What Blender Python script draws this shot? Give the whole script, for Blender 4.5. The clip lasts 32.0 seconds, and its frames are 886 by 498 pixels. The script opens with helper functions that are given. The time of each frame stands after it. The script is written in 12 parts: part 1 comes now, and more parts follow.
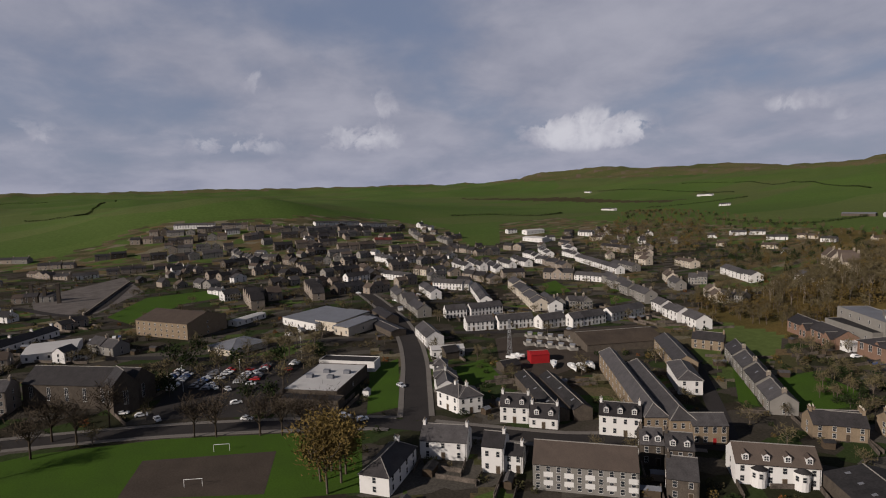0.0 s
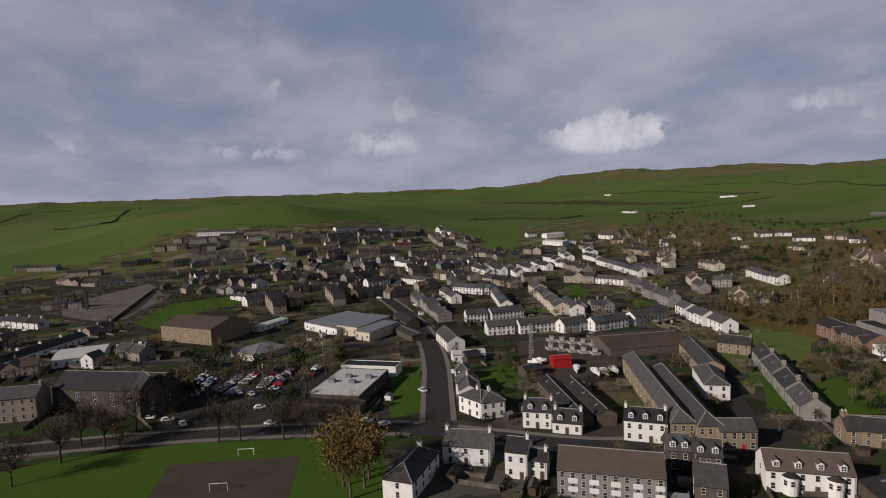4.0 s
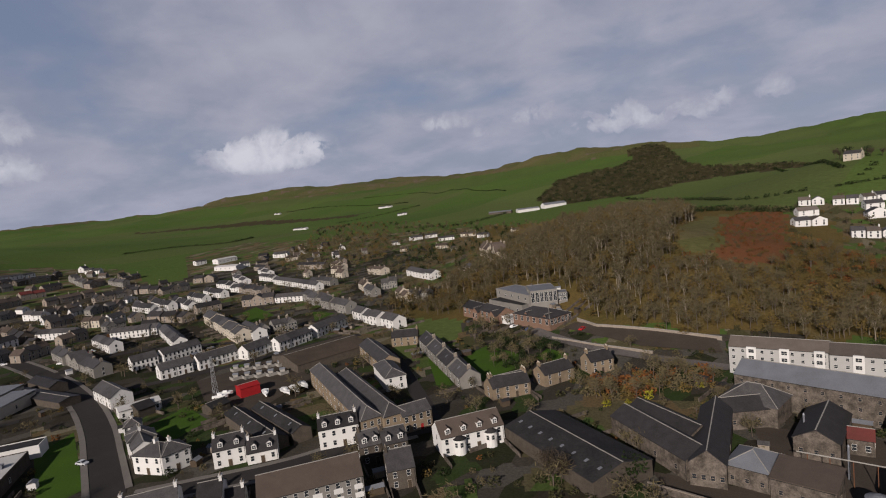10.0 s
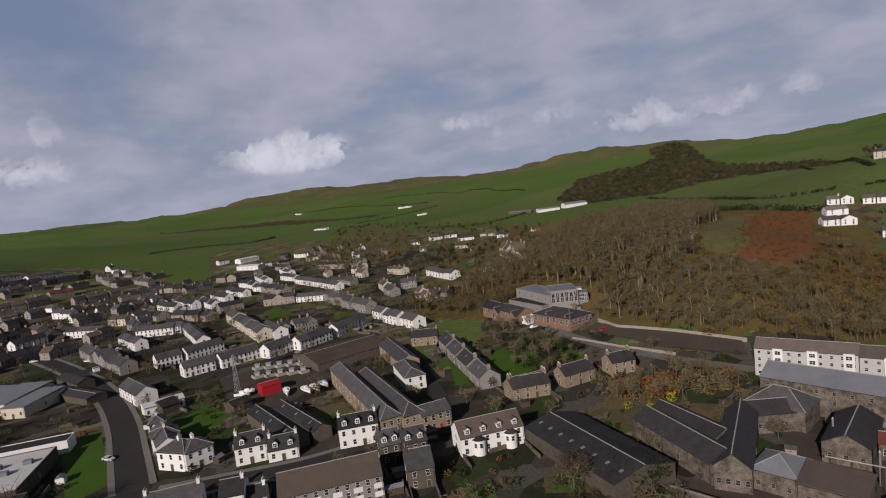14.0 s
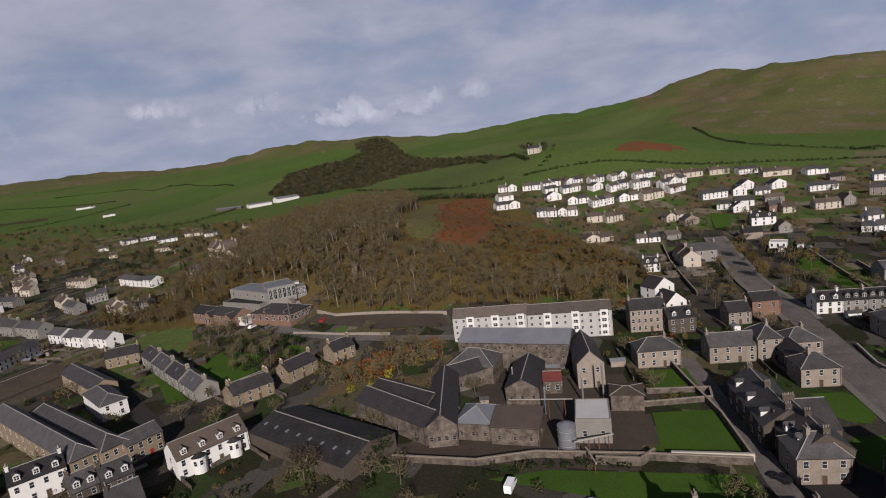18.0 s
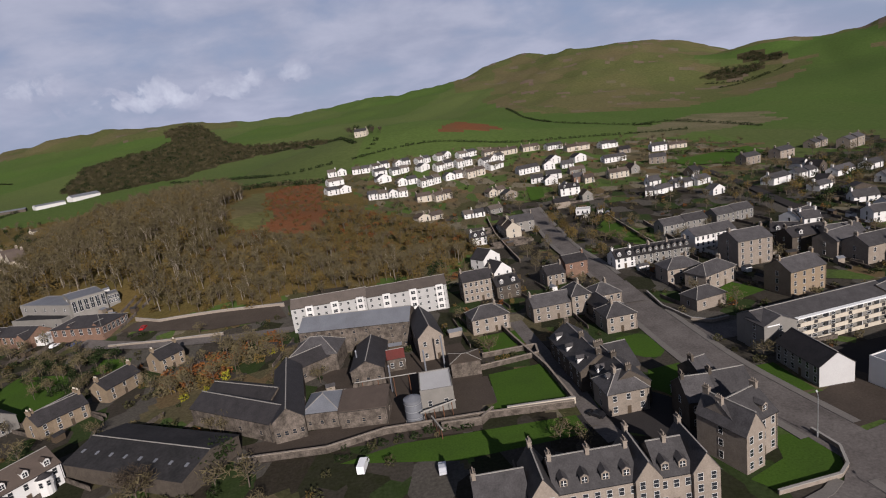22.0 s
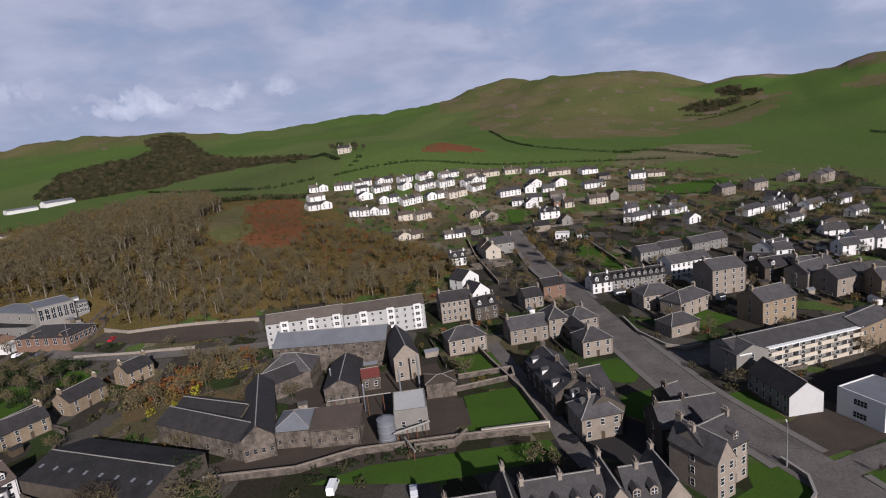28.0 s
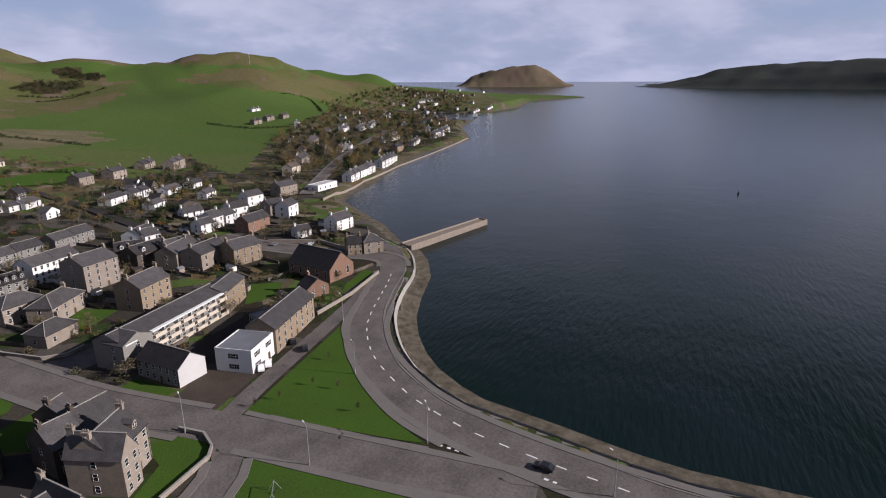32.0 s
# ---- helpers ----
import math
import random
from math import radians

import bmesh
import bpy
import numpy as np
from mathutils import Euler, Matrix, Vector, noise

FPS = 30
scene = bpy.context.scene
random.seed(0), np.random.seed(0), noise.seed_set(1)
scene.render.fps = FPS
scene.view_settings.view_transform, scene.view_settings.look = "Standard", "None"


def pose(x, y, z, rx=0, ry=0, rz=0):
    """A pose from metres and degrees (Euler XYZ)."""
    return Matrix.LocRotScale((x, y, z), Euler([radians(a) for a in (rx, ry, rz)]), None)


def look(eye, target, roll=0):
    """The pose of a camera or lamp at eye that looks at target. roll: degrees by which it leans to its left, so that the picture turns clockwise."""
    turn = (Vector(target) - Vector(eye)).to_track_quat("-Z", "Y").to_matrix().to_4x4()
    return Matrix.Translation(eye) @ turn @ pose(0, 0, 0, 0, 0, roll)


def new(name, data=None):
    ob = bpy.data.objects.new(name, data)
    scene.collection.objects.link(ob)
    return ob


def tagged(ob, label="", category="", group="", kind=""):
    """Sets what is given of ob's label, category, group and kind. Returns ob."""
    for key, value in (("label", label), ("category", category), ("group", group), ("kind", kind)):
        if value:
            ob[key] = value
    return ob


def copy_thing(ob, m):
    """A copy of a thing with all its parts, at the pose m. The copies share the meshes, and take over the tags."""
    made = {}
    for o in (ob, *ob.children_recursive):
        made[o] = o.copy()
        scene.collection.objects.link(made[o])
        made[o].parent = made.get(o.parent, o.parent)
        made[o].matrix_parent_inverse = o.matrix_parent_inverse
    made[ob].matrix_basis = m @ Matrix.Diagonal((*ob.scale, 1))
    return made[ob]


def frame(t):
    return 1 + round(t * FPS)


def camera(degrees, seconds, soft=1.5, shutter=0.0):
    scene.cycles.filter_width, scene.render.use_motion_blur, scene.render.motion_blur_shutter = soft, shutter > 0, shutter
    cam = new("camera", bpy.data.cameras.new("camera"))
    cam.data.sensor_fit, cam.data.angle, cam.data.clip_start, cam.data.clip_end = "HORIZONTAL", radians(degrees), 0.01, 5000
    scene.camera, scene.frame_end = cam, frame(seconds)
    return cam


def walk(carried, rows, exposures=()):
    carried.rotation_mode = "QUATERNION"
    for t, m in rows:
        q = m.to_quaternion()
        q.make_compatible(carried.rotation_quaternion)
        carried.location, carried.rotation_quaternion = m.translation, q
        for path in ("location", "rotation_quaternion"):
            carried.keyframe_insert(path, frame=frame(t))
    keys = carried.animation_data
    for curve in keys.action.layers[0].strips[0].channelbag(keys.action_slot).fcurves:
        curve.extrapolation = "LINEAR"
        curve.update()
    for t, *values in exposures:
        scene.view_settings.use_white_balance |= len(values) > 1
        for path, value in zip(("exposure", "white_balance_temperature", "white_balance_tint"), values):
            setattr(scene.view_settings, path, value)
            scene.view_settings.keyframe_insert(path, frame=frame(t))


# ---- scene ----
cam = camera(76.19, 32.0, 1.1)
# seconds, x, y, z in metres, then the turn in degrees
PATH = [
    (0.0, 0.43, 0.80, 77.31, 84.23, 1.76, 69.25),
    (0.5, 0.38, 0.83, 77.26, 84.77, 2.09, 69.64),
    (1.0, 0.28, 0.83, 77.32, 84.66, 2.17, 69.75),
    (1.5, 0.17, 0.83, 77.43, 84.40, 2.31, 70.13),
    (2.0, 0.10, 0.80, 77.46, 84.46, 2.68, 70.48),
    (2.5, 0.04, 0.73, 77.46, 84.32, 2.57, 70.43),
    (4.5, -0.11, 0.23, 77.30, 84.86, 2.38, 71.23),
    (5.0, -0.17, 0.13, 77.32, 84.82, 2.45, 67.89),
    (5.5, -0.15, 0.10, 77.35, 85.43, 3.21, 64.31),
    (6.0, -0.06, 0.09, 77.34, 85.47, 3.73, 61.40),
    (6.5, 0.04, 0.08, 77.33, 85.08, 4.51, 57.52),
    (7.0, 0.18, 0.15, 77.19, 84.55, 5.20, 50.26),
    (7.5, 0.40, 0.34, 77.02, 85.25, 5.54, 42.17),
    (8.0, 0.68, 0.68, 76.93, 84.28, 5.96, 37.08),
    (8.5, 0.84, 0.86, 76.84, 84.30, 6.13, 37.80),
    (9.0, 0.83, 0.89, 76.80, 84.03, 6.55, 38.57),
    (9.5, 0.78, 0.89, 76.87, 84.15, 6.37, 38.26),
    (10.0, 0.75, 0.88, 76.91, 84.09, 6.41, 38.51),
    (10.5, 0.71, 0.88, 76.84, 84.31, 6.41, 38.96),
    (11.0, 0.64, 0.83, 76.77, 84.44, 6.99, 39.52),
    (11.5, 0.60, 0.88, 76.84, 84.46, 6.77, 39.41),
    (12.0, 0.55, 1.01, 77.00, 84.95, 6.85, 39.56),
    (12.5, 0.56, 1.04, 76.92, 84.34, 6.56, 39.97),
    (13.0, 0.55, 1.09, 76.82, 84.77, 6.89, 40.41),
    (13.5, 0.55, 1.16, 76.81, 84.43, 6.48, 40.44),
    (15.5, 0.68, 1.10, 76.82, 84.29, 7.02, 40.74),
    (16.0, 0.94, 1.01, 76.93, 84.35, 7.00, 37.65),
    (16.5, 1.22, 0.94, 77.01, 84.01, 6.61, 31.28),
    (17.0, 1.37, 1.01, 77.03, 83.19, 6.77, 23.55),
    (17.5, 1.42, 1.13, 76.79, 81.84, 6.63, 16.62),
    (18.0, 1.44, 1.22, 76.53, 80.26, 6.94, 11.83),
    (18.5, 1.46, 1.04, 76.30, 80.90, 6.88, 6.02),
    (19.0, 1.50, 0.78, 76.09, 80.35, 7.11, -1.25),
    (19.5, 1.74, 0.70, 76.09, 79.20, 6.50, -8.25),
    (20.0, 2.04, 0.77, 76.31, 77.02, 7.54, -7.07),
    (20.5, 2.15, 0.68, 76.39, 76.91, 7.75, -6.85),
    (21.0, 2.06, 0.42, 76.31, 76.86, 7.51, -5.82),
    (21.5, 2.01, 0.33, 76.39, 76.82, 7.65, -5.39),
    (22.0, 1.93, 0.38, 76.44, 76.34, 8.20, -5.44),
    (22.5, 1.82, 0.49, 76.39, 76.24, 8.25, -5.40),
    (23.0, 1.73, 0.55, 76.13, 77.77, 7.86, -6.54),
    (23.5, 1.70, 0.54, 75.89, 78.50, 7.28, -6.41),
    (24.0, 1.73, 0.65, 75.91, 77.70, 8.97, -5.04),
    (24.5, 1.69, 0.72, 76.00, 77.77, 9.14, -4.35),
    (25.0, 1.73, 0.84, 76.25, 77.93, 9.05, -4.44),
    (25.5, 1.82, 0.92, 76.48, 77.97, 8.30, -5.39),
    (27.5, 2.14, 0.63, 76.40, 77.67, 6.12, -5.67),
    (28.0, 2.13, 0.53, 76.37, 78.13, 5.92, -7.02),
    (28.5, 2.07, 0.48, 76.48, 79.65, 6.05, -11.49),
    (29.0, 2.04, 0.31, 76.54, 78.08, 5.95, -20.00),
    (29.5, 2.19, -0.11, 76.50, 76.94, 4.18, -27.32),
    (30.0, 2.48, -0.33, 76.58, 76.04, 4.30, -35.68),
    (30.5, 2.56, -0.55, 76.67, 75.20, 2.86, -44.32),
    (31.0, 2.45, -0.97, 76.74, 73.78, 2.00, -52.69),
    (31.5, 2.31, -1.29, 76.85, 73.56, 0.35, -58.94),
    (32.0, 2.07, -1.55, 76.95, 73.51, 0.17, -65.53),
]
walk(cam, [(r[0], pose(*r[1:])) for r in PATH], [(0.0, 0.32, 6250, 14), (6.0, 0.38, 6200, 14), (18.0, 0.52, 6000, 15), (25.0, 0.74, 5800, 15), (30.0, 0.72, 5650, 16), (32.0, 0.92, 5800, 18)])

# ---- sky and sun ----
SUN_ELEV, SUN_AZ = radians(25), radians(166)   # azimuth clockwise from +y
sun_from = Vector((math.sin(SUN_AZ) * math.cos(SUN_ELEV), math.cos(SUN_AZ) * math.cos(SUN_ELEV), math.sin(SUN_ELEV)))
sun = new("sun", bpy.data.lights.new("sun", "SUN"))
sun.data.energy, sun.data.angle, sun.data.color = 4.1, radians(0.6), (1.0, 0.89, 0.75)
sun.matrix_world = look(sun_from * 100, (0, 0, 0))

world = bpy.data.worlds.new("sky")
scene.world = world
world.use_nodes = True


def build_sky():
    nt = world.node_tree
    nt.nodes.clear()
    N, L = nt.nodes.new, nt.links.new
    out, bg = N("ShaderNodeOutputWorld"), N("ShaderNodeBackground")
    sky = N("ShaderNodeTexSky")
    sky.sky_type, sky.sun_disc = "NISHITA", False
    sky.sun_elevation, sky.sun_rotation = SUN_ELEV, SUN_AZ
    sky.air_density, sky.dust_density, sky.ozone_density = 1.0, 1.5, 2.0
    co = N("ShaderNodeTexCoord")

    def math_node(op, a, b=None, c=None, clamp=False):
        n = N("ShaderNodeMath")
        n.operation, n.use_clamp = op, clamp
        for i, v in enumerate((a, b, c)):
            if v is None:
                continue
            if isinstance(v, (int, float)):
                n.inputs[i].default_value = v
            else:
                L(v, n.inputs[i])
        return n.outputs[0]

    sep = N("ShaderNodeSeparateXYZ")
    L(co.outputs["Generated"], sep.inputs[0])
    up = math_node("MAXIMUM", sep.outputs[2], 0.0)
    # a flat cloud deck seen in perspective
    den = math_node("ADD", up, 0.30)
    px, py = math_node("DIVIDE", sep.outputs[0], den), math_node("DIVIDE", sep.outputs[1], den)
    comb = N("ShaderNodeCombineXYZ")
    L(px, comb.inputs[0]), L(py, comb.inputs[1])

    def fbm(vec, scale, detail, rough, distort=0.0, offset=0.0):
        m = N("ShaderNodeMapping")
        m.inputs["Location"].default_value = (offset, offset * 0.7, offset * 1.3)
        L(vec, m.inputs[0])
        n = N("ShaderNodeTexNoise")
        n.inputs["Scale"].default_value, n.inputs["Detail"].default_value = scale, detail
        n.inputs["Roughness"].default_value, n.inputs["Distortion"].default_value = rough, distort
        L(m.outputs[0], n.inputs["Vector"])
        return n.outputs["Fac"]

    def ramp(v, lo, hi):
        n = N("ShaderNodeMapRange")
        n.interpolation_type = "SMOOTHSTEP"
        n.inputs[1].default_value, n.inputs[2].default_value = lo, hi
        L(v, n.inputs[0])
        return n.outputs[0]

    def mix(fac, a, b):
        n = N("ShaderNodeMix")
        n.data_type = "RGBA"
        if isinstance(fac, (int, float)):
            n.inputs[0].default_value = fac
        else:
            L(fac, n.inputs[0])
        for i, v in ((6, a), (7, b)):
            if isinstance(v, tuple):
                n.inputs[i].default_value = (*v, 1)
            else:
                L(v, n.inputs[i])
        return n.outputs[2]

    scaled = N("ShaderNodeVectorMath")
    scaled.operation = "SCALE"
    L(sky.outputs[0], scaled.inputs[0])
    scaled.inputs["Scale"].default_value = 0.075
    deck = fbm(comb.outputs[0], 1.3, 7.0, 0.5, 0.15, 3.1)
    deck2 = fbm(comb.outputs[0], 3.6, 7.0, 0.55, 0.2, 8.4)
    mass = math_node("ADD", math_node("MULTIPLY", deck, 0.75), math_node("MULTIPLY", deck2, 0.25))
    cover = ramp(mass, 0.32, 0.54)
    tone = ramp(math_node("ADD", math_node("MULTIPLY", deck2, 0.6), math_node("MULTIPLY", deck, 0.4)), 0.34, 0.72)
    cloud = mix(tone, (0.300, 0.312, 0.375), (0.455, 0.452, 0.502))
    blue = mix(0.75, scaled.outputs[0], (0.225, 0.265, 0.365))
    col = mix(math_node("MULTIPLY", cover, 0.92), blue, cloud)
    # cumulus heaps low over the hills
    heap_shape = fbm(co.outputs["Generated"], 16.0, 9.0, 0.6, 0.35, 1.7)
    heap_fine = fbm(co.outputs["Generated"], 26.0, 6.0, 0.6, 0.2, 5.2)
    heaps = None
    for az, el, wide, tall, gain in HEAPS:
        a, e = radians(az), radians(el)
        c = (math.sin(a) * math.cos(e), math.cos(a) * math.cos(e), math.sin(e))
        dot = N("ShaderNodeVectorMath")
        dot.operation = "DOT_PRODUCT"
        L(co.outputs["Generated"], dot.inputs[0])
        dot.inputs[1].default_value = (math.cos(a), -math.sin(a), 0)
        u = math_node("DIVIDE", dot.outputs["Value"], wide)
        dz = math_node("SUBTRACT", sep.outputs[2], c[2])
        v = math_node("DIVIDE", dz, tall)
        # flatter below, heaped above
        v = math_node("MULTIPLY", v, math_node("ADD", 1.0, math_node("MULTIPLY", math_node("LESS_THAN", v, 0.0), 0.7)))
        front = N("ShaderNodeVectorMath")
        front.operation = "DOT_PRODUCT"
        L(co.outputs["Generated"], front.inputs[0])
        front.inputs[1].default_value = (math.sin(a), math.cos(a), 0)
        r2 = math_node("ADD", math_node("MULTIPLY", u, u), math_node("MULTIPLY", v, v))
        g = math_node("MULTIPLY", math_node("SUBTRACT", 1.0, r2, clamp=True), math_node("GREATER_THAN", front.outputs["Value"], 0.3))
        g = math_node("MULTIPLY", g, gain)
        heaps = g if heaps is None else math_node("MAXIMUM", heaps, g)
    body = math_node("ADD", heaps, math_node("MULTIPLY", math_node("SUBTRACT", heap_shape, 0.5), 2.6))
    body = math_node("MULTIPLY", ramp(body, 0.28, 0.50), ramp(heaps, 0.0, 0.22))
    light = mix(ramp(math_node("ADD", math_node("MULTIPLY", heap_fine, 0.7), math_node("MULTIPLY", heaps, 0.35)), 0.35, 0.75), (0.37, 0.37, 0.43), (0.72, 0.71, 0.72))
    col = mix(math_node("MULTIPLY", body, ramp(heaps, 0.0, 0.75)), col, light)
    # pale band at the horizon
    haze = math_node("POWER", math_node("SUBTRACT", 1.0, math_node("MULTIPLY", up, 3.2), clamp=True), 3.0)
    col = mix(math_node("MULTIPLY", haze, 0.35), col, (0.44, 0.46, 0.57))
    # sky above the view darkened to deep blue to cut the fill light
    col = mix(math_node("MULTIPLY", ramp(up, 0.34, 0.52), 0.94), col, (0.060, 0.080, 0.125))
    L(col, bg.inputs[0])
    bg.inputs[1].default_value = 0.68
    L(bg.outputs[0], out.inputs[0])


# azimuth, elevation, half width, half height, strength of each heap of cloud
HEAPS = [(108, 12, 0.50, 0.24, 0.48), (-55, 5, 0.142, 0.058, 1.00), (-77, 5.2, 0.115, 0.052, 0.61), (-75, 8.2, 0.05, 0.055, 0.47), (-89, 4.9, 0.135, 0.039, 0.50), (-105, 4.8, 0.068, 0.052, 0.43),
    (-37.5, 6.5, 0.074, 0.029, 0.54), (-33.5, 5.1, 0.041, 0.026, 0.43), (-28.5, 6.2, 0.081, 0.036, 0.50), (-20, 4.6, 0.216, 0.046, 0.58), (-12.4, 5.4, 0.041, 0.036, 0.54),
    (-8, 5.4, 0.038, 0.039, 0.50), (-86.6, 10.4, 0.068, 0.039, 0.43),]
build_sky()


# ---- materials ----
def material(name, base, rough=0.8, spots=0.25, scale=1.0, second=None, grain=8.0, bump=0.15, metal=0.0, spec=0.02, per_object=0.0):
    """A surface in metres: a base colour, broad stains, fine grain and relief."""
    m = bpy.data.materials.new(name)
    m.use_nodes = True
    nt = m.node_tree
    N, L = nt.nodes.new, nt.links.new
    b = nt.nodes["Principled BSDF"]
    b.inputs["Roughness"].default_value, b.inputs["Metallic"].default_value = rough, metal
    b.inputs["Specular IOR Level"].default_value = spec
    geo = N("ShaderNodeNewGeometry")
    n1, n2 = N("ShaderNodeTexNoise"), N("ShaderNodeTexNoise")
    for n, s, d in ((n1, scale * 0.35, 5.0), (n2, grain, 3.0)):
        n.inputs["Scale"].default_value, n.inputs["Detail"].default_value = s, d
        n.inputs["Roughness"].default_value = 0.62
        L(geo.outputs["Position"], n.inputs["Vector"])
    second = second or tuple(c * 0.55 for c in base)
    r = N("ShaderNodeMapRange")
    r.inputs[1].default_value, r.inputs[2].default_value = 0.35, 0.7
    L(n1.outputs["Fac"], r.inputs[0])
    f = N("ShaderNodeMath")
    f.operation = "MULTIPLY"
    f.inputs[1].default_value = spots * 2
    L(r.outputs[0], f.inputs[0])
    f.use_clamp = True
    mx = N("ShaderNodeMix")
    mx.data_type = "RGBA"
    mx.inputs[6].default_value, mx.inputs[7].default_value = (*base, 1), (*second, 1)
    L(f.outputs[0], mx.inputs[0])
    hs = N("ShaderNodeHueSaturation")
    L(mx.outputs[2], hs.inputs["Color"])
    v = N("ShaderNodeMapRange")
    v.inputs[1].default_value, v.inputs[2].default_value = 0.2, 0.8
    v.inputs[3].default_value, v.inputs[4].default_value = 1 - spots * 0.8, 1 + spots * 0.8
    L(n2.outputs["Fac"], v.inputs[0])
    val = v.outputs[0]
    if per_object:
        info = N("ShaderNodeObjectInfo")
        k = N("ShaderNodeMapRange")
        k.inputs[3].default_value, k.inputs[4].default_value = 1 - per_object, 1 + per_object
        L(info.outputs["Random"], k.inputs[0])
        mu = N("ShaderNodeMath")
        mu.operation = "MULTIPLY"
        L(val, mu.inputs[0]), L(k.outputs[0], mu.inputs[1])
        val = mu.outputs[0]
    L(val, hs.inputs["Value"])
    L(hs.outputs[0], b.inputs["Base Color"])
    if bump:
        bp = N("ShaderNodeBump")
        bp.inputs["Strength"].default_value, bp.inputs["Distance"].default_value = bump, 0.05
        L(n2.outputs["Fac"], bp.inputs["Height"])
        L(bp.outputs[0], b.inputs["Normal"])
    return m


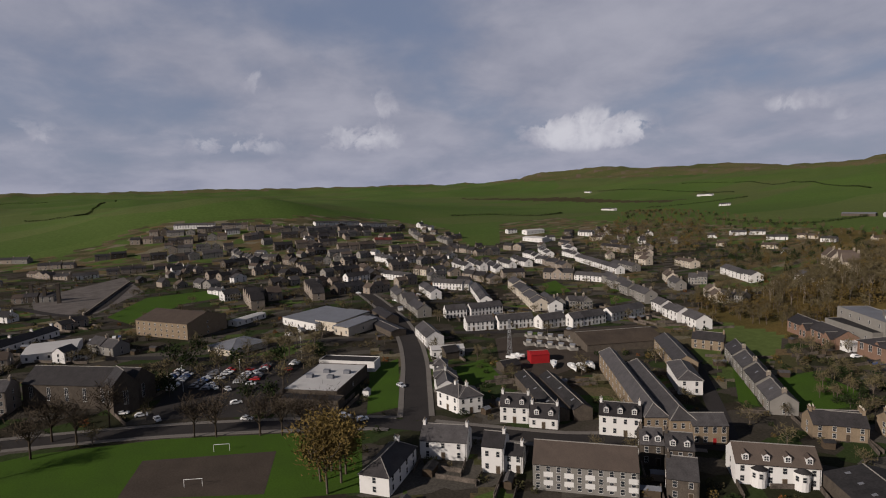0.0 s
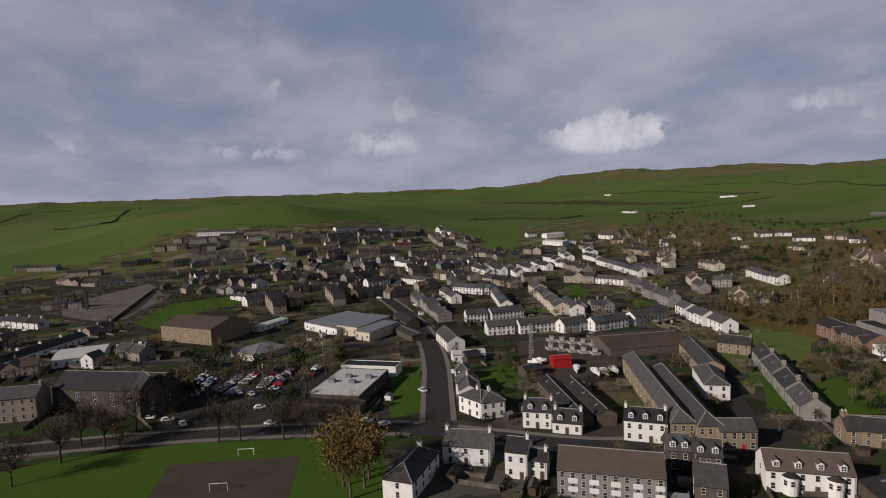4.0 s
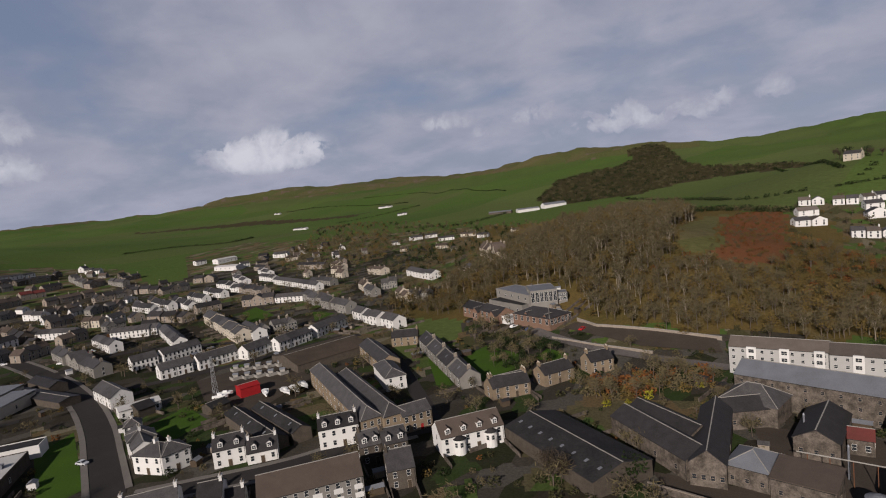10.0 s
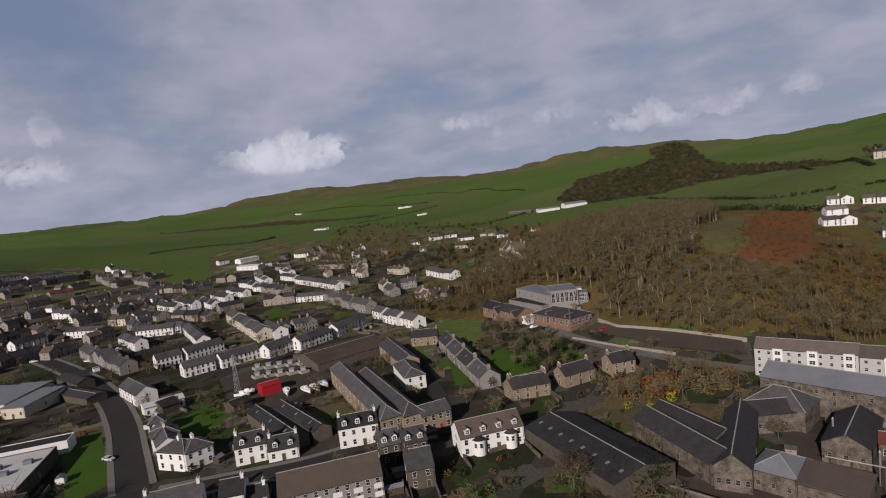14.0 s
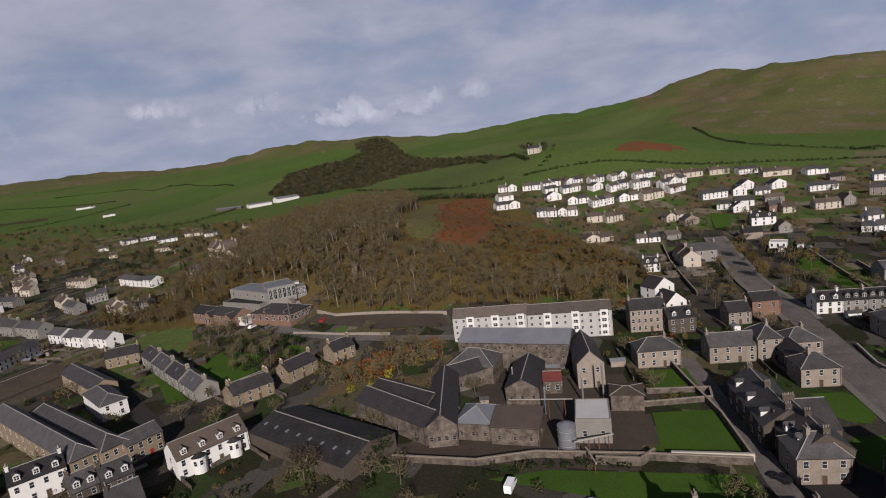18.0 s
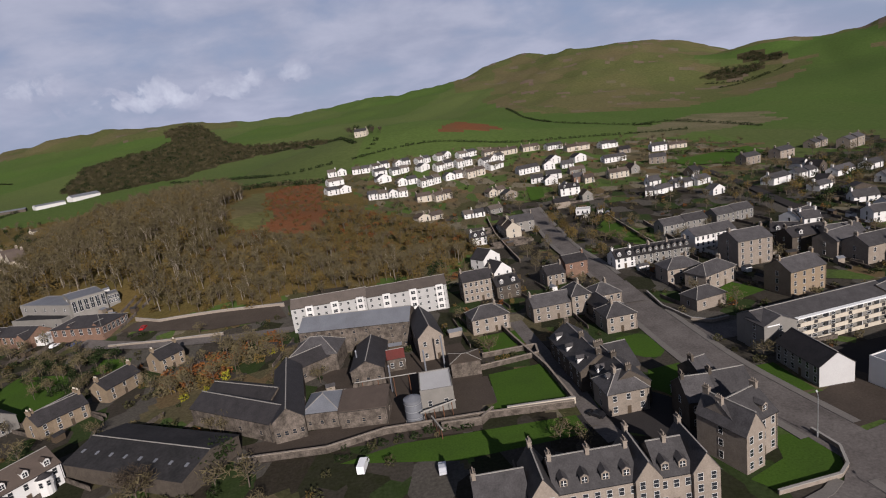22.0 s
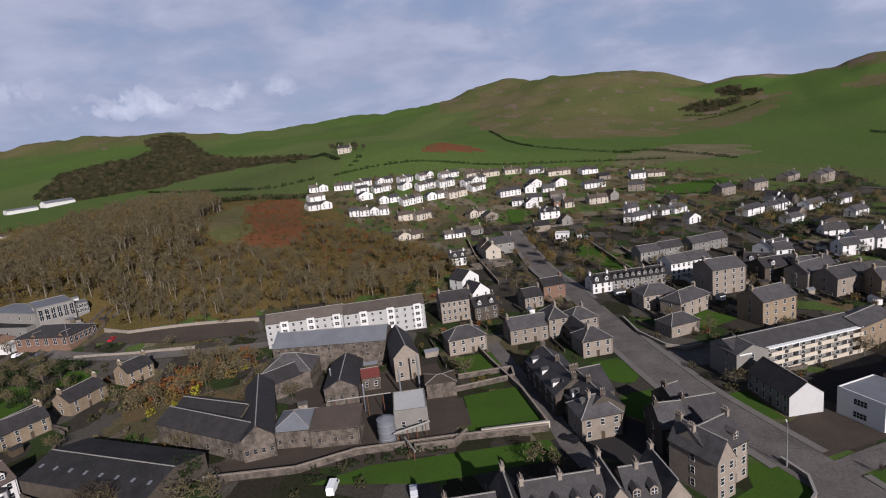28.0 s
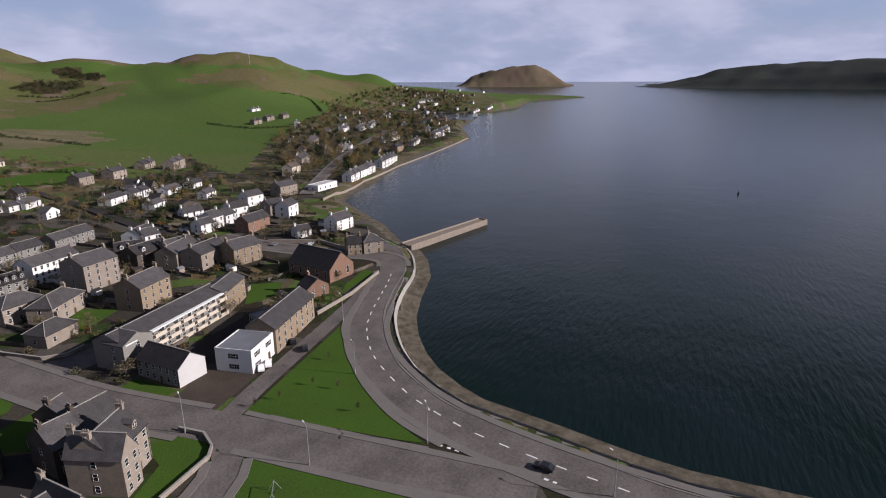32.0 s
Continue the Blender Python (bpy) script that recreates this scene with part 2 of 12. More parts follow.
M = {
    "render_white": material("white render", (0.53, 0.52, 0.505), 0.85, 0.10, 1.2, (0.37, 0.355, 0.33), per_object=0.06),
    "render_cream": material("cream render", (0.4, 0.355, 0.29), 0.85, 0.12, 1.2, per_object=0.08),
    "render_grey": material("grey harling", (0.178, 0.168, 0.153), 0.9, 0.15, 1.0, per_object=0.12),
    "stone": material("buff sandstone", (0.215, 0.182, 0.150), 0.9, 0.25, 1.5, (0.125, 0.105, 0.088), 3.0, 0.4, per_object=0.12),
    "stone_dark": material("dark whinstone", (0.080, 0.067, 0.055), 0.9, 0.3, 1.5, (0.042, 0.036, 0.030), 3.0, 0.4, per_object=0.15),
    "stone_red": material("red sandstone", (0.172, 0.108, 0.078), 0.9, 0.25, 1.5, (0.108, 0.070, 0.053), 3.0, 0.4, per_object=0.08),
    "stone_warm": material("warm sandstone", (0.2, 0.155, 0.108), 0.9, 0.22, 1.5, (0.12, 0.092, 0.064), 3.0, 0.4, per_object=0.08),
    "rubble": material("old rubble wall", (0.128, 0.107, 0.090), 0.95, 0.5, 1.3, (0.036, 0.031, 0.026), 2.5, 0.7),
    "slate": material("grey slate", (0.060, 0.056, 0.057), 0.55, 0.4, 1.3, (0.034, 0.032, 0.032), 3.0, 0.4, per_object=0.25, spec=0.12),
    "slate_dark": material("dark slate", (0.034, 0.031, 0.032), 0.55, 0.4, 1.3, (0.019, 0.018, 0.018), 3.0, 0.4, per_object=0.25, spec=0.12),
    "tile_brown": material("brown roof tile", (0.080, 0.063, 0.053), 0.75, 0.25, 0.8, (0.050, 0.041, 0.035), 6.0, 0.3, per_object=0.2),
    "tile_red": material("dull red roof sheet", (0.120, 0.034, 0.030), 0.75, 0.3, 0.8, (0.075, 0.030, 0.026), 6.0, 0.3, per_object=0.1),
    "sheet_grey": material("grey metal sheet roof", (0.165, 0.172, 0.190), 0.45, 0.25, 0.5, (0.105, 0.106, 0.116), 4.0, 0.1, 0.2),
    "sheet_dark": material("weathered bitumen sheet", (0.032, 0.030, 0.031), 0.75, 0.45, 0.5, (0.016, 0.016, 0.016), 1.5, 0.25, spec=0.08),
    "roof_pale": material("pale flat roof", (0.396, 0.389, 0.382), 0.8, 0.15, 0.5, (0.259, 0.252, 0.245)),
    "red_paint": material("red painted steel", (0.255, 0.017, 0.019), 0.5, 0.15, 1.0),
    "frame_paint": material("off-white window paint", (0.46, 0.455, 0.44), 0.5, 0.1, 1.0, bump=0.0),
    "white_paint": material("white paint", (0.62, 0.62, 0.61), 0.45, 0.06, 1.0, bump=0.03),
    "wood": material("weathered wood", (0.069, 0.052, 0.037), 0.8, 0.25, 2.0, per_object=0.15),
    "concrete": material("concrete", (0.252, 0.238, 0.217), 0.85, 0.2, 1.0),
    "steel": material("galvanised steel", (0.45, 0.46, 0.47), 0.4, 0.1, 1.0, metal=0.7, bump=0.02),
    "rust": material("rusty iron", (0.126, 0.059, 0.032), 0.9, 0.35, 2.0, (0.056, 0.035, 0.028), 6.0),
    "asphalt": material("worn asphalt", (0.125, 0.112, 0.104), 0.9, 0.4, 0.3, (0.066, 0.058, 0.054), 1.5, 0.2),
    "asphalt_dark": material("dark asphalt", (0.036, 0.033, 0.032), 0.85, 0.2, 0.25, (0.022, 0.02, 0.02), 3.0, 0.15),
    "paving": material("paving", (0.14, 0.128, 0.117), 0.85, 0.18, 0.6, (0.095, 0.087, 0.08), 3.0, 0.2),
    "yard": material("yard dirt", (0.062, 0.05, 0.041), 0.95, 0.3, 0.3, (0.036, 0.03, 0.025), 2.0, 0.3),
    "town": material("gardens and yards", (0.050, 0.044, 0.036), 0.95, 0.5, 0.5, (0.022, 0.026, 0.012), 1.2, 0.5),
    "grass": material("mown grass", (0.043, 0.082, 0.012), 0.9, 0.32, 0.22, (0.034, 0.058, 0.013), 2.0, 0.4),
    "pasture": material("pasture", (0.057, 0.090, 0.021), 0.95, 0.30, 0.014, (0.084, 0.095, 0.034), 0.25, 0.3),
    "pasture_dull": material("rough pasture", (0.073, 0.079, 0.027), 0.95, 0.4, 0.012, (0.100, 0.082, 0.040), 0.2, 0.3),
    "bracken": material("bracken", (0.130, 0.050, 0.023), 0.95, 0.4, 0.10, (0.085, 0.052, 0.026), 0.9, 0.6),
    "scrub": material("scrub floor", (0.100, 0.070, 0.026), 0.95, 0.45, 0.08, (0.060, 0.052, 0.018), 0.9, 0.6),
    "garden": material("gardens on the slope", (0.074, 0.064, 0.036), 0.95, 0.5, 0.3, (0.044, 0.060, 0.018), 1.0, 0.5),
    "gorse": material("gorse and heath", (0.040, 0.036, 0.018), 0.95, 0.4, 0.05, (0.056, 0.044, 0.024), 0.5, 0.5),
    "moor": material("heather moor", (0.112, 0.080, 0.061), 0.95, 0.35, 0.012, (0.097, 0.097, 0.049), 0.15, 0.3),
    "shingle": material("shingle and weed", (0.110, 0.094, 0.072), 0.9, 0.5, 1.0, (0.036, 0.034, 0.024), 3.0, 0.6),
    "bark": material("bark", (0.11, 0.09, 0.072), 0.95, 0.3, 2.0),
    "twig": material("bare twigs", (0.104, 0.086, 0.047), 0.95, 0.3, 0.6, per_object=0.25),
    "twig_olive": material("twigs with last leaves", (0.118, 0.084, 0.029), 0.95, 0.3, 0.6, per_object=0.3),
    "leaf_green": material("evergreen leaves", (0.02, 0.03, 0.011), 0.8, 0.3, 0.8, per_object=0.25),
    "leaf_dull": material("dull garden leaves", (0.050, 0.049, 0.022), 0.9, 0.35, 0.8, (0.034, 0.031, 0.017), per_object=0.25),
    "leaf_rust": material("rust autumn leaves", (0.150, 0.062, 0.022), 0.85, 0.3, 0.8, per_object=0.25),
    "leaf_yellow": material("yellow shrub leaves", (0.195, 0.180, 0.019), 0.8, 0.2, 0.8, per_object=0.1),
    "twig_dark": material("dark bare twigs", (0.060, 0.047, 0.034), 0.95, 0.3, 0.6, per_object=0.3),
    "bark_pale": material("pale lichened bark", (0.20, 0.172, 0.135), 0.95, 0.3, 2.0),
    "earth": material("dug earth and rubble", (0.128, 0.108, 0.067), 0.95, 0.5, 0.06, (0.070, 0.074, 0.032), 0.4, 0.6),
    "harl_pale": material("pale grey harling", (0.33, 0.325, 0.315), 0.9, 0.14, 1.0, (0.23, 0.225, 0.215), per_object=0.05),
    "tile_pale": material("weathered grey-brown tile", (0.105, 0.088, 0.076), 0.8, 0.3, 0.8, (0.066, 0.056, 0.050), 6.0, 0.3, per_object=0.3),
    # distance haze over the woodland is mixed into this grey
    "far_wood": material("far woodland greyed for haze", (0.034, 0.040, 0.038), 0.95, 0.4, 0.02, (0.052, 0.052, 0.044), 0.2, 0.4),
    "sheet_brown": material("rusty brown sheet roof", (0.070, 0.055, 0.043), 0.8, 0.35, 0.4, (0.040, 0.033, 0.028), 3.0, 0.2),
    "black": material("black rubber", (0.02, 0.02, 0.02), 0.6, 0.1),
}


def glass_material():
    m = bpy.data.materials.new("window glass")
    m.use_nodes = True
    b = m.node_tree.nodes["Principled BSDF"]
    b.inputs["Base Color"].default_value = (0.022, 0.024, 0.028, 1)
    b.inputs["Roughness"].default_value = 0.08
    b.inputs["Specular IOR Level"].default_value = 0.6
    return m


def water_material():
    m = bpy.data.materials.new("sea water")
    m.use_nodes = True
    nt = m.node_tree
    N, L = nt.nodes.new, nt.links.new
    b = nt.nodes["Principled BSDF"]
    b.inputs["Roughness"].default_value = 0.12
    b.inputs["Specular IOR Level"].default_value = 0.11
    b.inputs["IOR"].default_value = 1.333
    geo = N("ShaderNodeNewGeometry")
    mp = N("ShaderNodeMapping")
    mp.inputs["Rotation"].default_value = (0, 0, radians(-28))
    mp.inputs["Scale"].default_value = (0.20, 0.85, 1)
    L(geo.outputs["Position"], mp.inputs[0])
    waves, swell, tint = N("ShaderNodeTexNoise"), N("ShaderNodeTexNoise"), N("ShaderNodeTexNoise")
    waves.inputs["Scale"].default_value, waves.inputs["Detail"].default_value = 0.8, 3.0
    L(mp.outputs[0], waves.inputs["Vector"])
    swell.inputs["Scale"].default_value, swell.inputs["Detail"].default_value = 0.05, 3.0
    L(geo.outputs["Position"], swell.inputs["Vector"])
    tint.inputs["Scale"].default_value, tint.inputs["Detail"].default_value = 0.012, 3.0
    L(geo.outputs["Position"], tint.inputs["Vector"])
    mx = N("ShaderNodeMix")
    mx.data_type = "RGBA"
    mx.inputs[6].default_value, mx.inputs[7].default_value = (0.003, 0.009, 0.007, 1), (0.006, 0.012, 0.013, 1)
    r = N("ShaderNodeMapRange")
    r.inputs[1].default_value, r.inputs[2].default_value = 0.35, 0.65
    L(tint.outputs["Fac"], r.inputs[0]), L(r.outputs[0], mx.inputs[0])
    L(mx.outputs[2], b.inputs["Base Color"])
    add = N("ShaderNodeMath")
    L(waves.outputs["Fac"], add.inputs[0]), L(swell.outputs["Fac"], add.inputs[1])
    bp = N("ShaderNodeBump")
    bp.inputs["Strength"].default_value, bp.inputs["Distance"].default_value = 0.8, 0.30
    L(add.outputs[0], bp.inputs["Height"]), L(bp.outputs[0], b.inputs["Normal"])
    return m


def mosaic(mat, cell, colours, share, turn=20.0, blocky=True):
    """Plots of land of their own colour over a ground material; cell is their width in metres."""
    nt = mat.node_tree
    N, L = nt.nodes.new, nt.links.new
    geo, mp, vo, ramp = N("ShaderNodeNewGeometry"), N("ShaderNodeMapping"), N("ShaderNodeTexVoronoi"), N("ShaderNodeValToRGB")
    mp.inputs["Rotation"].default_value = (0, 0, radians(turn))
    mp.inputs["Scale"].default_value = (1.0, 0.6, 0.0)
    vo.voronoi_dimensions = "2D"
    vo.distance = "CHEBYCHEV" if blocky else "EUCLIDEAN"
    vo.inputs["Scale"].default_value = 1.0 / cell
    L(geo.outputs["Position"], mp.inputs[0]), L(mp.outputs[0], vo.inputs["Vector"])
    ramp.color_ramp.interpolation = "CONSTANT"
    e = ramp.color_ramp.elements
    while len(e) < len(colours):
        e.new(0.5)
    for k, c in enumerate(colours):
        e[k].position, e[k].color = k / len(colours), (*c, 1)
    sp = N("ShaderNodeSeparateColor")
    L(vo.outputs["Color"], sp.inputs[0]), L(sp.outputs[0], ramp.inputs[0])
    hs = next(n for n in nt.nodes if n.bl_idname == "ShaderNodeHueSaturation")
    old = hs.inputs["Color"].links[0].from_socket
    mx = N("ShaderNodeMix")
    mx.data_type = "RGBA"
    mx.inputs[0].default_value = share
    L(old, mx.inputs[6]), L(ramp.outputs[0], mx.inputs[7]), L(mx.outputs[2], hs.inputs["Color"])


mosaic(M["town"], 9.0, [(0.050, 0.043, 0.036), (0.025, 0.042, 0.011), (0.027, 0.022, 0.016), (0.078, 0.070, 0.061), (0.019, 0.021, 0.010), (0.040, 0.034, 0.028)], 0.75)
mosaic(M["garden"], 9.0, [(0.060, 0.096, 0.022), (0.092, 0.073, 0.043), (0.050, 0.078, 0.021), (0.048, 0.046, 0.022), (0.138, 0.118, 0.085), (0.074, 0.062, 0.036), (0.108, 0.074, 0.040)], 0.8, 35.0)
mosaic(M["pasture"], 190.0, [(0.051, 0.088, 0.019), (0.063, 0.094, 0.024), (0.046, 0.079, 0.018), (0.080, 0.095, 0.034), (0.056, 0.083, 0.022), (0.070, 0.079, 0.031)], 0.5, 60.0, False)
mosaic(M["pasture_dull"], 70.0, [(0.074, 0.079, 0.029), (0.094, 0.082, 0.040), (0.062, 0.076, 0.025), (0.102, 0.080, 0.045)], 0.5, 10.0, False)
M["glass"], M["water"] = glass_material(), water_material()

# ---- helpers of this scene ----
def mesh_data(name, verts, faces, mats, index=None, smooth=False):
    me = bpy.data.meshes.new(name)
    me.from_pydata(verts, [], faces)
    for k in (mats if isinstance(mats, (list, tuple)) else [mats]):
        me.materials.append(M[k])
    if index is not None:
        me.polygons.foreach_set("material_index", index)
    if smooth:
        me.polygons.foreach_set("use_smooth", [True] * len(me.polygons))
    me.update()
    return me


class Shape:
    """Collects faces of boxes, prisms and tubes into one mesh."""

    def __init__(self):
        self.v, self.f, self.i = [], [], []

    def face(self, pts, mat=0):
        n = len(self.v)
        self.v += [tuple(p) for p in pts]
        self.f.append(tuple(range(n, n + len(pts))))
        self.i.append(mat)
        return self

    def solid(self, low, high, mat=0):
        """Two rings of points joined by sides."""
        n, k = len(self.v), len(low)
        self.v += [tuple(p) for p in low] + [tuple(p) for p in high]
        self.f.append(tuple(range(n + k - 1, n - 1, -1)))
        self.f.append(tuple(range(n + k, n + 2 * k)))
        for a in range(k):
            b = (a + 1) % k
            self.f.append((n + a, n + b, n + k + b, n + k + a))
        self.i += [mat] * (k + 2)
        return self

    def box(self, x0, y0, z0, x1, y1, z1, mat=0, taper=0.0):
        t = taper
        return self.solid([(x0, y0, z0), (x1, y0, z0), (x1, y1, z0), (x0, y1, z0)],
                          [(x0 + t, y0 + t, z1), (x1 - t, y0 + t, z1), (x1 - t, y1 - t, z1), (x0 + t, y1 - t, z1)], mat)

    def tube(self, a, b, r0, r1, sides=6, mat=0):
        a, b = Vector(a), Vector(b)
        d = (b - a).normalized()
        u = d.orthogonal().normalized()
        w = d.cross(u)
        ring = [(math.cos(2 * math.pi * k / sides), math.sin(2 * math.pi * k / sides)) for k in range(sides)]
        return self.solid([a + (u * c + w * s) * r0 for c, s in ring], [b + (u * c + w * s) * r1 for c, s in ring], mat)

    def data(self, name, mats):
        return mesh_data(name, self.v, self.f, mats, self.i)


def part(name, shape, mats, parent, label="", at=None):
    """One mesh object under a thing or a part."""
    ob = new(name, shape if isinstance(shape, bpy.types.Mesh) else shape.data(name, mats))
    ob.parent = parent
    if at is not None:
        ob.matrix_basis = at
    if label:
        ob["label"] = label
    return ob


def smooth01(v, lo, hi):
    t = np.clip((v - lo) / (hi - lo), 0, 1)
    return t * t * (3 - 2 * t)


# ---- the lie of the land ----
# centre x, y, height and spread of each swell of the ground
SWELLS_NEAR = [
    (-120, 347, 28.8, 69), (-224, 291, -5.5, 112), (-224, 291, -4.1, 69), (186, 317, 2.2, 112),
    (-306, 204, 3.2, 69), (36, 366, -8.0, 112), (323, 176, -0.7, 112), (-509, 138, 2.4, 94),
    (-225, 477, 24.2, 94), (-508, -143, 2.8, 94), (-439, 293, 3.2, 94), (-527, -31, 2.4, 94),
    (7, 735, 22.8, 128), (-77, 731, 24.7, 208), (334, 655, 6.1, 128), (-243, 694, -8.0, 128),
    (-682, -275, 0.8, 128), (-527, 513, -9.1, 208), (-735, -27, -14.8, 208), (-701, 224, -2.9, 128),
    (-1004, 267, -11.3, 115), (-1039, 2, 44.0, 178), (606, 844, -23.5, 288)]
SWELLS_MID = [
    (-742, 728, 18.1, 178), (-964, -389, -8.1, 288), (243, 1011, 23.9, 288), (1193, 805, -43.3, 166),
    (1070, 963, 47.1, 257), (-396, 1384, 17.7, 257), (1294, 631, -33.5, 166), (763, 1221, -38.2, 166),
    (-1439, 50, 52.9, 416), (1418, 250, -2.0, 416), (1190, 1070, 22.0, 110), (-1595, 1205, -14.9, 512),
    (-793, 1835, 25.2, 317), (-793, 1835, 35.2, 512), (948, 1760, 41.2, 512), (1166, 1624, -55.3, 204),
    (1969, 347, -1.1, 512), (-42, 1999, 26.8, 512), (468, 1944, 15.3, 317), (468, 1944, 41.3, 512),
    (1542, 1273, 44.2, 512), (1542, 1273, 47.6, 317), (1693, 1064, -28.0, 204)]
SWELLS_FAR = [
    (714, 1868, 45.9, 512), (-1984, -251, 33.8, 512), (930, 1880, 20.0, 140), (520, 2060, 16.0, 110),
    (-620, 2050, 10.0, 200), (760, 2010, 22.0, 170), (749, 2614, 44.8, 672), (-955, 2546, 33.8, 672),
    (2395, 1288, 28.5, 268), (1155, 2462, 40.6, 672), (-1348, 2362, 34.7, 672), (-1706, 2118, 29.3, 672),
    (-538, 2666, 28.0, 672), (-2899, 2265, 39.3, 545), (-2899, 2265, 48.2, 880), (-3307, 1613, 34.6, 880),
    (-2365, 2819, 40.7, 880), (-3412, -1378, 32.1, 880), (-3624, -639, 35.1, 880), (-4483, 1027, 26.3, 1120),
    (-4585, -364, 37.4, 1120), (-3969, 2325, 35.3, 1120), (-4265, -1723, 29.0, 694), (-4265, -1723, 37.8, 1120)]
# crests of the hills along the skyline: the western plain, the northern hills, the eastern hills
CRESTS_WEST = [
    (-3862, -543, 5.7, 211), (-3895, -204, 27.4, 211), (-3898, 136, 24.5, 211), (-3871, 475, 34.3, 211), (-3815, 811, 14.8, 211), (-3730, 1140, 33.4, 211),
    (-3616, 1461, -7.1, 211), (-3163, 1612, -53.5, 100), (-3087, 1753, 21.6, 100), (-3004, 1892, 7.0, 100), (-2915, 2026, 17.0, 100), (-2820, 2156, 20.6, 100),
    (-2719, 2282, -8.5, 100), (-2613, 2403, 6.8, 100), (-2501, 2519, 10.7, 100), (-2385, 2630, 19.7, 100), (-2263, 2735, 34.4, 100), (-2136, 2835, 12.4, 100)]
CRESTS_NORTH = [
    (-1412, 2063, -19.2, 70), (-1317, 2125, 17.1, 70), (-1015, 1816, 22.6, 59), (-931, 1860, 10.6, 59), (-846, 1900, 11.3, 59), (-759, 1937, -5.5, 59),
    (-670, 1969, -2.9, 59), (-580, 1997, -3.4, 59), (-489, 2022, -19.1, 59), (-372, 1914, -9.5, 55), (-285, 1929, 1.9, 55), (-197, 1940, 4.8, 55),
    (-109, 1947, 8.1, 55), (-20, 1950, 10.4, 55), (68, 1949, -6.6, 55), (165, 2053, -24.3, 58), (258, 2044, -23.1, 58)]
CRESTS_EAST = [
    (351, 2030, 19.0, 58), (442, 2012, 7.1, 58), (533, 1990, 12.4, 58), (623, 1964, -37.7, 58), (711, 1933, -69.5, 58), (798, 1899, -17.1, 58),
    (884, 1861, -1.1, 58), (967, 1819, 9.0, 58), (1049, 1773, 8.4, 58), (942, 1439, 20.6, 48), (1006, 1395, 8.4, 48), (1068, 1348, 12.3, 48),
    (1186, 1246, 18.3, 48), (1241, 1190, 16.7, 48), (1294, 1133, 20.4, 48), (1344, 1073, 11.2, 48), (1537, 1117, 18.5, 53), (1586, 1046, 9.3, 53),
    (1632, 973, 33.7, 53)]
# the shore from the south-west round the bay to the east
COAST = [
    (-480, -4800), (-480, -672), (-240, -528), (0, -416), (96, -288), (144, -152),
    (122, -62), (118.5, -30), (117.4, -7), (118.5, 3), (120, 11), (122.3, 22), (124, 31.5), (125.8, 42.6), (129.6, 50.5),
    (135.8, 60), (143.5, 67.8), (153.3, 75.2), (165.4, 82.3), (182.8, 89), (206.6, 96.4), (227, 107.5), (241, 119),
    (250, 134), (278.1, 160.6),
    (324.5, 219.2), (361.6, 233.6), (393.6, 236.8), (472, 265.6), (609.6, 291.2), (769.6, 304),
    (964.8, 398.4), (1424, 528), (1752, 536), (2121.6, 612.8), (2633.6, 484.8), (2752, 688),
    (2400, 1120), (2560, 1920), (3040, 2880), (4000, 4800)]
SEA = -2.5


def coast_distance(x, y):
    """Metres inland of the shore (negative at sea)."""
    x, y = np.asarray(x, float), np.asarray(y, float)
    best, side = np.full(x.shape, 1e9), np.zeros(x.shape)
    pts = COAST
    for (ax, ay), (bx, by) in zip(pts[:-1], pts[1:]):
        dx, dy = bx - ax, by - ay
        t = np.clip(((x - ax) * dx + (y - ay) * dy) / (dx * dx + dy * dy), 0, 1)
        ex, ey = x - ax - t * dx, y - ay - t * dy
        d = np.hypot(ex, ey)
        s = np.where(dx * (y - ay) - dy * (x - ax) > 0, 1.0, -1.0)
        side = np.where(d < best - 1e-6, s, side)
        best = np.minimum(best, d)
    return best * side


def rim(x, y):
    """The far bay, a little higher towards the open sea."""
    x, y = np.asarray(x, float), np.asarray(y, float)
    return 76 * np.clip((np.hypot(x, y) - 1200) / 3700, 0, 1) ** 2 * smooth01(x, 600, 2000)


def land(x, y):
    """The ground's height without the shore."""
    x, y = np.asarray(x, float), np.asarray(y, float)
    z = np.zeros(x.shape)
    for bx, by, h, s in SWELLS_NEAR + SWELLS_MID + SWELLS_FAR + CRESTS_WEST + CRESTS_NORTH + CRESTS_EAST:
        z += h * np.exp(-((x - bx) ** 2 + (y - by) ** 2) / (2 * s * s))
    rise = smooth01(z, 12, 90)
    for k, amp in ((0.0045, 9.0), (0.011, 4.5), (0.026, 2.2), (0.06, 1.0)):
        z = z + rise * amp * np.sin(k * (x * 0.8 + y * 0.55) + 1.3 + 1.7 * np.sin(k * 0.7 * (y - x))) * np.cos(k * (y * 0.9 - x * 0.4) + 0.6)
    wild = smooth01(z, 75, 125)
    for k, amp in ((0.021, 4.0), (0.043, 2.6), (0.085, 1.3)):
        z = z + wild * amp * np.sin(k * (x - 0.4 * y) + 2.1 * np.sin(k * 0.6 * (y + x))) * np.cos(k * (y + 0.3 * x) + 1.1)
    near = smooth01(y - np.maximum(0, -x - 240) * 0.25, 145, 300)
    west = smooth01(-x, 530, 830)
    return z * np.maximum(np.maximum(near, west), 0)


def height(x, y):
    z = land(x, y)
    c = coast_distance(x, y)
    beach = SEA - 0.3 + (0.0 - SEA - 1.1) * np.clip((c + 1) / 9, 0, 1)
    return np.where(c > 9, z, np.where(c > 8, beach + (z - beach) * (c - 8), beach)) - smooth01(-c, 0, 60) * 6 + rim(x, y)


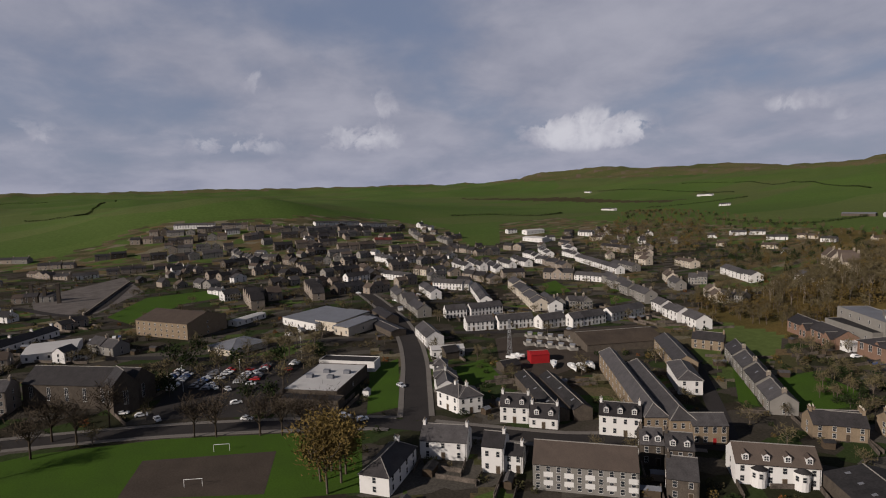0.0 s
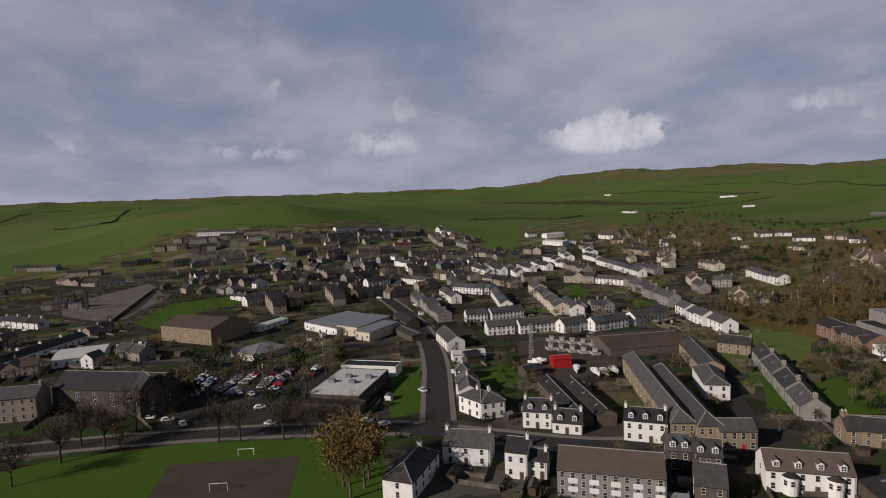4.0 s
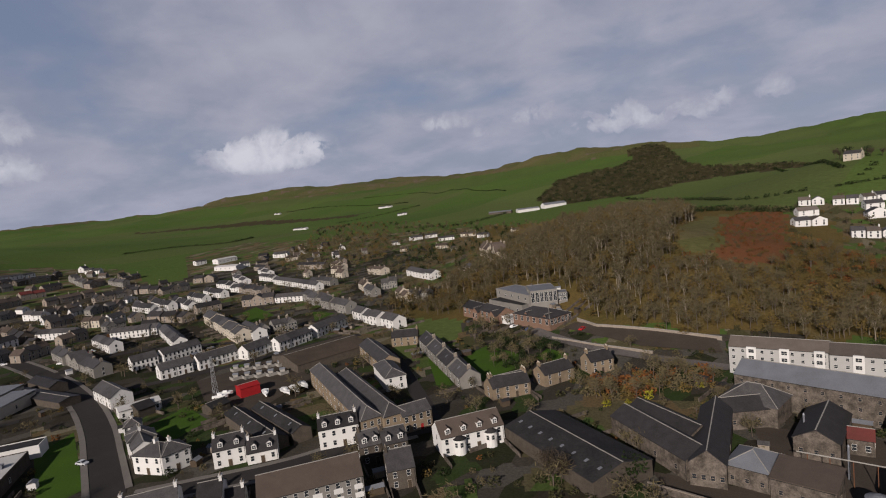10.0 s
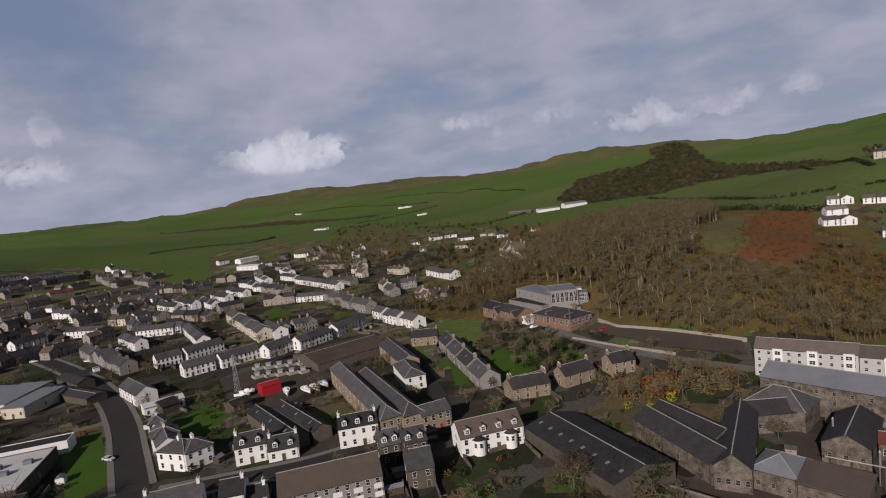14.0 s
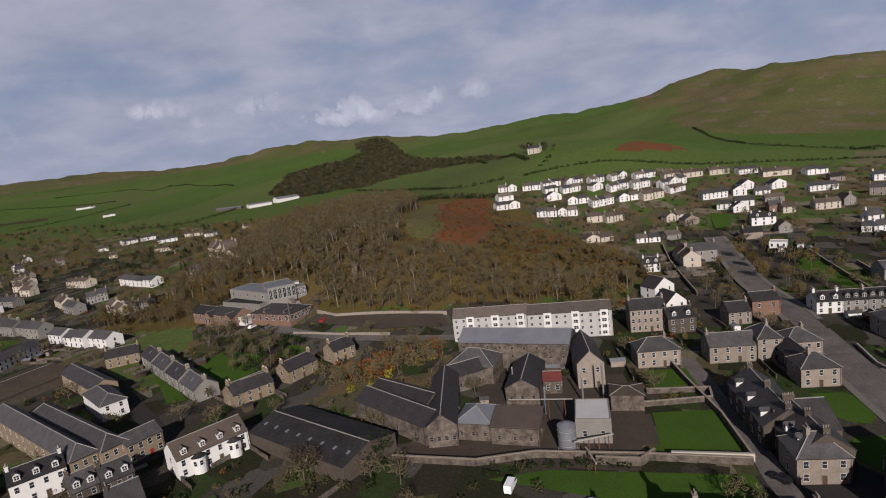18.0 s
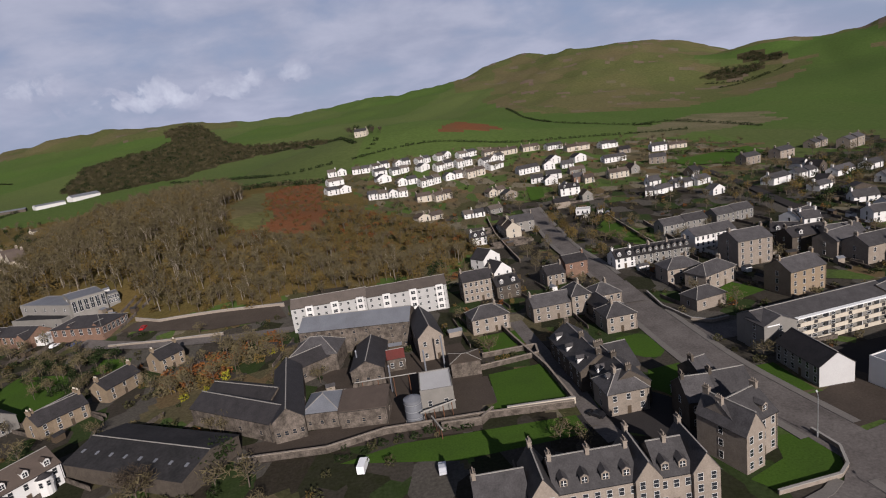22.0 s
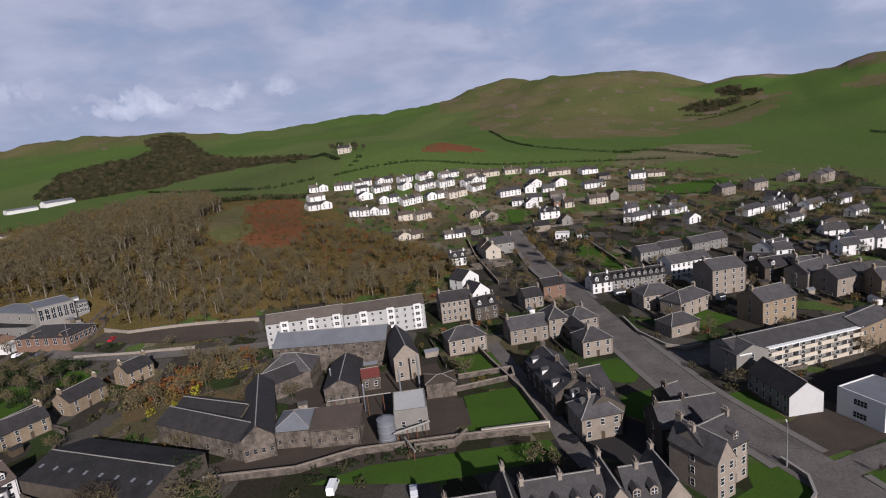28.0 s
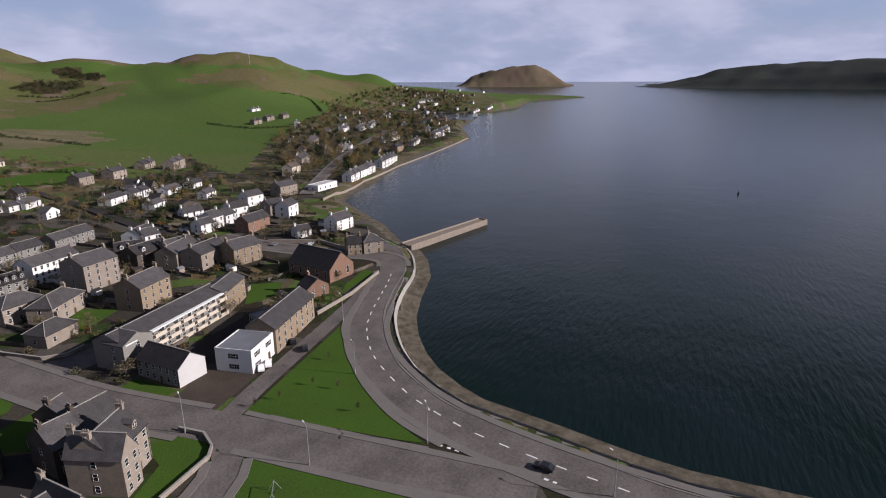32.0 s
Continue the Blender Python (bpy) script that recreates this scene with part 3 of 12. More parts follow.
def h(x, y):
    return float(height(x, y))

# ---- ground and sea ----
# outlines of the ground covers on the plan
COVER_1 = [
    [(-68, 558), (-28, 571), (90, 594), (254, 598), (341, 499), (263, 448), (228, 412), (268, 385), (432, 489), (355, 345), (200, 191), (79, 191), (47, 295), (42, 337), (11, 383), (-35, 451), (-62, 486)],
    [(-786, -284), (-842, -166), (-906, -130), (-908, -83), (-891, 75), (-1009, 281), (-886, 341), (-712, 307), (-693, 340), (-909, 456), (-935, 583), (-778, 591), (-651, 647), (-493, 751), (-277, 480), (-230, 319), (-258, 282), (-141, 110), (-172, 26), (-211, -91)],
    [(286, 588), (327, 504), (300, 357), (379, 364), (618, 538), (836, 614), (1254, 785), (1297, 715), (935, 406), (784, 327), (553, 304), (384, 262), (312, 232), (219, 139), (103, 135), (89, 212)],
    [(-206, 271), (-118, 249), (-68, 244), (-55, 258), (17, 262), (47, 295), (79, 191), (56, 136), (-151, 178)],
    [(645, 551), (892, 654), (1344, 840), (1964, 944), (2335, 867), (1648, 542), (1420, 571), (784, 327), (553, 304), (384, 262), (317, 245), (389, 335)],
]
COVER_2 = [
    [(-514, 749), (-407, 714), (-375, 821), (-166, 555), (-114, 537), (-64, 511), (-35, 438), (4, 399), (37, 351), (42, 297), (23, 273), (17, 264), (-55, 259), (-68, 245), (-118, 250), (-136, 269), (-185, 306), (-275, 386)],
    [(-286, 272), (-265, 296), (-282, 391), (-451, 746), (-336, 765), (-109, 525), (-37, 502), (-7, 341), (-63, 252), (-126, 253), (-149, 262), (-216, 260)],
]
COVER_3 = [
    [(-108, 477), (-104, 534), (-73, 528), (-61, 463), (-50, 356), (-54, 330), (-76, 321), (-84, 348)],
    [(58, 668), (90, 756), (128, 730), (127, 693), (83, 660)],
]
COVER_4 = [
    [(229, 1380), (421, 1796), (754, 1546), (814, 1368), (927, 1193), (691, 990), (492, 919), (314, 966), (238, 1053)],
    [(965, 1111), (1107, 1072), (1183, 1014), (1231, 932), (1435, 860), (1219, 826), (971, 897)],
]
COVER_5 = [
    [(-1267, 1701), (-953, 1609), (-799, 1692), (-673, 1695), (-629, 1580), (-738, 1486), (-855, 1438)],
    [(-2825, 1349), (-2716, 1512), (-2697, 1843), (-2312, 1994), (-1719, 2014), (-1464, 1713), (-1992, 1713), (-2243, 1526), (-2366, 1310), (-2568, 1222)],
]
COVER_9 = [
    [(-597, 1060), (-663, 1300), (-607, 1354), (-556, 1427), (-570, 1584), (-636, 1704), (-602, 1796), (-533, 1756), (-334, 1265), (-252, 1214), (-149, 1175), (-60, 1000), (-152, 1090), (-243, 1090), (-307, 1060), (-349, 985), (-450, 957), (-506, 957)],
    [(-2322, 921), (-1874, 1192), (-1276, 1181), (-1223, 1213), (-1257, 1123), (-1712, 1089)],
    [(725, 1295), (804, 1333), (865, 1275), (826, 1225), (750, 1235)],
    [(858, 1370), (905, 1368), (924, 1265), (879, 1245)],
]
COVER_10 = [
    [(1114, 963), (1200, 1010), (1262, 1040), (1330, 1050), (1207, 952)],
    [(-118, 402), (-122, 500), (-112, 520), (-90, 400), (-82, 330), (-95, 330)],
    [(1090, 892), (1380, 1030), (1484, 1069), (1583, 916), (1418, 834), (1264, 845)],
]
COVER_11 = [[(273, 644), (446, 830), (524, 773), (466, 667), (306, 590), (268, 585)]]


def inside(x, y, poly):
    x, y = np.asarray(x, float), np.asarray(y, float)
    odd = np.zeros(x.shape, bool)
    for i in range(len(poly)):
        (ax, ay), (bx, by) = poly[i], poly[i - 1]
        if ay != by:
            odd ^= ((ay > y) != (by > y)) & (x < (bx - ax) * (y - ay) / (by - ay) + ax)
    return odd


def covered(x, y, polys):
    out = np.zeros(np.shape(x), bool)
    for p in polys:
        out |= inside(x, y, p)
    return out


def zones(x, y, z, c, n):
    """Index of the ground cover: 0 pasture, 1 town, 2 scrub, 3 bracken, 4 rough pasture, 5 moor, 6 shingle, 7 grass, 8 garden, 9 gorse, 10 dug earth."""
    r = np.hypot(x, y)
    jx, jy = x + 14 * n, y - 14 * n
    out = np.zeros(x.shape, int)
    rough = covered(jx, jy, COVER_4 + COVER_10) | ((z > 120) & ((x < -0.25 * y) | (x > 0.12 * y)))
    out[rough] = 4
    out[rough & (n > 0.45)] = 5
    built = covered(x, y, COVER_1) | ((r < 420) & (y < 190) & (x < 330))
    out[built] = 1
    out[built & ((z > 4) | (n > 0.25))] = 8
    out[covered(jx, jy, COVER_9)] = 9
    out[covered(jx, jy, COVER_2)] = 2
    out[covered(jx, jy, COVER_3)] = 3
    out[covered(jx, jy, COVER_10)] = 4
    out[covered(jx, jy, COVER_11)] = 10
    out[(out == 0) & (c < 48) & (x > 200) & (x < 1500)] = 8
    out[c < 7.5] = 6
    return out


def build_ground():
    angles = [-180 + k * 3.0 for k in range(22)] + [-114 + k * 0.42 for k in range(500)] + [96 + k * 3.0 for k in range(28)]
    radii = [0.0] + [6.0 * 1.021 ** k for k in range(325)]
    radii = [r for r in radii if r < 4700] + [4850.0]
    a = np.radians(np.array(angles))
    rr = np.array(radii)
    X, Y = np.outer(rr, np.sin(a)), np.outer(rr, np.cos(a))
    Z = height(X, Y)
    Cd = coast_distance(X, Y)
    nr, na = X.shape
    verts = np.stack([X, Y, Z], 2).reshape(-1, 3).tolist()
    faces = [(i * na + j, i * na + (j + 1) % na, (i + 1) * na + (j + 1) % na, (i + 1) * na + j) for i in range(nr - 1) for j in range(na)]
    mid = lambda A: ((A[:-1] + np.roll(A, -1, 1)[1:]) / 2).ravel()
    x, y = mid(X), mid(Y)
    n = np.array([noise.noise((u * 0.02, v * 0.02, 0.0)) + 0.5 * noise.noise((u * 0.07, v * 0.07, 3.0)) for u, v in zip(x.tolist(), y.tolist())])
    index = zones(x, y, mid(Z), mid(Cd), n).tolist()
    me = mesh_data("ground", verts, faces, ["pasture", "town", "scrub", "bracken", "pasture_dull", "moor", "shingle", "grass", "garden", "gorse", "earth"], index, True)
    tagged(new("ground", me), "rolling green land with town soil, woods and moor", "ground", kind="structure")


build_ground()
k = 144
rings = [0.0, 1200.0] + [1500.0 + 200 * i for i in range(18)]
pts = [(r * math.cos(2 * math.pi * i / k), r * math.sin(2 * math.pi * i / k)) for r in rings for i in range(k)]
zs = (SEA + rim([q[0] for q in pts], [q[1] for q in pts])).tolist()
me = mesh_data("water", [(q[0], q[1], z) for q, z in zip(pts, zs)], [(a * k + i, (a + 1) * k + i, (a + 1) * k + (i + 1) % k, a * k + (i + 1) % k) for a in range(len(rings) - 1) for i in range(k)], "water", smooth=True)
tagged(new("water", me), "dark rippled sea water of a wide bay", "water", kind="structure")


def hill_island(name, label, cx, cy, bumps, length, width, turn, mat):
    """Far land that rises from the sea: bumps are (along, across, height, spread)."""
    nx, ny = 60, 22
    v, f = [], []
    ca, sa = math.cos(radians(turn)), math.sin(radians(turn))
    for i in range(nx + 1):
        for j in range(ny + 1):
            u, w = (i / nx - 0.5) * length, (j / ny - 0.5) * width
            z = sum(b[2] * math.exp(-((u - b[0]) ** 2 + (w - b[1]) ** 2) / (2 * b[3] ** 2)) for b in bumps)
            z += 16 * noise.noise((u * 0.008, w * 0.008, 1.0)) + 7 * noise.noise((u * 0.025, w * 0.025, 2.0))
            z *= min(1, 4 * (1 - abs(2 * i / nx - 1))) * min(1, 4 * (1 - abs(2 * j / ny - 1)))
            v.append((cx + u * ca - w * sa, cy + u * sa + w * ca, SEA - 1.5 + max(0, z) + float(rim(cx + u * ca - w * sa, cy + u * sa + w * ca))))
    for i in range(nx):
        for j in range(ny):
            q = i * (ny + 1) + j
            f.append((q, q + ny + 1, q + ny + 2, q + 1))
    return tagged(new(name, mesh_data(name, v, f, mat, smooth=True)), label, "hill", kind="structure")


hill_island("island", "steep brown and grey island far out in the sea", 4060, 1276, [(175, 0, 104, 110), (0, 0, 84, 112), (-170, 0, 60, 112), (-290, 0, 34, 90)], 860, 520, -72.5, "moor")
hill_island("headland", "dark wooded headland across the bay", 4074, -836, [(-820, 0, 53, 200), (-530, 0, 78, 240), (-165, 0, 76, 265), (190, 0, 84, 265), (560, 0, 84, 315), (1010, 0, 88, 315)], 2700, 900, -101, "far_wood")


def fan(name, pts, mat, label, kind, lift):
    bm = bmesh.new()
    loop = []
    n = len(pts)
    for i in range(n):
        (ax, ay), (bx, by) = pts[i], pts[(i + 1) % n]
        k = max(1, int(math.hypot(bx - ax, by - ay) / 6))
        for j in range(k):
            loop.append(bm.verts.new((ax + (bx - ax) * j / k, ay + (by - ay) * j / k, 0)))
    f = bm.faces.new(loop)
    bmesh.ops.triangulate(bm, faces=[f])
    hilly = max(h(x, y) for x, y in pts) > 1.5
    if hilly:
        bmesh.ops.subdivide_edges(bm, edges=bm.edges[:], cuts=2, use_grid_fill=True)
    zz = height([v.co.x for v in bm.verts], [v.co.y for v in bm.verts]).tolist()
    for v, z in zip(bm.verts, zz):
        v.co.z = z + lift + (0.5 if hilly else 0)
    bmesh.ops.recalc_face_normals(bm, faces=bm.faces[:])
    if sum(q.normal.z for q in bm.faces) < 0:
        bmesh.ops.reverse_faces(bm, faces=bm.faces[:])
    me = bpy.data.meshes.new(name)
    bm.to_mesh(me)
    bm.free()
    me.materials.append(M[mat])
    return tagged(new(name, me), label, kind, kind="structure")


OPEN, ROADS = [], []


def patch(name, pts, mat, label, kind, lift):
    OPEN.append(pts)
    return fan(name, pts, mat, label, kind, 0.02 + 0.0045 * (len(OPEN) % 11))


def curve_points(pts, step=4.0):
    """A smooth line through the points (Catmull-Rom)."""
    out = []
    P = [pts[0]] + list(pts) + [pts[-1]]
    for i in range(1, len(P) - 2):
        a, b, c, d = (Vector((*q, 0)) for q in P[i - 1:i + 3])
        n = max(2, int((c - b).length / step))
        for k in range(n):
            t = k / n
            out.append(0.5 * ((2 * b) + (c - a) * t + (2 * a - 5 * b + 4 * c - d) * t * t + (3 * b - a - 3 * c + d) * t ** 3))
    out.append(Vector((*pts[-1], 0)))
    return out


def ribbon(name, line, lo, hi, mat, label, kind, lift, thick=0.0):
    """A strip between two offsets (to the left) of a line."""
    s = Shape()
    n = len(line)
    left, right = [], []
    for i, p in enumerate(line):
        d = (line[min(i + 1, n - 1)] - line[max(i - 1, 0)]).normalized()
        q = Vector((-d.y, d.x, 0))
        for off, lst in ((lo, right), (hi, left)):
            r = p + q * off
            lst.append((r.x, r.y))
    for lst in (left, right):
        zz = height([q[0] for q in lst], [q[1] for q in lst]).tolist()
        lst[:] = [(q[0], q[1], z) for q, z in zip(lst, zz)]
    v = [(x, y, z + lift) for x, y, z in right] + [(x, y, z + lift) for x, y, z in left]
    f = [(i, i + 1, n + i + 1, n + i) for i in range(n - 1)]
    if thick:
        v += [(x, y, z + lift - thick) for x, y, z in right] + [(x, y, z + lift - thick) for x, y, z in left]
        f += [(2 * n + i, 2 * n + i + 1, i + 1, i) for i in range(n - 1)] + [(n + i, n + i + 1, 3 * n + i + 1, 3 * n + i) for i in range(n - 1)]
    return tagged(new(name, mesh_data(name, v, f, mat)), label, kind, kind="structure")


PAVED = []


def road(pts, w, mat, label):
    line = curve_points(pts)
    k = len(PAVED)
    ROADS.extend((a, b, w, k) for a, b in zip(pts[:-1], pts[1:]))
    up = (0.07 if height([p.x for p in line], [p.y for p in line]).max() < 1 else 0.6) + 0.007 * k
    ribbon("road", line, -w / 2, w / 2, mat, label, "road", up)
    PAVED.append((line, w, up, math.hypot(*pts[0]) < 420, k))


def lay_pavements():
    """Raised pavements along the roads, left out where another road joins."""
    for line, w, up, near, k in PAVED:
        if not near or w <= 6:
            continue
        clear = ~on_road([p.x for p in line], [p.y for p in line], 2.2, k)
        run = []
        for p, ok in list(zip(line, clear)) + [(None, False)]:
            if ok:
                run.append(p)
                continue
            if len(run) > 3:
                for a, b in ((-w / 2 - 2.0, -w / 2), (w / 2, w / 2 + 2.0)):
                    ribbon("pavement", run, a, b, "paving", "grey pavement with a raised kerb beside the road", "pavement", up + 0.11, 0.2)
            run = []


road([(100.0, -14.0), (101.1, 3.7), (101.8, 9.5), (102.5, 15.6), (104.4, 27.5), (106.9, 39.3), (110.9, 50.7), (116.4, 61.7), (127.6, 76.7), (137.5, 85.7), (147.8, 92.5), (159.1, 97.5), (172.5, 102.1), (187.9, 107.4), (201.1, 112.9), (213.0, 120.0), (216.0, 133.0), (211.0, 151.9), (208.0, 185.8), (209.6, 220.6)], 11, "asphalt", "grey shore road with a dashed centre line")
road([(92.0, 20.0), (90.5, 35.0), (89.0, 50.0), (87.2, 68.0), (85.6, 85.0), (83.6, 100.0), (81.0, 117.0), (79.0, 135.0), (78.8, 160.0), (79.5, 190.0), (81.0, 213.7)], 11.5, "asphalt", "wide worn road between the lawns")
road([(79.5, 188.0), (81.0, 213.8), (82.4, 240.3), (82.3, 282.3), (87.0, 337.2), (90.4, 384.9)], 9, "asphalt", "worn road that climbs the hill")
road([(86.0, 94.0), (100.0, 97.3), (120.0, 100.6), (146.0, 104.8), (170.0, 109.2), (197.0, 115.6)], 5.6, "asphalt", "side road along the triangular lawn")
road([(84.0, 92.0), (76.0, 82.5), (66.0, 78.0), (48.0, 76.0)], 6.5, "asphalt", "worn street before the corner tenement")
road([(35.2, 189.9), (36.8, 169.5), (38.1, 149.6), (39.5, 132.7), (39.7, 119.8), (41.2, 110.2)], 5, "asphalt", "narrow lane beside garden walls")
road([(235.6, 430.1), (223.7, 352.3), (209.8, 295.7), (199.8, 248.4)], 6, "asphalt_dark", "narrow road along the slope")
road([(320.3, 249.6), (382.5, 283.0), (511.2, 348.5), (679.8, 417.6), (807.7, 455.2)], 7, "asphalt", "coast road below the villas")
road([(-218.2, -90.9), (-212.0, -54.7), (-205.2, -24.6), (-196.3, 3.9), (-183.6, 38.5), (-172.9, 55.1), (-158.8, 73.2), (-143.9, 93.3), (-132.6, 116.9), (-122.0, 132.4), (-113.8, 140.8)], 8, "asphalt_dark", "dark town street")
road([(-177.7, 55.9), (-210.6, 66.5), (-242.7, 76.5), (-281.5, 85.7), (-328.4, 92.7), (-384.3, 96.1), (-433.7, 96.4)], 9, "asphalt_dark", "dark street into the town")
road([(-122.4, 137.1), (-149.0, 158.0), (-185.9, 185.6), (-206.8, 198.6), (-234.6, 212.1)], 6, "asphalt_dark", "lane beside the old mill")
road([(-141.9, 239.2), (-124.1, 230.9), (-102.1, 224.0), (-76.7, 220.1), (-48.5, 218.7)], 6, "asphalt", "road below the wooded bank")
road([(-291.9, 63.7), (-302.2, 30.1), (-288.4, -4.1), (-301.8, -31.2), (-315.4, -60.3)], 6, "asphalt_dark", "dark side street")
road([(-586.2, -89.4), (-451.0, -98.3), (-511.2, -160.8), (-528.8, -197.0)], 6, "asphalt_dark", "street past the mill green")
road([(-292.4, 97.9), (-274.9, 129.9), (-263.1, 164.3), (-255.0, 194.9), (-245.6, 217.9)], 6, "asphalt_dark", "terrace street")
road([(-360.9, 94.4), (-373.8, 125.8), (-359.7, 149.2), (-311.8, 178.3)], 6, "asphalt_dark", "terrace back street")
road([(-458.4, 97.3), (-553.6, 74.8), (-632.1, 21.2), (-725.2, -70.8)], 5, "asphalt_dark", "narrow town street")
patch("paved_yard", [(-219.0, -31.9), (-282.5, -22.2), (-272.9, 26.6), (-257.6, 28.5), (-212.5, 17.7), (-206.0, 2.5)], "asphalt_dark", "large dark car park with painted bays", "yard", 0.05)
patch("paved_yard", [(101.3, 132.4), (148.8, 135.5), (143.0, 123.2), (110.5, 118.5), (96.2, 112.4)], "asphalt_dark", "dark yard between the flats", "yard", 0.05)
patch("paved_yard", [(86.6, 114.0), (89.4, 99.5), (107.1, 102.5), (111.0, 111.6), (106.0, 121.0), (93.0, 114.4)], "yard", "brown tarred forecourt by the white gable", "yard", 0.05)
patch("paved_yard", [(84.4, 158.0), (88.0, 163.0), (93.0, 159.6), (106.0, 160.5), (113.0, 158.0), (108.0, 151.0), (92.5, 149.0), (84.4, 149.0)], "asphalt", "side street behind the flats", "yard", 0.05)
patch("lawn", [(87.4, 131.0), (88.2, 116.0), (92.4, 115.6), (92.2, 131.0)], "grass", "grass strip before the low grey house", "lawn", 0.04)
patch("paved_yard", [(35.6, 122.6), (57.2, 127.7), (62.8, 119.7), (57.5, 100.4), (45.9, 111.4), (35.4, 117.5)], "asphalt_dark", "dark yard behind the tenements", "yard", 0.05)
patch("paved_yard", [(-127.2, 242.8), (-123.6, 248.9), (-59.5, 247.1), (-53.9, 233.0), (-85.0, 230.7)], "yard", "gravel car park below the bank", "yard", 0.05)
patch("paved_yard", [(-183.6, -28.2), (-173.4, 9.6), (-148.6, 4.6), (-161.7, -31.6)], "yard", "bare dirt sports pitch", "yard", 0.05)
patch("paved_yard", [(-261.1, 126.5), (-252.7, 171.5), (-206.8, 152.5), (-194.4, 111.4), (-219.9, 109.1)], "yard", "boat yard with brown dirt ground", "yard", 0.05)
patch("paved_yard", [(-548.7, -156.6), (-656.4, -104.9), (-541.6, -72.8), (-450.7, -90.3), (-461.0, -129.1)], "asphalt", "open yard by the pillars", "yard", 0.05)
patch("paved_yard", [(11.8, 152.0), (18.5, 151.9), (18.4, 136.0), (11.1, 135.1)], "yard", "brown vegetable plot", "yard", 0.05)
patch("paved_yard", [(-49.6, 136.8), (-9.8, 140.0), (15.1, 140.1), (12.5, 124.1), (-18.7, 126.9), (-41.8, 126.9)], "yard", "old distillery yard", "yard", 0.05)
patch("paved_yard", [(-35.0, 173.9), (14.0, 179.4), (17.3, 152.8), (7.7, 131.0), (-11.4, 134.9)], "yard", "dirt yard between distillery buildings", "yard", 0.05)
patch("lawn", [(145.6, 100.5), (132.0, 90.2), (118.0, 77.2), (108.0, 64.6), (102.0, 54.5), (98.3, 46.4), (95.4, 67.0), (92.4, 90.6), (93.7, 92.5)], "grass", "bright green triangular lawn", "lawn", 0.04)
ribbon("pavement", curve_points([(100.4, 43.0), (104.0, 54.0), (109.3, 63.6), (119.0, 76.0), (133.0, 88.8), (146.5, 99.2), (170.0, 107.6), (197.0, 117.5)], 3.0), 0.0, 1.9, "paving", "pale pavement round the triangular lawn", "pavement", 0.17, 0.2)
ribbon("pavement", curve_points([(91.6, 92.0), (94.0, 67.0), (96.8, 45.5)], 3.0), -0.8, 0.9, "paving", "pale pavement along the lawn", "pavement", 0.17, 0.2)
patch("lawn", [(79.4, 79.6), (80.8, 66.0), (82.3, 51.9), (84.7, 38.6), (87.0, 24.0), (62.0, 24.0), (56.0, 60.0), (67.8, 73.1), (74.7, 78.8)], "grass", "green lawn beside the wide road", "lawn", 0.04)
ribbon("pavement", curve_points([(79.8, 81.0), (81.3, 66.0), (82.8, 51.9), (85.2, 38.6), (87.6, 24.0)], 3.0), -0.9, 0.4, "paving", "kerbed pavement beside the wide road", "pavement", 0.17, 0.2)
patch("lawn", [(61.4, 161.8), (60.5, 150.5), (64.0, 146.0), (68.0, 145.0), (71.5, 148.9), (72.4, 158.7), (69.0, 162.5)], "grass", "round-cornered lawn before the hipped villa", "lawn", 0.04)
patch("lawn", [(61.3, 138.8), (58.1, 129.9), (60.8, 123.6), (72.4, 133.6), (70.5, 139.6)], "grass", "shaded lawn by the villa drive", "lawn", 0.04)
patch("lawn", [(19.0, 152.5), (35.8, 153.7), (37.8, 128.8), (10.5, 130.1), (18.5, 135.9)], "grass", "walled garden lawn", "lawn", 0.04)
patch("lawn", [(20.1, 181.4), (34.1, 182.2), (34.5, 170.5), (20.2, 165.9)], "grass", "small front lawn", "lawn", 0.04)
patch("lawn", [(-22.4, 120.6), (-8.5, 124.5), (35.7, 123.1), (36.2, 114.8), (5.6, 113.4)], "grass", "long shaded back lawn", "lawn", 0.04)
patch("lawn", [(109.0, 186.2), (118.0, 192.8), (123.1, 179.5), (105.0, 173.2)], "grass", "lawn between the villas", "lawn", 0.04)
patch("lawn", [(79.2, 100.6), (80.0, 94.0), (77.4, 89.2), (74.6, 87.2), (62.3, 86.0), (59.5, 90.5), (69.0, 94.5), (72.0, 102.0)], "grass", "lawn round the corner tenement", "lawn", 0.04)
patch("lawn", [(177.4, 121.0), (197.0, 124.4), (195.5, 118.5), (180.2, 117.5), (167.9, 116.2)], "grass", "small church lawn", "lawn", 0.04)
patch("lawn", [(162.3, 155.6), (170.5, 145.9), (154.8, 137.5), (145.1, 142.4)], "grass", "lawn behind the flats", "lawn", 0.04)
patch("lawn", [(-197.3, -85.4), (-202.8, -61.1), (-198.1, -24.1), (-186.1, 12.4), (-176.5, 36.8), (-139.1, 28.7), (-166.6, -79.7)], "grass", "dark green town park", "lawn", 0.04)
patch("lawn", [(-238.5, 54.3), (-250.4, 70.8), (-191.8, 54.1), (-189.7, 41.6)], "grass", "grass strip by the supermarket", "lawn", 0.04)
patch("lawn", [(-431.4, -80.8), (-502.2, -65.5), (-514.9, -14.0), (-471.0, -8.3), (-458.3, -35.5), (-397.1, -61.2)], "grass", "green beside the old mill", "lawn", 0.04)
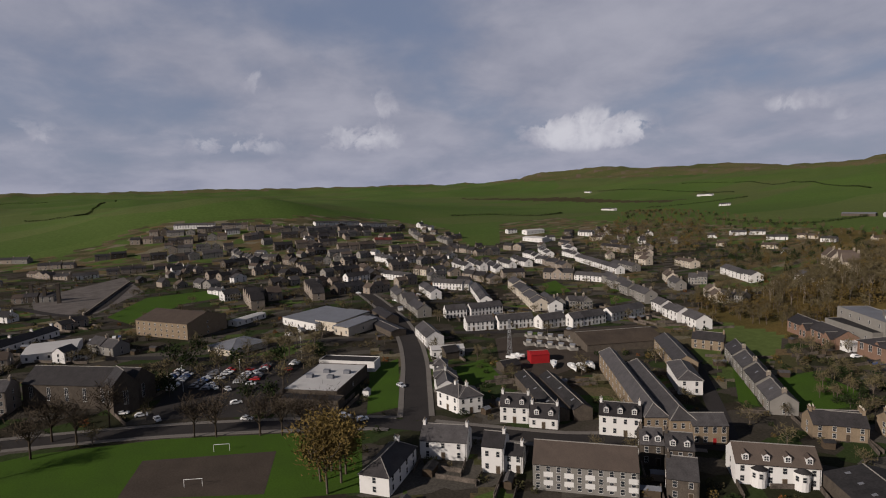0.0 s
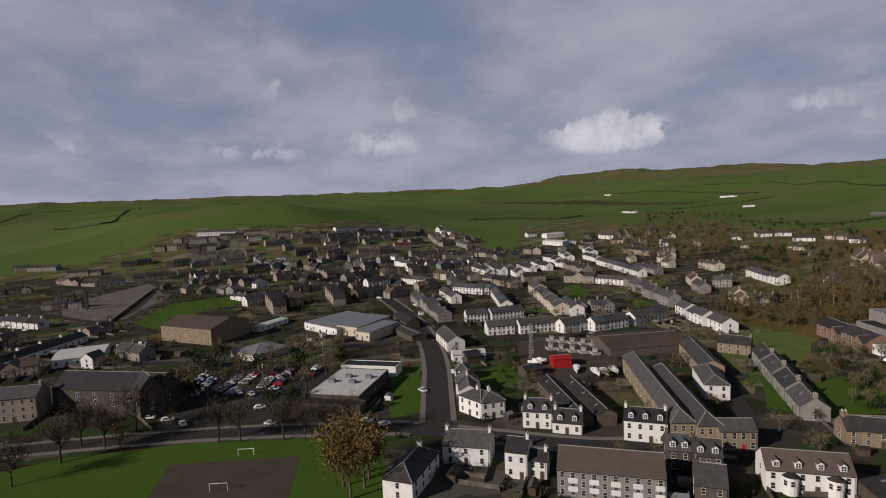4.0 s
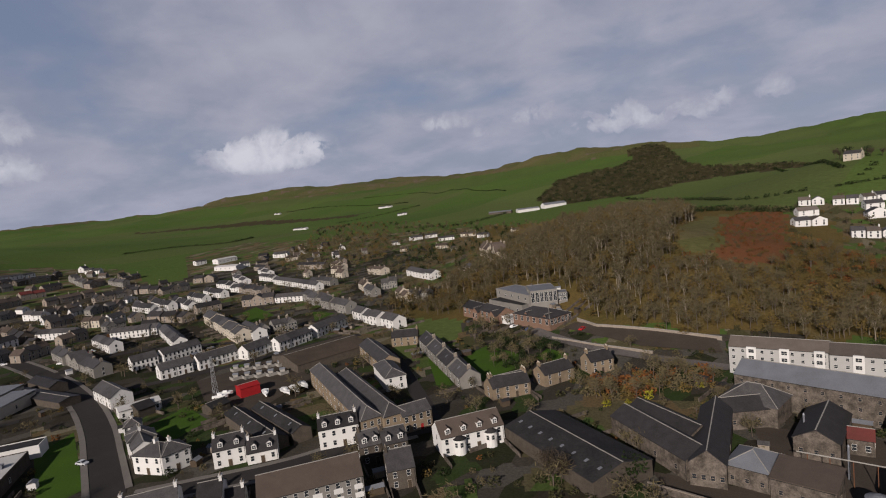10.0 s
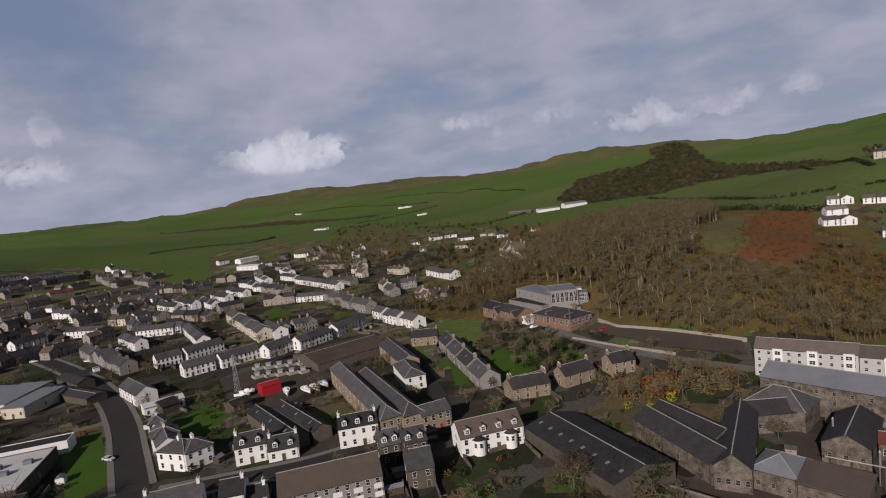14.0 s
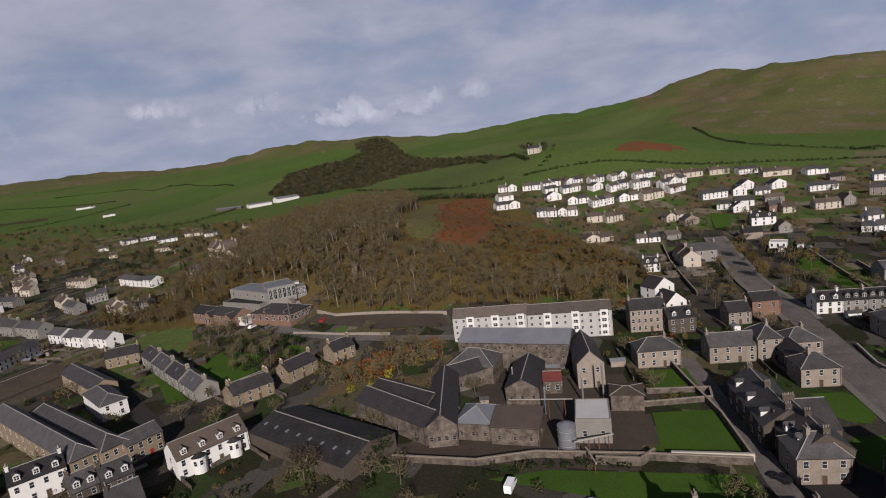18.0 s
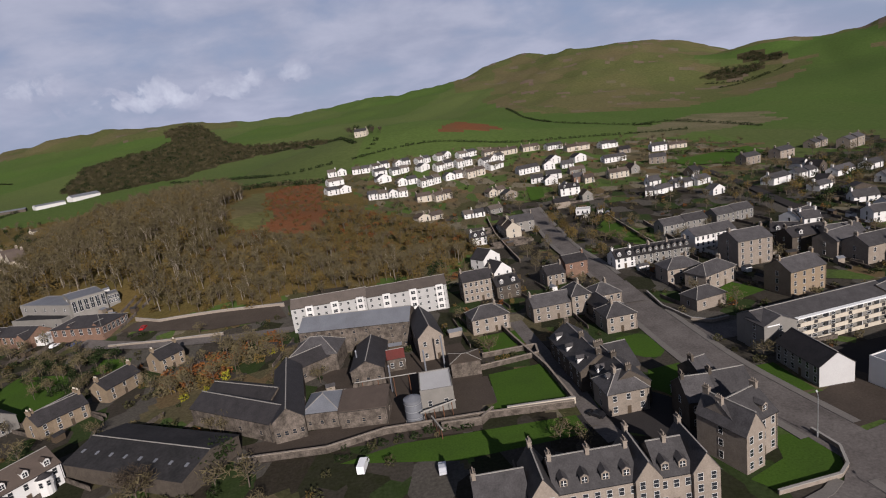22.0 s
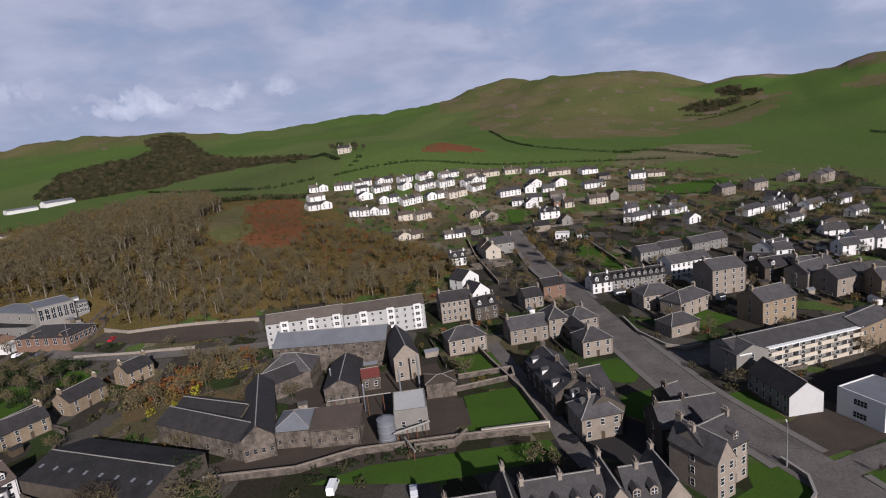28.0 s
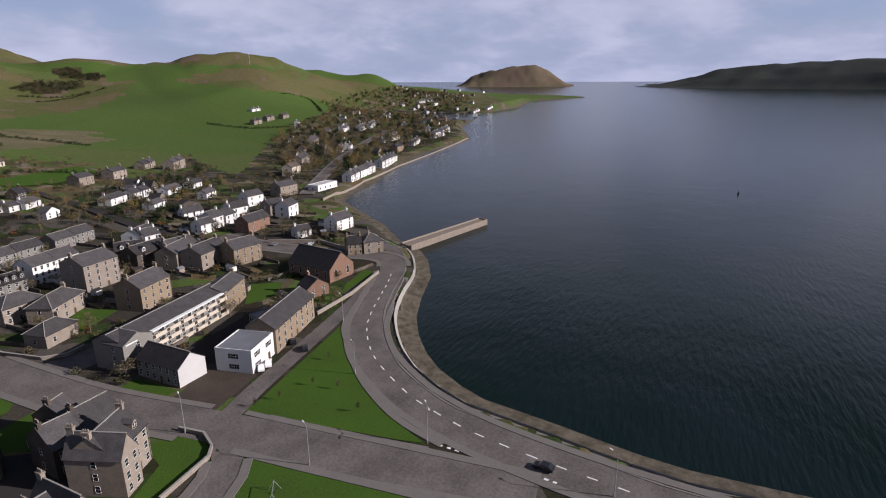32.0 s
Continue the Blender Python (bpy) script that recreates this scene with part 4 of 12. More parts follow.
patch("lawn", [(-397.7, 235.6), (-405.4, 252.8), (-356.5, 236.6), (-354.9, 214.8)], "grass", "green square behind the terrace", "lawn", 0.04)
patch("lawn", [(-333.2, 252.9), (-311.2, 255.8), (-305.7, 233.1)], "grass", "grass by the long terrace", "lawn", 0.04)
patch("lawn", [(-157.0, 197.2), (-155.8, 217.9), (-133.4, 211.3), (-125.3, 195.6), (-128.3, 177.3), (-132.6, 175.7)], "grass", "green garden below the school", "lawn", 0.04)
patch("lawn", [(-123.7, 206.7), (-124.3, 220.3), (-111.6, 216.6), (-109.5, 207.3)], "grass", "green garden plot", "lawn", 0.04)
patch("lawn", [(-181.7, 202.7), (-172.8, 198.3), (-138.4, 168.2), (-144.9, 165.7)], "grass", "small garden lawn", "lawn", 0.04)
patch("lawn", [(-226.0, 88.4), (-230.6, 106.1), (-206.5, 102.5), (-200.4, 84.8)], "grass", "pub garden lawn", "lawn", 0.04)
patch("lawn", [(108.2, 307.5), (122.7, 327.8), (127.6, 277.0), (120.8, 256.2), (111.8, 269.0)], "grass", "hill garden lawns", "lawn", 0.04)
patch("lawn", [(102.6, 448.8), (114.3, 441.8), (107.2, 408.9), (95.8, 405.8)], "grass", "garden grass on the slope", "lawn", 0.04)
patch("lawn", [(230.4, 462.7), (317.3, 490.3), (312.0, 456.6), (267.7, 421.6), (232.5, 437.9)], "grass", "green field plot", "lawn", 0.04)


# ---- buildings ----
WINDOWS = {}


def window_mesh(w, hgt, style="sash", glazed=True):
    """A window that stands against a wall: surround, frame bars and recessed glass; local y points out of the wall to -y."""
    key = (round(w, 1), round(hgt, 1), style, glazed)
    if key not in WINDOWS:
        s = Shape()
        b, o = 0.06, 0.06
        s.box(-w / 2 - b, -o, -b * 1.6, w / 2 + b, 0.02, 0.0, 1)
        s.box(-w / 2 - b, -o, hgt, w / 2 + b, 0.02, hgt + b, 1)
        s.box(-w / 2 - b, -o, 0, -w / 2, 0.02, hgt, 1)
        s.box(w / 2, -o, 0, w / 2 + b, 0.02, hgt, 1)
        s.box(-w / 2, -0.045, hgt * 0.48, w / 2, 0.02, hgt * 0.48 + 0.07, 1)
        if w > 1.3:
            for q in range(1, int(w / 0.9) + 1):
                x = -w / 2 + q * w / (int(w / 0.9) + 1)
                s.box(x - 0.04, -0.045, 0, x + 0.04, 0.02, hgt, 1)
        if glazed:
            s.face([(-w / 2, -0.02, 0), (w / 2, -0.02, 0), (w / 2, -0.02, hgt), (-w / 2, -0.02, hgt)], 0)
        WINDOWS[key] = s.data("window", ["glass", "frame_paint" if style == "sash" else style])
    return WINDOWS[key]


PANES = {}


def pane_mesh(w, hgt):
    key = (round(w, 1), round(hgt, 1))
    if key not in PANES:
        PANES[key] = Shape().box(-w / 2, -0.03, 0, w / 2, -0.005, hgt).data("pane", "glass")
    return PANES[key]


DOORS = {}


def door_mesh(mat):
    if mat not in DOORS:
        s = Shape().box(-0.5, -0.06, 0, 0.5, 0.02, 2.1, 0).box(-0.6, -0.09, 0, -0.5, 0.02, 2.2, 1).box(0.5, -0.09, 0, 0.6, 0.02, 2.2, 1)
        s.box(-0.6, -0.09, 2.1, 0.6, 0.02, 2.25, 1).box(-0.35, -0.08, 0.2, 0.35, -0.05, 0.9, 0).box(-0.35, -0.08, 1.1, 0.35, -0.05, 1.95, 0)
        DOORS[mat] = s.data("door", [mat, "stone"])
    return DOORS[mat]


CHIMNEYS = {}


def chimney_mesh(w, d, hgt, mat, pots):
    key = (round(w, 1), round(d, 1), round(hgt, 1), mat, pots)
    if key not in CHIMNEYS:
        s = Shape().box(-w / 2, -d / 2, 0, w / 2, d / 2, hgt, 0).box(-w / 2 - 0.1, -d / 2 - 0.1, hgt - 0.25, w / 2 + 0.1, d / 2 + 0.1, hgt, 0)
        for q in range(pots):
            y = -d / 2 + (q + 0.5) * d / pots
            s.tube((0, y, hgt), (0, y, hgt + 0.6), 0.15, 0.12, 6, 1)
        CHIMNEYS[key] = s.data("chimney", [mat, "render_cream"])
    return CHIMNEYS[key]


def dormer_mesh(w, hgt, deep, roof, face):
    s = Shape()
    s.box(-w / 2, 0, 0, w / 2, deep, hgt, 0)
    o = 0.18
    for sx in (-1, 1):
        s.solid([(sx * (w / 2 + o), -o, hgt - 0.05), (0, -o, hgt + w * 0.42), (0, deep * 1.35, hgt + w * 0.42), (sx * (w / 2 + o), deep * 1.1, hgt - 0.05)],
                [(sx * (w / 2 + o), -o, hgt + 0.08), (0, -o, hgt + w * 0.42 + 0.13), (0, deep * 1.35, hgt + w * 0.42 + 0.13), (sx * (w / 2 + o), deep * 1.1, hgt + 0.08)], 1)
    s.face([(-w / 2, 0, hgt), (w / 2, 0, hgt), (0, 0, hgt + w * 0.42)], 0)
    g = w * 0.34
    s.box(-g, -0.05, hgt * 0.18, g, 0.02, hgt * 0.92, 2)
    s.box(-0.04, -0.07, hgt * 0.18, 0.04, 0.0, hgt * 0.92, 3)
    s.box(-g, -0.07, hgt * 0.52, g, 0.0, hgt * 0.52 + 0.07, 3)
    return s.data("dormer", [face, roof, "glass", "white_paint"])


POT = Shape().tube((0, 0, -0.02), (0, 0, 0.6), 0.15, 0.12, 6).data("chimney_pot", "stone")
FOOT = []


def house(x, y, turn, w, d, eaves, rise, label, wall="stone", roof="slate", form="gable", bays=3, floors=2, chim="LR", dormers=0,
          sides=1, back=0, base=None, door="wood", win=(0.95, 1.5), style="sash", name="house", category="house", group="", lights=0, balcony=False, turrets=0, panels=False, plant=0, ends="", bay_every=0):
    """A building: x, y is the middle of its plan, turn the way its front runs (the front looks to local -y)."""
    if w > 19 and math.hypot(x, y) > 330 and name in ("villa", "house", "cottage", "town_house", "terrace_house", "stone_terrace_house"):
        n, c, q = round(w / 11.5), math.cos(radians(turn)), math.sin(radians(turn))
        for k in range(n):
            u = (k + 0.5) * w / n - w / 2
            house(x + u * c, y + u * q, turn, w / n - (1.6 if name == "villa" else 0.1), d, eaves + 0.5 * math.sin(k * 2.3 + x), rise, label, wall, roof, form, 2, floors, "R" if chim else "", 0, sides, back, base, door, win, style, name, category, group)
        return None
    z = base if base is not None else h(x, y)
    top = tagged(new(name), label, category, group)
    FOOT.append((x, y, turn, w, d))
    far = math.hypot(x, y) > 330
    close = math.hypot(x, y) < 165
    top.matrix_basis = pose(x, y, z, 0, 0, turn)
    a, b = w / 2, d / 2
    low = -1.5
    s = Shape()
    ring = [(-a, -b), (a, -b), (a, b), (-a, b)]
    s.solid([(p, q, low) for p, q in ring], [(p, q, eaves) for p, q in ring])
    if form == "gable":
        for sx in (-1, 1):
            s.solid([(sx * a, -b, eaves), (sx * a, b, eaves), (sx * a, 0, eaves + rise)], [(sx * (a - 0.3), -b, eaves), (sx * (a - 0.3), b, eaves), (sx * (a - 0.3), 0, eaves + rise)])
    if form == "cross":
        for sy in (-1, 1):
            s.solid([(-a, sy * b, eaves), (a, sy * b, eaves), (0, sy * b, eaves + rise)], [(-a, sy * (b - 0.3), eaves), (a, sy * (b - 0.3), eaves), (0, sy * (b - 0.3), eaves + rise)])
    if form == "flat":
        s.box(-a, -b, eaves, a, -b + 0.25, eaves + 0.4).box(-a, b - 0.25, eaves, a, b, eaves + 0.4)
        s.box(-a, -b + 0.25, eaves, -a + 0.25, b - 0.25, eaves + 0.4).box(a - 0.25, -b + 0.25, eaves, a, b - 0.25, eaves + 0.4)
    walls = s
    r, o, t = Shape(), 0.3, 0.16
    if form in ("gable", "cross"):
        if form == "gable":
            P = lambda u, v, k: (u, v, k)
            la, lb = a, b
        else:
            P = lambda u, v, k: (v, u, k)
            la, lb = b, a
        drop = o * rise / lb
        e = 0.12
        lo = [(-lb - o, eaves - drop), (0, eaves + rise), (lb + o, eaves - drop), (lb + o, eaves - drop + t), (0, eaves + rise + t), (-lb - o, eaves - drop + t)]
        r.solid([P(-la - e, q, k) for q, k in lo], [P(la + e, q, k) for q, k in lo])
        caps = Shape()
        caps.box(*((-la - e, -0.14, eaves + rise + t - 0.04, la + e, 0.14, eaves + rise + t + 0.1) if form == "gable" else (-0.14, -la - e, eaves + rise + t - 0.04, 0.14, la + e, eaves + rise + t + 0.1)))
    elif form == "hip":
        m = min(a, b)
        hx, hy = a - m, b - m
        k = o * rise / m
        E = [(-a - o, -b - o, eaves - k), (a + o, -b - o, eaves - k), (a + o, b + o, eaves - k), (-a - o, b + o, eaves - k)]
        if a >= b:
            R = [(-hx - 0.01, 0, eaves + rise), (hx + 0.01, 0, eaves + rise)]
            quads = [(E[0], E[1], R[1], R[0]), (E[2], E[3], R[0], R[1])]
            tris = [(E[1], E[2], R[1]), (E[3], E[0], R[0])]
        else:
            R = [(0, -hy, eaves + rise), (0, hy, eaves + rise)]
            quads = [(E[1], E[2], R[1], R[0]), (E[3], E[0], R[0], R[1])]
            tris = [(E[0], E[1], R[0]), (E[2], E[3], R[1])]
        ids = E + R
        base_v = len(r.v)
        r.v += ids + [(q[0], q[1], q[2] + t) for q in ids]
        for q in quads + tris:
            k = [base_v + ids.index(c) for c in q]
            r.f += [tuple(reversed(k)), tuple(c + 6 for c in k)]
            r.i += [0, 0]
        for q in range(4):
            u, v = base_v + q, base_v + (q + 1) % 4
            r.f.append((u, v, v + 6, u + 6))
            r.i.append(0)
        caps = Shape()
        for ea, rb in ((E[0], R[0]), (E[1], R[1] if a >= b else R[0]), (E[2], R[1]), (E[3], R[0] if a >= b else R[1])):
            caps.tube((ea[0], ea[1], ea[2] + t), (rb[0], rb[1], rb[2] + t), 0.13, 0.13, 4)
        caps.tube((R[0][0], R[0][1], R[0][2] + t), (R[1][0], R[1][1], R[1][2] + t), 0.14, 0.14, 4)
    elif form == "mono":
        r.solid([(-a - o, -b - o, eaves), (a + o, -b - o, eaves), (a + o, b + o, eaves + rise), (-a - o, b + o, eaves + rise)],
                [(-a - o, -b - o, eaves + t), (a + o, -b - o, eaves + t), (a + o, b + o, eaves + rise + t), (-a - o, b + o, eaves + rise + t)])
    else:
        r.box(-a + 0.25, -b + 0.25, eaves, a - 0.25, b - 0.25, eaves + 0.15)
    part("roof", r, roof, top)
    if form in ("gable", "cross", "hip") and not far:
        part("ridge", caps, "concrete", top)
    if form in ("gable", "mono", "hip") and bays and eaves > 3.2 and not far:
        g = Shape().tube((-a, -b - o - 0.05, eaves - 0.12), (a, -b - o - 0.05, eaves - 0.12), 0.07, 0.07, 5).tube((a - 0.3, -b - 0.08, eaves - 0.2), (a - 0.3, -b - 0.08, 0), 0.05, 0.05, 5)
        part("gutter", g, "black", top)
    # chimneys on the ridge
    for c in chim:
        if form == "cross":
            cx, cy = 0, {"L": -b + 0.6, "R": b - 0.6, "C": 0, "l": -b * 0.4, "r": b * 0.4}[c]
        else:
            m = 0 if form != "hip" else max(0, min(a, b) - 1.2)
            cx, cy = {"L": -a + 0.5 + m, "R": a - 0.5 - m, "C": 0, "l": -a * 0.4, "r": a * 0.4}[c], 0
        cm = wall if wall in ("stone", "stone_dark", "stone_red", "render_white", "stone_warm") else "stone"
        stack = part("chimney", chimney_mesh(0.75, 1.4, 2.1, cm, 0 if close else 3), None, top, at=pose(cx, cy, eaves + rise - 0.9))
        for q in range(3 if close else 0):
            part("chimney_pot", POT, None, stack, at=pose(0, -0.47 + 0.47 * q, 2.1))
    # windows: front, two sides and the back
    fh = (eaves - 0.3) / max(1, floors)
    ww, wh = win
    wh = min(wh, fh * 0.62)

    def opening(u, v, zz, way, kind="window"):
        if not far:
            ob = part(kind, (window_mesh(ww, wh, style, not close) if kind == "window" else door_mesh(door)), None, top, at=pose(u, v, zz, 0, 0, way))
            if close and kind == "window":
                part("pane", pane_mesh(ww, wh), None, ob)
            return
        c, q = math.cos(radians(way)), math.sin(radians(way))
        put = lambda lx, ly, lz: (u + lx * c - ly * q, v + lx * q + ly * c, zz + lz)
        k, m = (ww / 2, wh) if kind == "window" else (0.5, 2.1)
        walls.solid([put(-k - 0.1, 0.01, -0.1), put(k + 0.1, 0.01, -0.1), put(k + 0.1, 0.01, m + 0.1), put(-k - 0.1, 0.01, m + 0.1)],
                    [put(-k - 0.1, -0.05, -0.1), put(k + 0.1, -0.05, -0.1), put(k + 0.1, -0.05, m + 0.1), put(-k - 0.1, -0.05, m + 0.1)], 2)
        walls.face([put(-k, -0.06, 0), put(k, -0.06, 0), put(k, -0.06, m), put(-k, -0.06, m)], 1)

    for fl in range(floors):
        zz = fl * fh + fh * 0.32
        for k in range(bays):
            u = -a + (k + 0.5) * w / bays
            if fl == 0 and door and k == bays // 2 and bays > 1:
                opening(u, -b, 0, 0, "door")
            else:
                opening(u, -b, zz, 0)
        for k in range(back):
            opening(-a + (k + 0.5) * w / back, b, zz, 180)
        for k in range(sides):
            v = -b + (k + 0.5) * d / sides
            opening(a, v, zz, 90)
            opening(-a, v, zz, -90)
    part("wall", walls, [wall, "glass", "frame_paint"] if far else wall, top)
    if dormers:
        dm = dormer_mesh(1.5, 1.5, 1.7, roof, wall if wall.startswith("render") or wall == "stone" else "render_white")
        for k in range(dormers):
            u = -a + (k + 0.5) * w / dormers
            part("dormer", dm, None, top, at=pose(u, -b + 0.7, eaves + 0.25 + 0.7 * rise / b * 0.6))
    # paler sheet over one gable: sunlight on that side, put into its colour
    if ends and form == "gable":
        part("gable_wall", Shape().solid([(a, -b, 0), (a, b, 0), (a, b, eaves - 0.15), (a, 0, eaves + rise - 0.15), (a, -b, eaves - 0.15)], [(a + 0.06, -b, 0), (a + 0.06, b, 0), (a + 0.06, b, eaves - 0.15), (a + 0.06, 0, eaves + rise - 0.15), (a + 0.06, -b, eaves - 0.15)]), ends, top, "gable wall coloured paler for the sun on it")
    if balcony:
        for fl in range(1, floors + 1):
            zb = (fl - 1) * fh + 0.25 if fl > 1 else 0.3
            part("balcony", Shape().box(-a + 3, -b - 1.5, zb - 0.12, a, -b - 0.02, zb + 0.06).box(-a + 3, -b - 1.5, zb + 0.06, a, -b - 1.38, zb + 1.1), "render_cream", top)
            for k in range(bays // 2):
                u = -a + 3 + k * (w - 3) / (bays // 2)
                part("divider", Shape().box(u - 0.08, -b - 1.37, zb + 0.07, u + 0.08, -b - 0.02, zb + fh - 0.4), "render_white", top)
                # solid dark panel on the parapet, coloured as the shade inside a gap
                part("opening", Shape().box(u + 0.7, -b - 1.53, zb + 0.12, u + 1.9, -b - 1.36, zb + 1.04), "slate_dark", top, "dark panel standing in for a shaded balcony opening")
        part("fascia", Shape().box(-a, -b - 1.6, eaves - 0.35, a, -b - 0.02, eaves - 0.05), "white_paint", top)
    for k in range(turrets):
        u = -a + w * (0.28 + 0.5 * k)
        part("turret", Shape().tube((u, -b, -1), (u, -b, eaves * 0.82), 1.9, 1.9, 14), "render_white", top)
        part("turret_roof", Shape().tube((u, -b, eaves * 0.82), (u, -b, eaves * 0.82 + 1.0), 2.1, 0.3, 14), "slate_dark", top)
        for an in (-50, 0, 50):
            part("window", window_mesh(0.8, 1.3), None, top, at=pose(u + 1.88 * math.sin(radians(an)), -b - 1.88 * math.cos(radians(an)), eaves * 0.45, 0, 0, an))
    if panels:
        for k in range(1, bays, 2):
            u = -a + (k + 0.5) * w / bays
            for fl in range(1, floors):
                part("panel", Shape().box(u - w / bays * 0.45, -b - 0.06, fl * fh - 0.7, u + w / bays * 0.45, -b + 0.02, fl * fh + fh * 0.28), "render_white", top, "white spandrel panel")
    for k in range(bay_every):
        u = -a + (k + 0.72) * w / bay_every
        part("stair_bay", Shape().box(u - 1.5, -b - 0.5, 0.3, u + 1.5, -b + 0.02, eaves + 0.2), "render_white", top, "white projecting stair bay")
        for fl in range(floors):
            part("window", window_mesh(1.6, 1.2), None, top, at=pose(u, -b - 0.5, fl * fh + fh * 0.4))
    for k in range(plant):
        u, v = -a * 0.6 + k * w * 0.2, b * (0.3 if k % 2 else -0.1)
        part("roof_plant", Shape().box(u - 1.3, v - 0.9, eaves + 0.16, u + 1.3, v + 0.9, eaves + 1.5), "sheet_grey", top, "grey metal box on the flat roof")
    for k in range(lights):
        ln = Shape()
        sl = rise / b if form == "gable" else 0
        ln.solid([(-0.4, 0, 0), (0.4, 0, 0), (0.4, 1.1, 1.1 * sl), (-0.4, 1.1, 1.1 * sl)], [(-0.4, 0, 0.12), (0.4, 0, 0.12), (0.4, 1.1, 1.1 * sl + 0.12), (-0.4, 1.1, 1.1 * sl + 0.12)])
        part("skylight", ln, "sheet_grey", top, at=pose(-a + (k + 0.5) * w / lights, -b * 0.6, eaves + 0.4 * rise + t))
    return top



# by the main street
house(-151.5, 57.0, 57.7, 13.8, 10.0, 5.5, 3.0, "two-storey white rendered house with a slate roof", "render_white")
house(-137.9, 66.7, 52.4, 6.1, 9.0, 7.5, 2.5, "white rendered house with a dark slate roof", "render_white", "slate_dark", chim="R", bays=2)
house(-134.6, 71.1, 53.7, 5.0, 6.0, 5.0, 2.0, "white rendered house with a dark slate roof", "render_white", "slate_dark", chim="R", bays=2)
house(-120.4, 84.2, 55.4, 26.1, 13.0, 7.0, 3.5, "long three-storey flats with grey and white walls", "render_grey", "tile_brown", chim="", door="", name="flats", panels=True, bays=10, floors=3)
house(-165.4, 87.7, 56.0, 9.6, 9.0, 5.6, 3.0, "white rendered house with roof dormers on the street", "render_white", "slate_dark", bays=3, dormers=2)
house(-157.5, 94.3, 53.4, 9.2, 9.0, 3.6, 3.0, "white rendered house with roof dormers on the street", "render_white", "slate_dark", bays=3, dormers=2, floors=1)
house(-142.5, 112.8, 52.0, 12.6, 9.5, 6.6, 2.6, "white rendered house with three roof dormers on the street", "render_white", "slate_dark", bays=4, dormers=3)
house(-164.6, 133.7, 65.0, 7.2, 70.0, 7.0, 3.0, "long brown stone works with a slate roof", "stone_warm", "slate", bays=3, chim="", form="hip", floors=2, sides=12, name="stone_works", category="works")
house(-153.2, 136.1, 65.0, 7.2, 56.0, 7.0, 3.0, "long brown stone works with a slate roof", "stone_warm", "slate", bays=3, chim="", form="hip", floors=2, sides=0, name="stone_works", category="works")
house(-126.8, 131.8, 65.0, 10.4, 8.0, 6.0, 2.3, "warm sandstone gatehouse with tall white windows", "stone_warm", "slate", floors=2, chim="", bays=4, win=(1.1, 1.8), door="red_paint")
house(-183.3, 73.3, 21.5, 11.3, 9.0, 6.0, 2.5, "white house with a hipped slate roof", "render_white", "slate", "hip", bays=3, chim="C")
house(-180.0, 75.9, 85.8, 8.8, 9.0, 6.0, 2.5, "white house with a hipped slate roof", "render_white", "slate", "hip", bays=3, chim="C")
house(-203.2, 76.6, 72.5, 8.8, 8.0, 5.5, 2.0, "white house with a hipped slate roof", "render_white", "slate", "hip", bays=3, chim="C")
house(-245.1, 93.4, 76.6, 15.6, 8.0, 4.0, 1.0, "pale metal shed with a low roof", "render_white", "roof_pale", bays=5, floors=1, chim="", door="", name="shed", category="shed")
house(-220.2, 80.9, 63.6, 5.6, 7.0, 5.0, 2.0, "white house with a hipped slate roof", "render_white", "slate", "hip", bays=3, chim="C")
house(-166.5, 161.6, -32.0, 22.0, 8.6, 5.6, 2.4, "white building with a hipped slate roof", "render_white", "slate", "hip", chim="", bays=0, sides=2)
house(-217.8, 127.0, 75.3, 8.3, 7.0, 4.0, 0.8, "bright red metal shed in the yard", "red_paint", "red_paint", bays=0, chim="", name="shed", category="shed", door="", sides=0)
house(-176.0, 103.2, -12.0, 40.0, 7.4, 3.6, 1.7, "long dark shed with rooflights", "stone_dark", "sheet_dark", bays=0, chim="", name="shed", category="shed", door="", sides=0, lights=3)
house(-171.5, 110.6, -12.0, 36.0, 6.6, 4.0, 1.7, "long dark shed with pale rooflights", "stone_dark", "sheet_dark", bays=0, chim="", name="shed", category="shed", door="", sides=0, lights=3)
house(-143.6, 37.2, -40.0, 18.5, 8.5, 5.2, 3.0, "white house with a hipped dark slate roof", "render_white", "slate_dark", "hip", bays=4, chim="L", back=4)
house(-124.0, 108.6, 57.1, 6.2, 9.0, 6.0, 3.0, "dark stone building with a slate roof", "stone_dark", "slate", chim="L", bays=2, dormers=2)
house(-118.3, 113.3, 54.9, 7.3, 9.0, 6.0, 3.0, "dark stone building with a slate roof", "stone_dark", "slate", chim="L", bays=3, dormers=2)
house(-106.7, 103.5, 51.3, 7.3, 10.0, 5.5, 3.5, "dark stone building with a slate roof", "stone_dark", "slate", chim="L", bays=2)
house(-360.9, -29.4, 45.9, 40.4, 29.0, 9.0, 4.0, "old three-storey stone mill with small windows", "stone_warm", "tile_brown", bays=9, floors=3, chim="", win=(0.8, 1.1), door="", name="mill", style="stone")
house(-369.9, 7.4, 134.7, 25.3, 7.0, 3.0, 0.6, "pale metal shed with a low roof", "render_white", "roof_pale", bays=5, floors=1, chim="", door="", name="shed", category="shed")
house(-303.6, 0.6, 33.4, 20.2, 21.3, 3.2, 2.2, "low pavilion with a grey hipped roof", "render_cream", "sheet_grey", "hip", bays=4, floors=1, chim="", name="pavilion")
